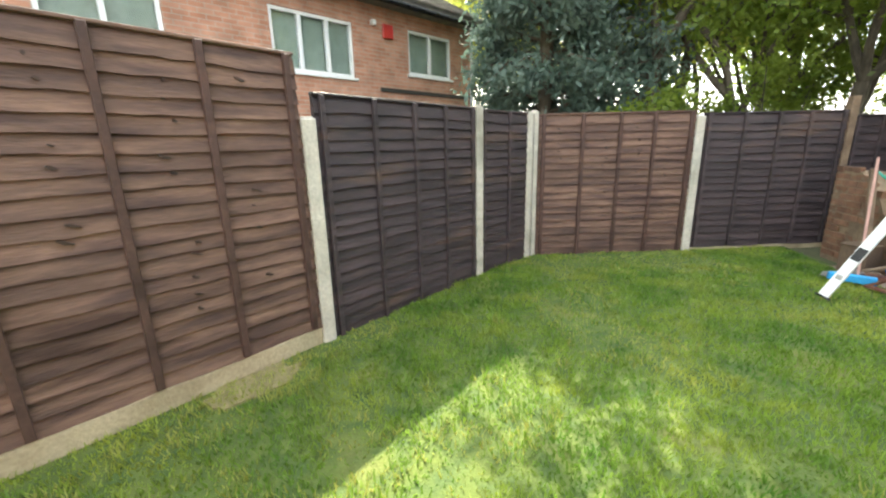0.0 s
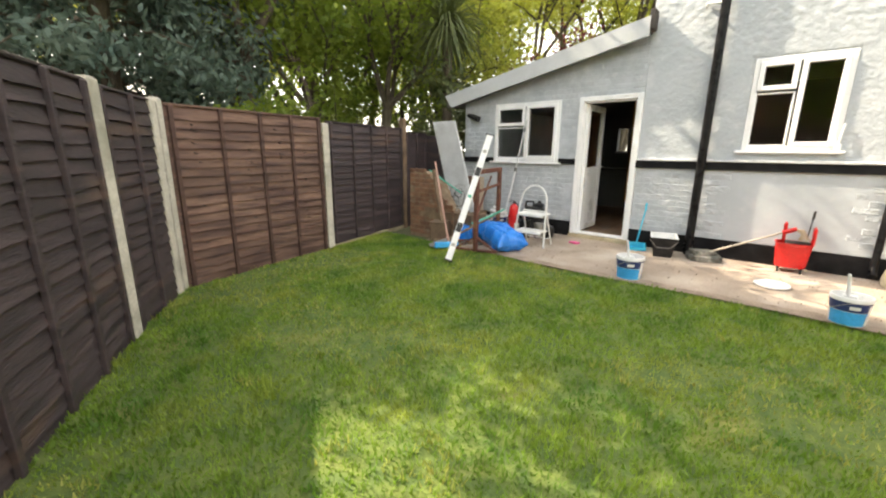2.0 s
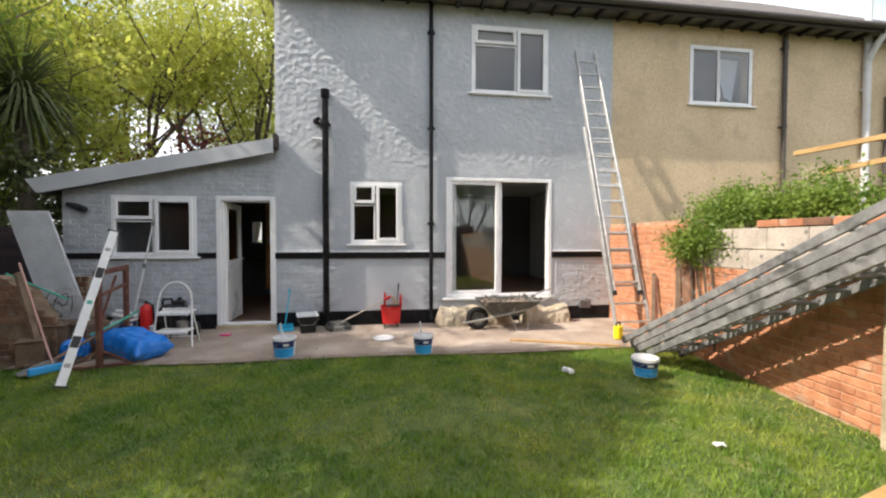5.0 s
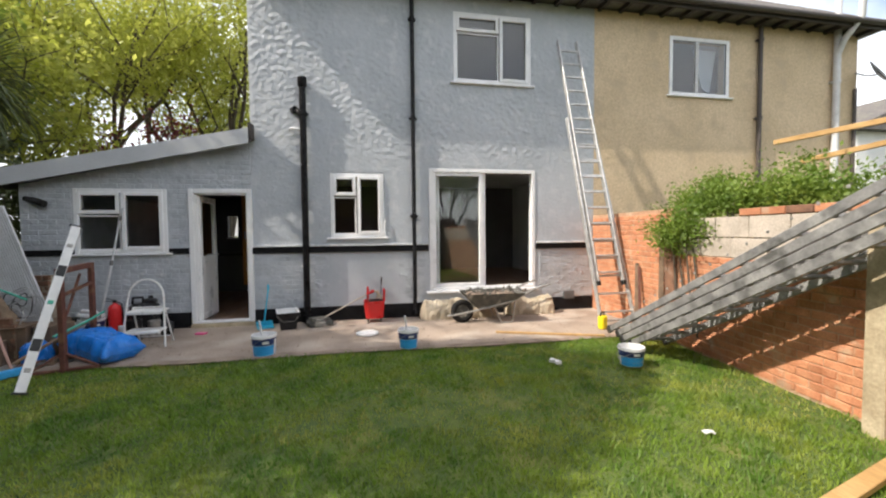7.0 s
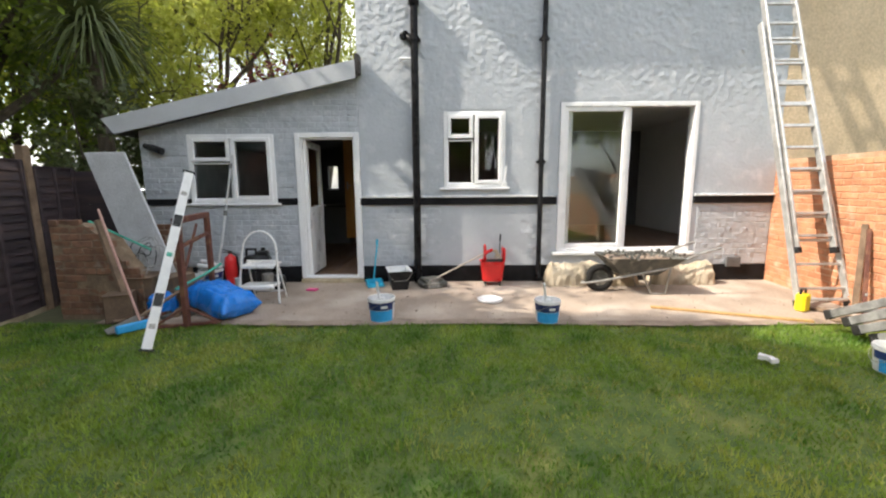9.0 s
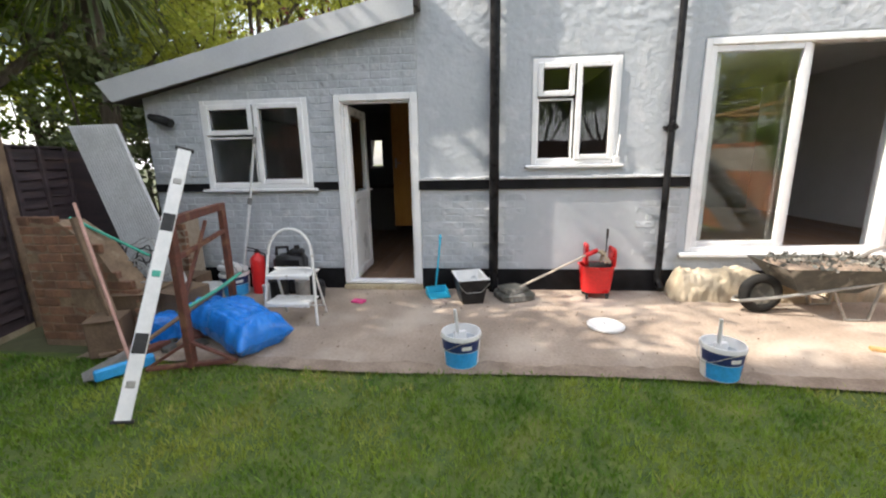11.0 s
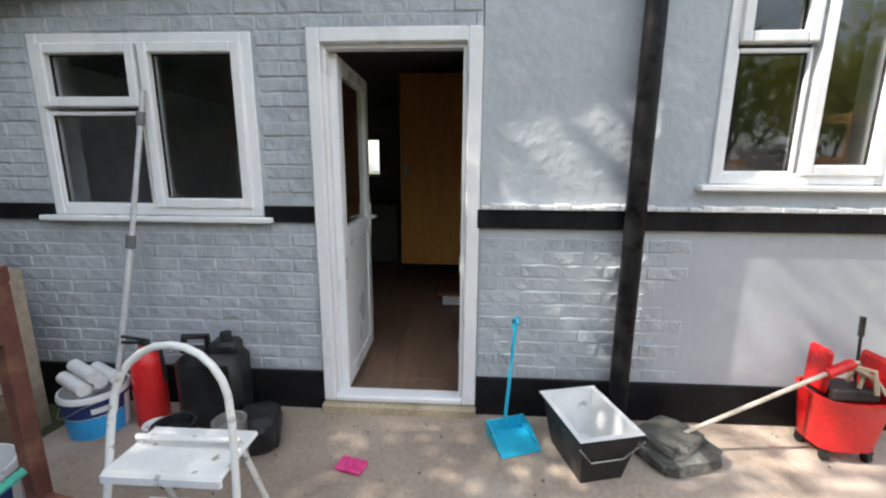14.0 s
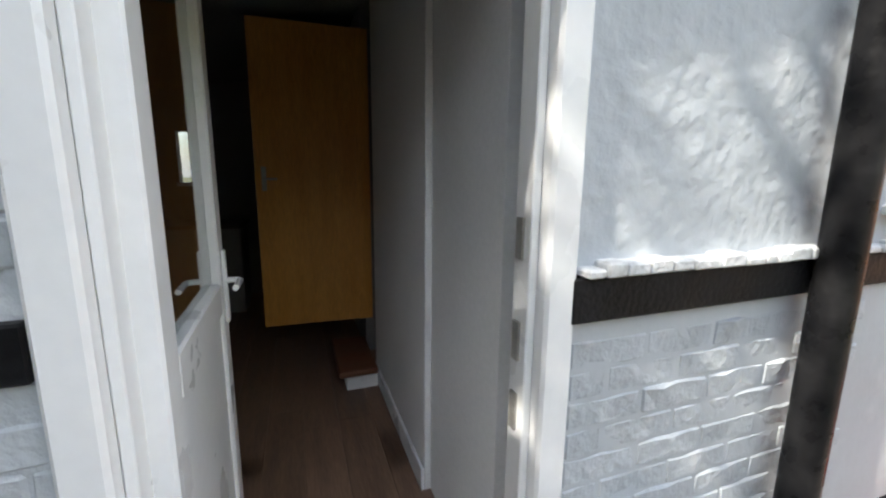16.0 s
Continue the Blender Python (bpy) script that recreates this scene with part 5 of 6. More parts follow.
# mop bucket
b = empty("mop_bucket", "bright red plastic mop bucket with wringer on castors", "bucket", pose(5.0, 0.68, 0) @ Matrix.Diagonal((0.94, 0.84, 1, 1)))
s = Shape()
rings = []
for z, a, c in ((0.06, 0.10, 0.15), (0.07, 0.115, 0.165), (0.33, 0.14, 0.20), (0.345, 0.152, 0.212), (0.345, 0.135, 0.195), (0.09, 0.105, 0.155)):
    ring = []
    for k in range(24):
        th = math.tau * k / 24
        ex = 0.6
        ring.append(s.bm.verts.new((a * math.copysign(abs(math.cos(th)) ** ex, math.cos(th)), c * math.copysign(abs(math.sin(th)) ** ex, math.sin(th)), z)))
    rings.append(ring)
s.bm.faces.new(rings[0][::-1])
s.bm.faces.new(rings[-1])
for p, q in zip(rings, rings[1:]):
    for k in range(24):
        s.bm.faces.new((p[k], p[(k + 1) % 24], q[(k + 1) % 24], q[k]))
s.done("pail", RED_PLASTIC, b, True)
s = Shape()
s.box((-0.10, -0.205, 0.33), (0.12, -0.165, 0.53), 0.02)
s.done("wringer_cheek", RED_PLASTIC, b)
Shape().box((-0.02, 0.10, 0.33), (0.12, 0.14, 0.56), 0.015).done("wringer_cheek", RED_PLASTIC, b)
Shape().box((-0.10, -0.165, 0.30), (0.10, 0.10, 0.36), 0.01, pose(0, 0, 0, 0, 8, 0)).done("wringer_press", SOFFIT, b)
Shape().tube([(0.06, -0.12, 0.36), (0.10, -0.14, 0.60)], 0.008, 8).tube([(0.10, -0.14, 0.60), (0.115, -0.147, 0.70)], 0.015, 8).done("lever", BLACK_PLASTIC, b, True)
for sx, sy in ((-0.08, -0.12), (0.08, -0.12), (-0.08, 0.12), (0.08, 0.12)):
    Shape().tube([(sx, sy - 0.012, 0.027), (sx, sy + 0.012, 0.027)], 0.026, 12).box((sx - 0.015, sy - 0.02, 0.04), (sx + 0.015, sy + 0.02, 0.066)).done("castor", BLACK_PLASTIC, b, True)
m = empty("mop", "mop with pale wooden handle resting in the red bucket", "mop")
Shape().tube([(4.93, 1.64, 0.02), (4.98, 0.75, 0.47)], 0.011, 10).done("handle", BLOCK, m, True)
Shape().tube([(4.975, 0.80, 0.445), (4.985, 0.68, 0.50)], 0.025, 10).done("socket", RED_PLASTIC, m, True)
s = Shape()
for k in range(14):
    a = k * 0.9
    s.tube([(4.985, 0.70, 0.49), (4.985 + 0.06 * math.cos(a), 0.62, 0.47 + 0.02 * math.sin(a * 2)), (4.98 + 0.09 * math.cos(a), 0.60 - 0.05 * math.sin(a), 0.38)], 0.010, 6)
s.done("strands", TARP, m, True)

# scuttle / mortar trough
t = empty("plastic_trough", "paint-splashed black plastic trough, white inside", "trough", pose(4.86, 1.98, 0, 0, 0, 14))
s = Shape()
def trough_ring(s, a, c, z):
    return [s.bm.verts.new((x, y, z)) for x, y in ((-a, -c), (a, -c), (a, c), (-a, c))]
R = [trough_ring(s, *q) for q in ((0.15, 0.105, 0.0), (0.20, 0.145, 0.245), (0.215, 0.16, 0.25), (0.215, 0.16, 0.262))]
s.bm.faces.new(R[0][::-1])
for p, q in zip(R, R[1:]):
    for k in range(4):
        s.bm.faces.new((p[k], p[(k + 1) % 4], q[(k + 1) % 4], q[k]))
s.done("shell", BLACK_PLASTIC, t)
s = Shape()
R = [trough_ring(s, *q) for q in ((0.215, 0.16, 0.263), (0.188, 0.134, 0.263), (0.145, 0.10, 0.03))]
for p, q in zip(R, R[1:]):
    for k in range(4):
        s.bm.faces.new((p[k], p[(k + 1) % 4], q[(k + 1) % 4], q[k]))
s.bm.faces.new(R[-1])
s.done("lining", WHITE_PLASTIC, t)
Shape().tube([(0.205, -0.16, 0.23), (0.235, -0.08, 0.13), (0.235, 0.08, 0.13), (0.205, 0.16, 0.23)], 0.004, 6).done("bail", STEEL_DULL, t, True, pose(-0.42, 0, 0))
# dustpan
p = empty("dustpan", "turquoise plastic long-handled dustpan by the wall", "dustpan", pose(4.97, 2.33, 0.0, 0, 0, 20))
s = Shape()
s.box((-0.12, -0.11, 0.002), (0.10, 0.11, 0.010), 0.003).box((0.09, -0.11, 0.010), (0.10, 0.11, 0.08), 0.003)
s.poly([(-0.12, -0.112, 0.005), (0.10, -0.112, 0.005), (0.10, -0.112, 0.08), (0.02, -0.112, 0.075)], (0, 0.008, 0)).poly([(-0.12, 0.104, 0.005), (0.10, 0.104, 0.005), (0.10, 0.104, 0.08), (0.02, 0.104, 0.075)], (0, 0.008, 0))
s.done("pan", TURQUOISE, p)
Shape().tube([(0.09, 0, 0.06), (0.17, -0.08, 0.55)], 0.010, 10).tube([(0.17, -0.08, 0.55), (0.185, -0.08, 0.60), (0.16, -0.08, 0.625), (0.14, -0.08, 0.60)], 0.014, 8).done("handle", TURQUOISE, p, True)
s = Shape().box((-0.07, -0.045, 0), (0.07, 0.045, 0.022), 0.006)
tagged(s.done("packet", PINK, m=pose(4.72, 3.13, 0.002, 0, 0, 75)), "crumpled bright pink packet on the patio", "packet")

# ---- dust sheet roll and wheelbarrow ----
def cloth_heap(name, label, x0, y0, y1, h, d, seed, taper=0.3):
    vs, fs = [], []
    ny, na = 120, 30
    for j in range(ny + 1):
        f = j / ny
        y = y0 + (y1 - y0) * f
        end = min(1.0, f / 0.06, (1 - f) / 0.06) ** 0.5 if 0 < f < 1 else 0.05
        hh = h * (1 - taper * f) * (0.85 + 0.25 * noise.noise(Vector((y * 2.2, seed, 0)))) * max(end, 0.05)
        for i in range(na + 1):
            a = math.pi * i / na
            p = Vector((y * 7 + 2 * a, a * 2.2 - y * 2, seed))
            fold = 1 + 0.10 * noise.noise(p) + 0.16 * (0.5 - abs(noise.noise(p * 1.7))) + 0.05 * noise.noise(p * 4.5) + 0.018 * math.sin(y * 46 + a * 3 + 7 * noise.noise(p * 0.4))
            vs.append((x0 - d * math.cos(a) * fold * (0.6 + 0.4 * end), y, max(0.003, hh * math.sin(a) ** 0.75 * fold)))
    for j in range(ny):
        for i in range(na):
            a = j * (na + 1) + i
            fs.append((a, a + 1, a + na + 2, a + na + 1))
    for j in (0, ny):
        fs.append(tuple(j * (na + 1) + i for i in range(na + 1)))
    return tagged(raw_mesh(name, vs, fs, TARP, smooth=True), label, "dust sheet")


cloth_heap("dust_sheet", "cream cotton dust sheet rolled along the wall", 5.02, -0.06, -1.35, 0.36, 0.155, 3)
cloth_heap("dust_sheet", "cream cotton dust sheet heaped under the sliding door", 5.05, -1.55, -2.42, 0.38, 0.14, 6, 0.15)
wb = empty("wheelbarrow", "old muddy steel wheelbarrow loaded with rubbish", "wheelbarrow", pose(4.62, -0.68, 0, 0, 0, -90))
s = Shape()
R = []
for z, x0, x1, w0, w1 in ((0.24, 0.22, 0.66, 0.15, 0.17), (0.46, 0.02, 0.92, 0.27, 0.30), (0.475, 0.01, 0.93, 0.285, 0.315), (0.465, 0.04, 0.90, 0.255, 0.285), (0.26, 0.23, 0.65, 0.14, 0.16)):
    R.append([s.bm.verts.new(v) for v in ((x0, -w0, z), (x1, -w1, z), (x1, w1, z), (x0, w0, z))])
s.bm.faces.new(R[0][::-1])
s.bm.faces.new(R[-1])
for p, q in zip(R, R[1:]):
    for k in range(4):
        s.bm.faces.new((p[k], p[(k + 1) % 4], q[(k + 1) % 4], q[k]))
s.done("tray", BARROW, wb)
w = new("wheel")
w.parent = wb
w.matrix_basis = pose(0.0, 0, 0.18, 90, 0, 0)
prof = [(0.17 + 0.045 * math.cos(a) - 0.03, 0.045 * math.sin(a)) for a in np.linspace(0, math.tau, 14)]
Shape().lathe([(r + 0.0, z) for r, z in prof], 28).done("tyre", RUBBER, w, True)
Shape().lathe([(0.0, -0.02), (0.05, -0.02), (0.10, -0.03), (0.11, 0.0), (0.10, 0.03), (0.05, 0.02), (0.0, 0.02)], 24).done("rim", BARROW, w, True)
s = Shape()
for sy in (-1, 1):
    s.tube([(-0.19, 0.05 * sy, 0.12), (0.0, 0.10 * sy, 0.16), (0.25, 0.15 * sy, 0.22), (0.75, 0.22 * sy, 0.34), (1.12, 0.26 * sy, 0.53), (1.36, 0.27 * sy, 0.60)], 0.016, 8)
    s.tube([(0.48, 0.17 * sy, 0.25), (0.58, 0.20 * sy, 0.012), (0.76, 0.20 * sy, 0.012), (0.80, 0.22 * sy, 0.35)], 0.013, 8)
s.tube([(-0.19, -0.05, 0.12), (-0.23, 0, 0.11), (-0.19, 0.05, 0.12)], 0.016, 8)
s.done("frame", STEEL_DULL, wb, True)
tagged(many_faces("rubbish", leaf_quads(np.random.default_rng(3), [(0.2 + 0.08 * k, 0.12 * math.sin(k * 2.0), 0.46 + 0.03 * math.sin(k)) for k in range(9)], 50, (0.09, 0.09, 0.02), 0.035), BARROW, wb), kind="stuff")
Shape().box((0.1, -0.2, 0.40), (0.82, 0.22, 0.468), 0.03).done("fill", DIRT, wb)
tagged(Shape().box((X0 - 0.05, -2.91, 0.20), (X0 - 0.022, -2.70, 0.345), 0.006).done("air_vent", surf("dark grey vent", (0.1, 0.1, 0.1), (0.15, 0.15, 0.15), 8, 0.7, 0.3)), "small dark grey air brick in the plinth", "vent", kind="structure")

# ---- ladders ----
def ladder(name, label, foot, top, w0, w1, rungs, mat=ALU, rail=(0.026, 0.075), up=(0, 1, 0), first=0.2, parent=None, side=(0, 1, 0)):
    foot, top, side = Vector(foot), Vector(top), Vector(side)
    way = (top - foot).normalized()
    L = (top - foot).length
    rails = [(foot + side * (w0 / 2 * k), top + side * (w1 / 2 * k)) for k in (-1, 1)]
    if parent is None:
        parent = empty(name, label, "ladder")
    for a, b in rails:
        Shape().bar(a, b, rail[0], rail[1], up=way.cross(side), bevel=0.004).done("rail", mat, parent)
    for i in range(rungs):
        f = (first + i * (L - 2 * first) / (rungs - 1)) / L
        c, w = foot.lerp(top, f), w0 + (w1 - w0) * f
        Shape().bar(c - side * (w / 2), c + side * (w / 2), 0.030, 0.030, up=way, bevel=0.004).done("rung", mat, parent)
    for k in (-1, 1):
        Shape().bar(foot + side * (w0 / 2 * k), foot + side * (w0 / 2 * k) + way * 0.07, rail[0] + 0.014, rail[1] + 0.014, up=way.cross(side), bevel=0.004).done("foot", BLACK_PLASTIC, parent)
    return parent


L = ladder("extension_ladder", "long aluminium extension ladder leaning on the grey wall", (3.82, -2.88, 0.02), (4.73, -2.73, 3.30), 0.56, 0.44, 12)
ladder("", "", (3.95, -2.84, 0.60), (5.13, -2.72, 4.74), 0.42, 0.35, 16, parent=L)
s = Shape().tube([(3.82, -3.18, 0.10), (3.82, -2.58, 0.10)], 0.02, 8)
s.done("spreader", ALU, L, True)
slope = Vector((-2.80, 0, 1.56)).normalized()
nrm = Vector((1.56, 0, 2.80)).normalized()
ST = empty("ladder_stack", "stack of grey aluminium roof ladders resting aslant beside the wall", "ladders")
base = Vector((2.72, -2.50, 0.07))
for k, (yo, wid, shift, lng) in enumerate(((0.0, 0.46, 0.0, 3.55), (0.02, 0.44, 0.12, 3.6), (-0.01, 0.46, 0.20, 3.5), (0.02, 0.42, 0.34, 3.55))):
    foot = base + nrm * (0.09 * k) - slope * shift + Vector((0, yo, 0))
    foot = foot + slope * max(0.0, (0.045 - foot.z) / slope.z)
    ladder("", "", foot, foot + slope * lng, wid, wid, 13, mat=ALU_OLD, rail=(0.03, 0.072), parent=ST)
s = Shape()
for k in range(16):
    q = base + nrm * 0.36 + slope * (0.1 + 0.2 * k)
    for sy in (-0.245, 0.245):
        s.box((q.x - 0.012, q.y + sy - 0.004, q.z - 0.012), (q.x + 0.012, q.y + sy + 0.004, q.z + 0.012), 0.003)
s.done("rivets", STEEL_DULL, ST)

# long timbers and the bits against the garden wall
for k, (p, q) in enumerate((((2.15, -3.6, 2.37), (-1.2, -3.75, 2.34)), ((1.88, -3.62, 2.12), (-1.4, -3.8, 2.36)))):
    tagged(Shape().bar(p, q, 0.035, 0.05, bevel=0.004).done("timber_batten", PINE_TIMBER), "long new pine batten above the garden wall", "timber", "pine battens")
tagged(Shape().box((-0.03, -0.06, 0), (0.03, 0.06, 2.4), 0.004, pose(0.2, -3.7, 0)).done("timber_upright", PINE_TIMBER), "upright pine post holding the battens", "timber", "pine battens")
tagged(Shape().bar((-0.02, -1.25, 0.03), (0.35, -2.62, 0.03), 0.09, 0.04, bevel=0.004).done("timber_plank", PINE_TIMBER), "yellow pine plank lying on the lawn", "timber")
tagged(Shape().bar((3.86, -0.98, 0.014), (3.34, -2.34, 0.014), 0.05, 0.024, bevel=0.003).done("thin_batten", PINE_TIMBER), "thin pine batten lying on the patio", "timber")
tagged(Shape().bar((3.62, -3.02, 0.02), (3.72, -3.10, 0.95), 0.05, 0.03, bevel=0.004).done("old_stake", WOOD_OLD), "old brown stake leaning on the brick wall", "stake", "stakes on the wall")
tagged(Shape().bar((3.48, -2.98, 0.02), (3.66, -3.09, 0.90), 0.035, 0.03, bevel=0.004).done("old_stake", RUST), "rusty red bar leaning on the brick wall", "stake", "stakes on the wall")
tagged(Shape().bar((3.02, -2.93, 0.02), (3.10, -3.00, 1.36), 0.06, 0.03, bevel=0.004).done("old_stake", WOOD_OLD), "brown board upright against the brick wall", "stake", "stakes on the wall")
y = empty("tool_case", "small yellow and black plastic tool by the ladder", "tool", pose(3.72, -2.55, 0, 0, 0, 20))
Shape().box((-0.05, -0.06, 0), (0.05, 0.06, 0.20), 0.02).done("body", YELLOW, y)
Shape().tube([(0.0, -0.04, 0.19), (0.0, -0.03, 0.24), (0.0, 0.04, 0.24), (0.0, 0.05, 0.19)], 0.012, 8).done("handle", BLACK_PLASTIC, y, True)
rb = random.Random(31)
for k in range(7):
    tagged(Shape().box((-0.07, -0.05, 0), (0.07, 0.05, rb.uniform(0.03, 0.08)), 0.012).done("rubble_piece", BLOCK if k % 2 else WOOD_OLD, m=pose(3.55 + rb.uniform(-0.2, 0.3), -2.85 + rb.uniform(-0.15, 0.25), 0.0, 0, 0, rb.uniform(0, 180))), "small piece of rubble at the ladder's foot", "rubble", "rubble pieces")
for (x, yy, a) in ((2.43, -1.17, 20), (0.82, -1.52, 80)):
    s = Shape()
    s.poly([(-0.10, -0.05, 0), (0.02, -0.07, 0), (0.11, -0.02, 0.01), (0.08, 0.06, 0), (-0.03, 0.03, 0.015), (-0.08, 0.06, 0)], (0.005, 0, 0.05 if a == 20 else 0.02))
    s.bm.transform(Matrix.Diagonal((0.62, 0.62, 0.62, 1) if a == 20 else (0.42, 0.42, 0.5, 1)))
    tagged(s.done("paper_scrap", WHITE_PLASTIC, m=pose(x, yy, 0.015, 0, 0, a)), "crumpled white paper scrap on the lawn", "paper", "paper scraps")

# ---- step stool ----
t = empty("step_stool", "white enamelled folding step stool with two treads", "step stool", pose(4.07, 3.55, 0))
s = Shape()
pts = [(0.0, -0.245, 0.012), (0.10, -0.205, 0.62)] + [(0.105 + 0.03 * math.sin(a), -0.20 * math.cos(a), 0.64 + 0.22 * math.sin(a)) for a in np.linspace(0, math.pi, 13)] + [(0.10, 0.205, 0.62), (0.0, 0.245, 0.012)]
s.tube(pts, 0.0125, 10)
s.done("front_frame", WHITE_ENAMEL, t, True)
s = Shape().tube([(0.33, -0.20, 0.012), (0.16, -0.18, 0.50), (0.16, 0.18, 0.50), (0.33, 0.20, 0.012)], 0.011, 10)
s.tube([(0.305, -0.195, 0.09), (0.305, 0.195, 0.09)], 0.008, 8)
s.done("rear_frame", WHITE_ENAMEL, t, True)
for z, x0, x1 in ((0.45, 0.02, 0.26), (0.21, -0.03, 0.19)):
    s = Shape().box((x0, -0.20, z), (x1, 0.20, z + 0.022), 0.008).box((x0 - 0.004, -0.20, z - 0.02), (x0 + 0.01, 0.20, z + 0.012), 0.003)
    s.done("tread", WHITE_ENAMEL, t)
# ---- things by the wall ----
fe = empty("fire_extinguisher", "red fire extinguisher standing by the wall", "extinguisher", pose(5.02, 4.36, 0))
Shape().lathe([(0, 0.0), (0.078, 0.0), (0.082, 0.01), (0.082, 0.36), (0.07, 0.41), (0.03, 0.44), (0.025, 0.46), (0, 0.46)], 24).done("cylinder", RED_PLASTIC, fe, True)
s = Shape().box((-0.02, -0.02, 0.46), (0.02, 0.02, 0.49), 0.004).bar((0.0, -0.02, 0.49), (-0.05, 0.08, 0.53), 0.02, 0.01).bar((0, -0.02, 0.475), (-0.04, 0.09, 0.49), 0.02, 0.01)
s.tube([(0, -0.02, 0.47), (0.0, -0.09, 0.44), (0, -0.10, 0.25)], 0.010, 8)
s.done("valve", BLACK_PLASTIC, fe, True)
jc = empty("jerry_can", "large black plastic jerry can by the wall", "jerry can", pose(5.03, 3.98, 0, 0, 0, 8))
s = Shape().box((-0.11, -0.17, 0), (0.11, 0.17, 0.44), 0.045)
s.box((-0.06, -0.15, 0.42), (0.06, 0.0, 0.50), 0.02).tube([(0, 0.02, 0.43), (0, 0.02, 0.52), (0, 0.14, 0.52), (0, 0.15, 0.43)], 0.02, 8)
s.done("can", BLACK_PLASTIC, jc, True)
Shape().tube([(0, -0.08, 0.50), (0, -0.08, 0.54)], 0.03, 12).done("cap", BLACK_PLASTIC, jc, True)
for k, (x, yy, r, h, mt) in enumerate(((4.62, 3.92, 0.09, 0.26, BLACK_PLASTIC), (4.72, 3.72, 0.075, 0.22, STEEL_DULL), (4.75, 4.12, 0.055, 0.16, WHITE_PLASTIC))):
    tagged(Shape().lathe([(0, 0), (r, 0), (r, h), (r + 0.004, h), (r + 0.004, h + 0.012), (r - 0.012, h + 0.012), (r - 0.014, h - 0.03), (0, h - 0.03)], 22).done("paint_tin", mt, m=pose(x, yy, 0), smooth=True), "used paint tin standing behind the step stool", "tin", "paint tins")


def lumpy(name, label, cat, m, size, mat, seed, power=0.6, rough=0.10, flat=True):
    """A soft sack-like body."""
    bm = bmesh.new()
    bmesh.ops.create_icosphere(bm, subdivisions=5, radius=1)
    for v in bm.verts:
        p = v.co.copy()
        q = Vector([math.copysign(abs(c) ** power, c) for c in p])
        k = 1 + rough * noise.noise(p * 2.0 + Vector((seed, 0, 0))) + rough * 0.8 * (1 - abs(noise.noise(Vector((p.x * 2, p.y * 7, p.z * 3 + seed))))) + rough * 0.3 * noise.noise(p * 8)
        v.co = Vector((q.x * size[0] * k, q.y * size[1] * k, q.z * size[2] * k))
        if flat:
            v.co.z = max(v.co.z, -size[2] * 0.92)
    me = bpy.data.meshes.new(name)
    bm.to_mesh(me)
    bm.free()
    me.materials.append(mat)
    me.polygons.foreach_set("use_smooth", [True] * len(me.polygons))
    ob = new(name, me)
    ob.matrix_basis = m
    return tagged(ob, label, cat)


sheet_fold = lumpy("dust_sheet_folded", "folded grimy grey dust sheet on the patio", "dust sheet", pose(4.93, 1.52, 0.036, 0, 0, 20), (0.15, 0.17, 0.038), BARROW, 11, 0.35, 0.12)
lumpy("top_fold", "", "", pose(0.01, 0.01, 0.055, 3, 0, 14), (0.11, 0.13, 0.028), BARROW, 13, 0.4, 0.15, False).parent = sheet_fold
lumpy("black_bag", "small crumpled black plastic bag behind the stool", "bag", pose(4.88, 3.66, 0.085, 0, 0, 20), (0.13, 0.10, 0.09), BLACK_PLASTIC, 4)
# blue sack: body and a gathered neck
def pillow(name, label, cat, m, L, W, T, mat, seed, parent=None):
    """A flat-seamed sack: pointed corners, fat middle, creases that run in from the seams."""
    nu, nv = 56, 40
    vs, fs = [], []
    for sgn in (1, -1):
        for j in range(nv + 1):
            for i in range(nu + 1):
                u, v = 2 * i / nu - 1, 2 * j / nv - 1
                fat = max(0.0, (1 - u ** 4) * (1 - v ** 4)) ** 0.55
                pinch = 1 - 0.10 * (1 - v * v) * abs(u) ** 2
                px, py = u * L * (1 - 0.10 * (1 - v * v) * u * u), v * W * (1 - 0.14 * (1 - u * u) * v * v)
                p = Vector((u * 2.2, v * 2.2, seed + sgn))
                crease = 0.10 * (1 - abs(noise.noise(Vector((u * 2 + v, v * 6 - u * 2, seed)))) * 2.2) + 0.10 * noise.noise(p * 1.6) + 0.05 * noise.noise(p * 5)
                z = sgn * T * fat * (0.95 + crease)
                if sgn < 0:
                    z = max(z, -T * 0.62)
                py += 0.02 * noise.noise(Vector((u * 4, seed, 0)))
                vs.append((px, py, z + 0.03 * noise.noise(Vector((u * 1.5, v * 1.5, seed)))))
        b = 0 if sgn > 0 else (nu + 1) * (nv + 1)
        for j in range(nv):
            for i in range(nu):
                a = b + j * (nu + 1) + i
                q = (a, a + 1, a + nu + 2, a + nu + 1)
                fs.append(q if sgn > 0 else q[::-1])
    ob = raw_mesh(name, vs, fs, mat, parent, True)
    ob.matrix_basis = m
    return tagged(ob, label, cat)


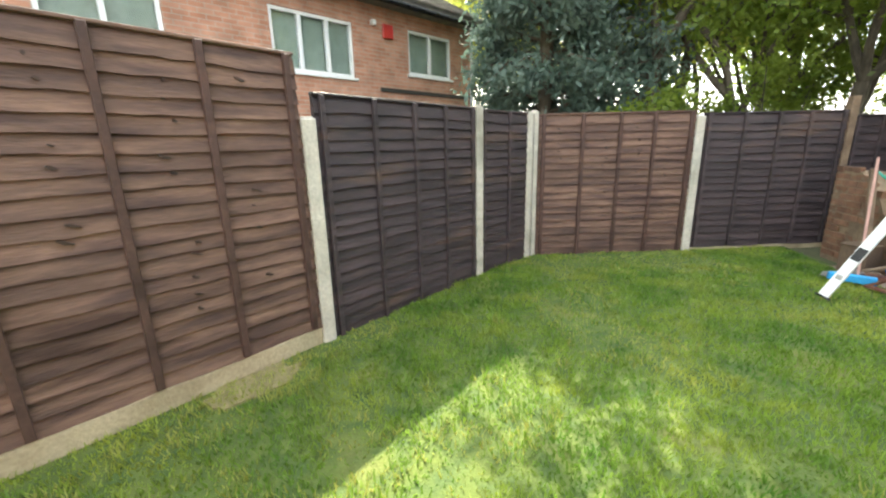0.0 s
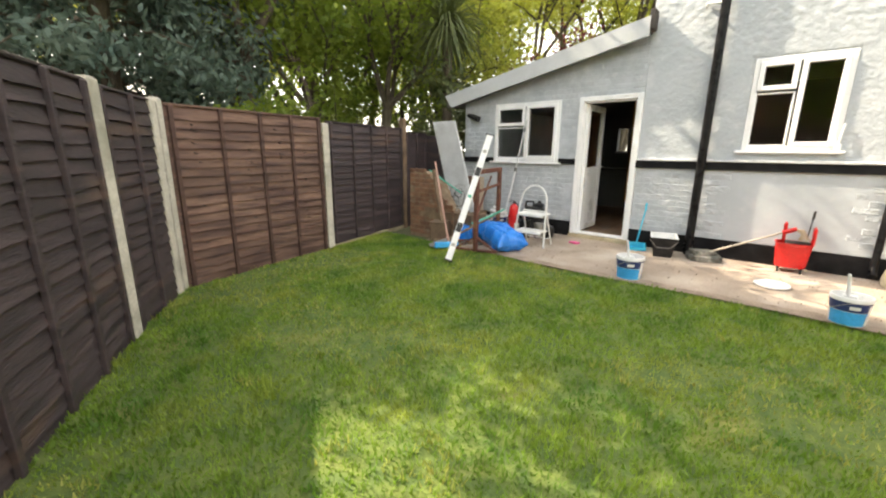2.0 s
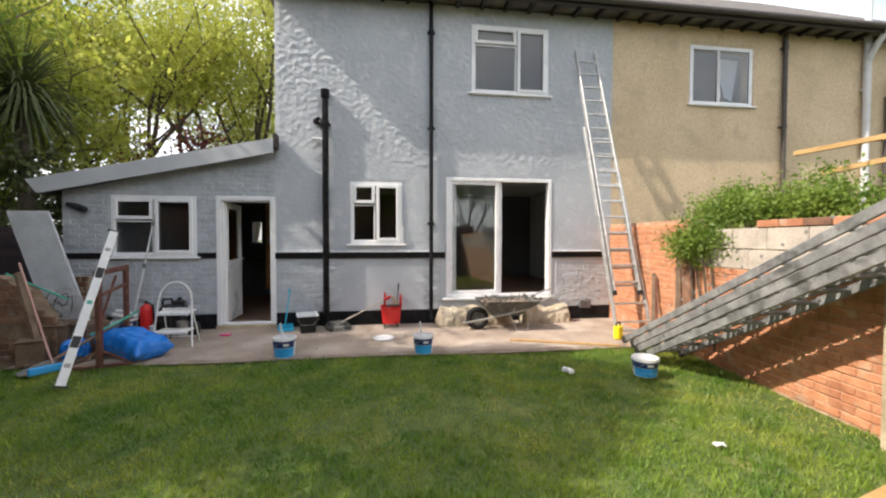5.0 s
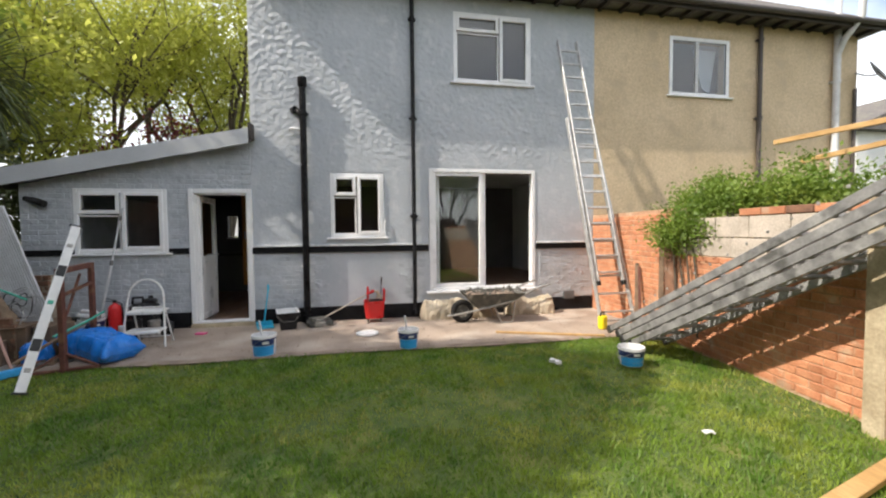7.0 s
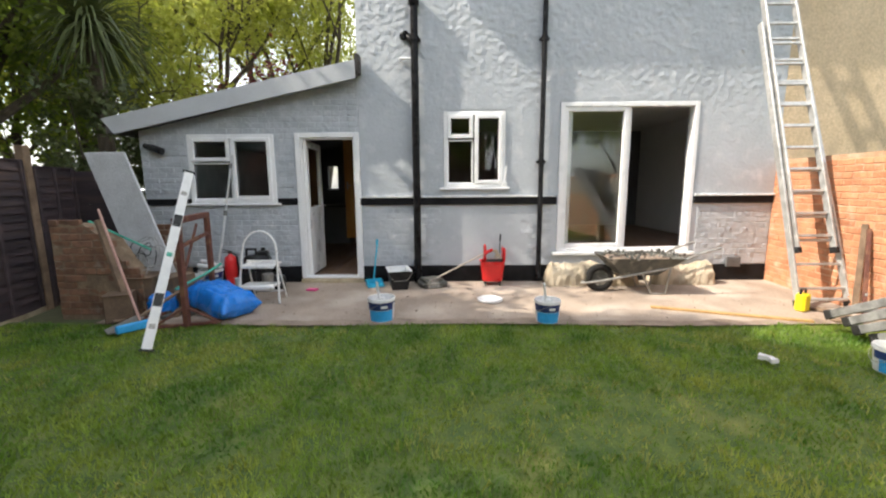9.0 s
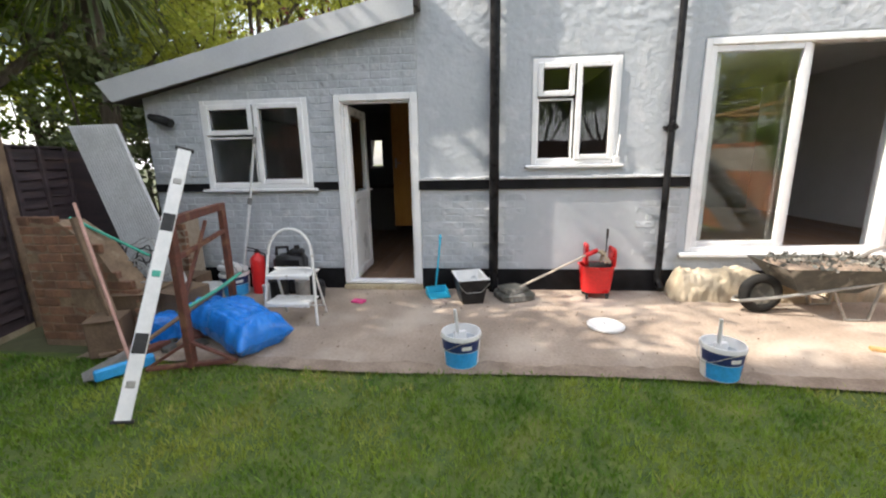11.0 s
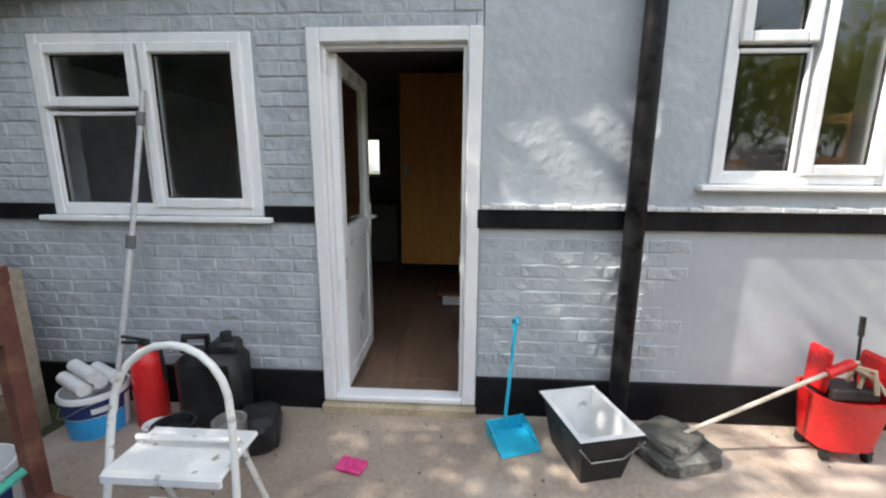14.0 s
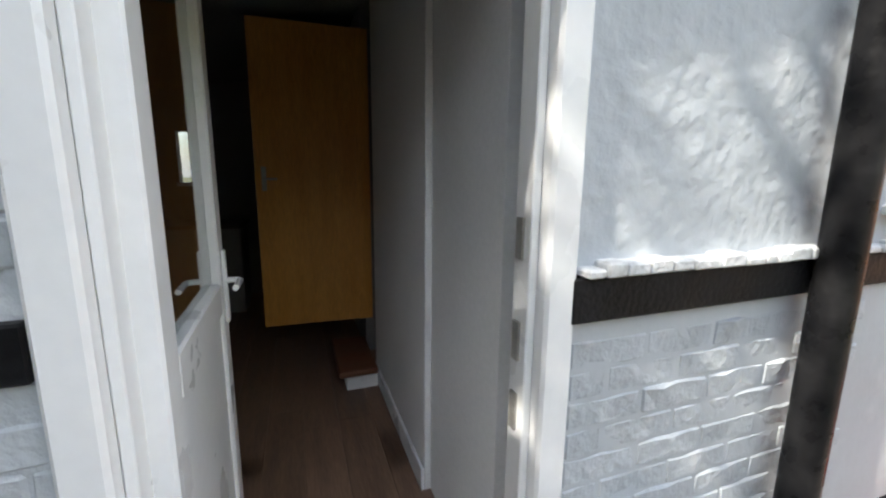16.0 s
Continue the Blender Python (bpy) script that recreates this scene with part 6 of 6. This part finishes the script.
sk = pillow("rubble_sack", "full bright blue polythene rubble sack", "sack", pose(3.73, 3.80, 0.16, 0, -9, 63), 0.38, 0.235, 0.155, BLUE_PLASTIC, 3)
pillow("neck", "", "", pose(0.44, 0.03, 0.03, 0, 14, 12), 0.17, 0.11, 0.05, BLUE_PLASTIC, 8, sk)
lumpy("rubble_sack", "blue polythene sack among the clutter", "sack", pose(3.74, 4.45, 0.11, 0, 0, 30), (0.10, 0.12, 0.115), BLUE_PLASTIC, 5, 0.6, 0.2)
pl = empty("extension_pole", "painter's aluminium extension pole leaning on the window", "pole")
Shape().tube([(4.99, 4.58, 0.01), (5.10, 4.42, 1.02)], 0.017, 10).tube([(5.10, 4.42, 1.02), (5.165, 4.29, 1.82)], 0.013, 10).done("tubes", PIPE_GREY, pl, True)
COLLAR = surf("grey plastic collar", (0.12, 0.12, 0.12), (0.18, 0.18, 0.18), 8, 0.5, 0.1)
Shape().tube([(5.097, 4.425, 0.99), (5.103, 4.415, 1.06)], 0.024, 10).done("collar", COLLAR, pl, True)
Shape().tube([(5.15, 4.32, 1.64), (5.155, 4.31, 1.71)], 0.020, 10).done("collar", COLLAR, pl, True)
lp = empty("wall_lamp", "black outdoor spot lamp on the extension wall", "lamp", pose(X0 - 0.01, 5.36, 1.92))
Shape().tube([(0, 0, 0), (-0.03, 0, 0)], 0.045, 14).tube([(-0.03, 0, 0), (-0.07, 0.0, -0.01)], 0.015, 8).done("mount", BLACK_PLASTIC, lp, True)
Shape().tube([(-0.07, 0.12, 0.035), (-0.07, 0.0, 0.0), (-0.07, -0.12, -0.045)], [0.035, 0.05, 0.05], 14).done("head", BLACK_PLASTIC, lp, True)
Shape().tube([(5.175, 0.50, 1.385), (5.19, 0.475, 1.64)], 0.010, 8).box((5.165, 0.47, 1.35), (5.185, 0.53, 1.43), 0.003).done("paint_brush", WHITE_PLASTIC, None, True)
tagged(bpy.data.objects["paint_brush"], "paint brush standing on the window sill", "brush")

# ---- clutter in the corner ----
tr = empty("steel_trestle", "rusty red-brown steel trestle", "trestle")
A, B = Vector((3.32, 3.93, 0)), Vector((4.27, 4.20, 0))
across = Vector((-(B - A).y, (B - A).x, 0)).normalized()
Shape().bar(A + Vector((-0.06, -0.02, 1.06)), B + Vector((0.03, 0.01, 1.06)), 0.06, 0.06, bevel=0.005).done("top_bar", RUST, tr)
for nm, P in (("near_leg", A), ("far_leg", B)):
    s = Shape().bar(P, P + Vector((0, 0, 1.03)), 0.06, 0.05, bevel=0.005)
    s.bar(P + across * -0.30 + Vector((0.0, 0, 0.02)), P + across * 0.30 + Vector((0, 0, 0.02)), 0.04, 0.03, bevel=0.004)
    s.bar(P + across * -0.28 + Vector((0, 0, 0.03)), P + Vector((0, 0, 0.20)), 0.03, 0.02, bevel=0.003).bar(P + across * 0.28 + Vector((0, 0, 0.03)), P + Vector((0, 0, 0.20)), 0.03, 0.02, bevel=0.003)
    s.done("leg", RUST, tr)
Shape().bar(A + Vector((0, 0, 0.80)), B + Vector((0, 0, 0.84)), 0.035, 0.035, bevel=0.004).bar(A + Vector((0.02, 0, 0.50)), B * 0.6 + A * 0.4 + Vector((0, 0, 0.98)), 0.022, 0.022).done("brace", RUST, tr)
lv = empty("spirit_level", "long white aluminium spirit level leaning on the trestle", "spirit level")
p, q = Vector((2.66, 3.86, 0.02)), Vector((3.44, 3.83, 1.53))
way = (q - p).normalized()
face = Vector((0.25, -0.96, -0.1))
WHITE_LEVEL = surf("white powder coated aluminium", (0.66, 0.67, 0.66), (0.76, 0.76, 0.75), 8, 0.4, 0.1, third=(0.3, 0.3, 0.3), third_scale=18, third_spread=(0.71, 0.75), fleck=0.2)
Shape().bar(p, q, 0.028, 0.078, up=(-0.53, 0.76, 0.28), bevel=0.004).done("bar", WHITE_LEVEL, lv)
for f0, f1, nm in ((0.22, 0.29, "grip"), (0.66, 0.73, "grip"), (0.992, 1.003, "end_cap"), (-0.003, 0.008, "end_cap")):
    Shape().bar(p.lerp(q, f0), p.lerp(q, f1), 0.033, 0.070 if nm == "grip" else 0.11, up=(-0.53, 0.76, 0.28), bevel=0.004).done(nm, BLACK_PLASTIC, lv)
for f in (0.12, 0.5, 0.86):
    Shape().bar(p.lerp(q, f - 0.012), p.lerp(q, f + 0.012), 0.036, 0.045, up=(-0.53, 0.76, 0.28), bevel=0.004).done("vial", GREEN_PLASTIC if f == 0.5 else STEEL_DULL, lv)
# corrugated sheet
n = 256
vs, fs = [], []
a0, a1, b0, b1 = Vector((4.25, 4.98, 0.02)), Vector((4.20, 4.46, 0.02)), Vector((4.42, 5.66, 1.80)), Vector((4.36, 5.14, 1.80))
nrm2 = (a1 - a0).cross(b0 - a0).normalized()
for back in (0, 0.012):
    for i in range(n + 1):
        f = i / n
        o = nrm2 * (0.030 * max(0.0, min(1.0, 0.5 + 1.6 * math.cos(f * math.tau * 17))) + back)
        vs += [tuple(a0.lerp(a1, f) + o), tuple(b0.lerp(b1, f) + o)]
for k in (0, 2 * (n + 1)):
    fs += [(k + 2 * i, k + 2 * i + 1, k + 2 * i + 3, k + 2 * i + 2) for i in range(n)]
K = 2 * (n + 1)
fs += [(2 * i, 2 * i + 2, K + 2 * i + 2, K + 2 * i) for i in range(n)] + [(2 * i + 1, 2 * i + 3, K + 2 * i + 3, K + 2 * i + 1) for i in range(n)]
fs += [(0, 1, K + 1, K), (2 * n, 2 * n + 1, K + 2 * n + 1, K + 2 * n)]
tagged(raw_mesh("corrugated_sheet", vs, fs, PIPE_GREY), "white corrugated plastic sheet leaning aslant", "sheet")
# broken brick stubs
MUDDY = surf("crumbling brown render", (0.17, 0.115, 0.075), (0.29, 0.21, 0.14), 6, 0.95, 0.8, 40, third=(0.40, 0.35, 0.26), third_scale=3.5, third_spread=(0.6, 0.72))
stub = empty("brick_stub", "broken weathered brick wall stub with crumbling render", "wall")
Shape().poly([(3.70, 5.55, -0.05), (3.70, 4.62, -0.05), (3.70, 4.62, 0.34), (3.70, 4.82, 0.60), (3.70, 4.95, 0.82), (3.70, 5.20, 1.00), (3.70, 5.55, 1.0)], (0.22, 0, 0)).done("core", MUDDY, stub)
sm = Matrix.Translation((3.70, 5.56, 0)) @ Matrix(((0, 1, 0, 0), (-1, 0, 0, 0), (0, 0, 1, 0), (0, 0, 0, 1)))
stub_top = lambda u, z: z < 1.04 - max(0.0, (u - 0.33)) * 1.05
stub2 = empty("brick_stack", "rough stack of old brown bricks by the extension", "bricks")
Shape().box((4.78, 5.0, -0.05), (5.02, 5.40, 0.88)).done("core", MORTAR, stub2)
# brooms, shovel, cables, boxes
br = empty("broom", "broom with pale pink handle and blue head", "broom")
Shape().tube([(3.24, 4.33, 0.05), (3.62, 4.93, 1.16)], 0.012, 10).done("handle", WOOD_PINK, br, True)
Shape().bar((3.06, 4.44, 0.05), (3.34, 4.24, 0.05), 0.05, 0.08, bevel=0.01).done("head", BLUE_LABEL, br)
bl = empty("long_post", "old grey timber post leaning on the brick stub", "post")
Shape().bar((3.50, 4.62, 0.01), (3.62, 4.95, 1.05), 0.06, 0.05, bevel=0.006).done("shaft", WOOD_OLD, bl)
sh = empty("shovel", "old steel shovel with a wooden shaft lying in the clutter", "shovel")
Shape().tube([(3.30, 4.40, 0.10), (4.0, 4.05, 0.42)], 0.017, 10).done("shaft", WOOD_OLD, sh, True)
s = Shape()
s.poly([(3.30, 4.34, 0.10), (3.34, 4.46, 0.10), (3.12, 4.60, 0.03), (3.04, 4.50, 0.02), (3.08, 4.40, 0.03)], (0, 0, 0.008))
s.done("blade", STEEL_DULL, sh)
tagged(Shape().tube([(3.52, 4.15, 0.33), (3.82, 4.02, 0.42), (4.05, 3.95, 0.50)], 0.014, 8).done("hose", GREEN_PLASTIC, None, True), "short length of green plastic tube", "hose")
tagged(Shape().tube([(3.85, 5.25, 1.02), (3.85, 4.6, 0.70)], 0.012, 8).done("green_cane", GREEN_PLASTIC, None, True), "thin green plastic cane on the clutter", "cane")
rc = random.Random(12)
for k in range(9):
    cx, cy, cz = 3.92 + rc.uniform(-0.08, 0.12), 4.74 + rc.uniform(-0.12, 0.12), 0.66 + rc.uniform(-0.18, 0.14)
    ra, rb2, tl = rc.uniform(0.10, 0.22), rc.uniform(0.07, 0.16), rc.uniform(-0.5, 0.5)
    pts = [(cx + rb2 * 0.4 * math.sin(a) * math.cos(tl), cy + ra * math.cos(a), cz + rb2 * math.sin(a) + 0.03 * math.sin(3 * a + k)) for a in np.linspace(0, rc.uniform(4.5, 6.4), 18)]
    tagged(Shape().tube(pts, 0.006, 6).done("cable_loop", CABLE if k % 3 else BLACK_PLASTIC, None, True), "loose loop of old cable on the clutter heap", "cable", "cable loops")
for k, (x, yy, a, sx, sy, sz, mt) in enumerate(((3.86, 4.72, 10, 0.17, 0.16, 0.42, CARDBOARD), (3.52, 4.74, 25, 0.11, 0.12, 0.30, CARDBOARD), (3.95, 4.42, -15, 0.15, 0.12, 0.40, CARDBOARD), (4.55, 4.85, 5, 0.14, 0.16, 0.34, CARDBOARD), (4.55, 4.80, 20, 0.13, 0.14, 0.0, WOOD_OLD))):
    if sz:
        bx = empty("cardboard_box", "battered brown cardboard box in the clutter", "box", pose(x, yy, 0, 0, 0, a), "cardboard boxes")
        Shape().box((-sx, -sy, 0), (sx, sy, sz), 0.008).done("carton", mt, bx)
        Shape().box((-sx - 0.002, -sy, sz - 0.002), (0, sy, sz + 0.006), 0.002, pose(0, 0, 0, 0, -4, 0)).done("flap", mt, bx)
for k in range(16):
    x, yy = 3.25 + rc.uniform(0, 0.9), 4.1 + rc.uniform(0, 0.8)
    tagged(Shape().box((-rc.uniform(0.05, 0.25), -0.035, 0), (rc.uniform(0.05, 0.25), 0.035, rc.uniform(0.015, 0.06)), 0.006).done("scrap_piece", (WOOD_OLD, BARROW, BRICK_BROWN, RUST)[k % 4], m=pose(x, yy, 0.002 + 0.004 * (k % 5), 0, 0, rc.uniform(0, 180))), "scrap piece of wood or brick on the ground", "scrap", "scrap pieces")
# far things beyond the adjoining house
fb = empty("white_building", "white painted low building with dark roof", "building", pose(9.0, -15.0, 0))
Shape().box((0, -8, -0.1), (5, -0.05, 4.6)).done("wall", WHITEWASH, fb)
Shape().poly([(-0.3, 0.2, 4.6), (-0.3, 0.2, 4.75), (-0.3, -4, 6.4), (-0.3, -8.2, 4.75), (-0.3, -8.2, 4.6)], (5.6, 0, 0)).done("roof", ROOF_TILE, fb)
Shape().box((-0.06, -7.5, 1.9), (-0.003, -0.4, 2.75), 0.01).done("blue_sheeting", BLUE_LABEL, fb)
sd = empty("satellite_dish", "dark satellite dish at the corner of the house", "satellite dish", pose(5.0, -9.5, 4.55, 0, -60, 20))
Shape().lathe([(0, 0), (0.15, 0.015), (0.30, 0.06), (0.305, 0.07), (0.15, 0.025), (0, 0.01)], 24).done("dish", BLACK_PLASTIC, sd, True)
Shape().tube([(0, 0, 0), (0.1, 0, -0.12), (0.22, 0.18, -0.2)], 0.015, 8).done("arm", STEEL_DULL, sd, True)

# crumbs of mortar, leaves and chips on the patio
rngc = np.random.default_rng(17)
nc = 420
cx, cy = rngc.uniform(3.5, 5.18, nc), rngc.uniform(-3.0, 4.6, nc)
tagged(many_faces("patio_crumbs", leaf_quads(rngc, np.stack([cx, cy, np.full(nc, 0.006)], 1), 1, (0.02, 0.02, 0.0005), 0.014, 0.0, 1.3), DIRT), "small crumbs of dirt and chips on the patio", "debris", kind="stuff")

# ---- bricks of the walls, last ----
em = Matrix.Translation((X0, 5.60, 0)) @ Matrix(((0, 1, 0, 0), (-1, 0, 0, 0), (0, 0, 1, 0), (0, 0, 0, 1)))       # along: towards -y; in: +x
U = lambda h: (5.60 - h[1], 5.60 - h[0], h[2], h[3])
lay_bricks(wall_ext, GREY_BRICK, 3.075, 0.24, 2.9, em, cutter(None, [U((3.42, 3.72, 1.1, 1.23)), U((4.94, 5.6, 1.1, 1.23)), U((2.5, 3.425, 0, 2.12)), U((3.70, 4.96, 1.12, 2.11))], lambda u, z: z < ext_top(5.60 - u) + 0.0), (4.4, 3.2, 1.4), seed=4, proud=0.005, joint=0.006, uneven=0.003)
lay_bricks(stub, BRICK_BROWN, 0.94, 0.0, 1.05, sm, cutter(None, [], stub_top), (3.0, 4.6, 0.8), seed=11, uneven=0.007, proud=0.004, joint=0.007)
lay_bricks(stub2, BRICK_BROWN, 0.42, 0.0, 0.90, Matrix.Translation((4.78, 5.41, 0)) @ sm.to_3x3().to_4x4(), cutter(None, []), (3.0, 4.6, 0.8), seed=12, uneven=0.012)
base_grey = wall_with_holes("wall_base", "x", X0 - 0.005, 0.004, -3.29, 2.515, 0.236, 1.114, [SLIDE], GREY_SMOOTH, "grey painted brick base of the house wall")
hm = Matrix.Translation((X0 - 0.004, 2.515, 0)) @ Matrix(((0, 1, 0, 0), (-1, 0, 0, 0), (0, 0, 1, 0), (0, 0, 0, 1)))
V = lambda h: (2.515 - h[1], 2.515 - h[0], h[2], h[3])
lay_bricks(base_grey, GREY_BRICK, 5.80, 0.24, 1.115, hm, cutter(None, [V((-2.24, -0.20, 0.36, 1.3))], lambda u, z: not (0.15 < 2.515 - u + 0.35 * noise.noise(Vector((0, z * 6, 2))) < 1.45)), (4.4, 2.0, 1.0), seed=5, proud=0.0035, uneven=0.002, joint=0.006)
lay_bricks(GW, BRICK_ORANGE, 2.27, 0.0, 1.70, gm, cutter(None, []), (2.2, -2.9, 0.6), seed=6, limit=150, proud=0.006)
gm2 = gm @ Matrix.Translation((2.37, 0, 0))
lay_bricks(GW, BRICK_ORANGE, 3.0, 0.0, 1.125, gm2, cutter(None, []), (1.5, -2.9, 0.6), seed=7, limit=150, proud=0.008, uneven=0.005)

# floor boards of the kitchen
floor_ext = bpy.data.objects["floor_extension"]
rngf = random.Random(14)
board_mesh = brick_mesh("floor_board", 1.18, 0.010, 0.186, ROOM_FLOOR, 0.002)
for r in range(15):
    x = X0 + 0.10 + rngf.uniform(0.1, 0.9) - 0.5
    while x < 9.0:
        ob = new("floor_board", board_mesh)
        ob.parent = floor_ext
        ob.matrix_basis = pose(max(x, X0 + 0.08) + 0.6, 2.62 + 0.189 * r, 0.052)
        x += 1.183
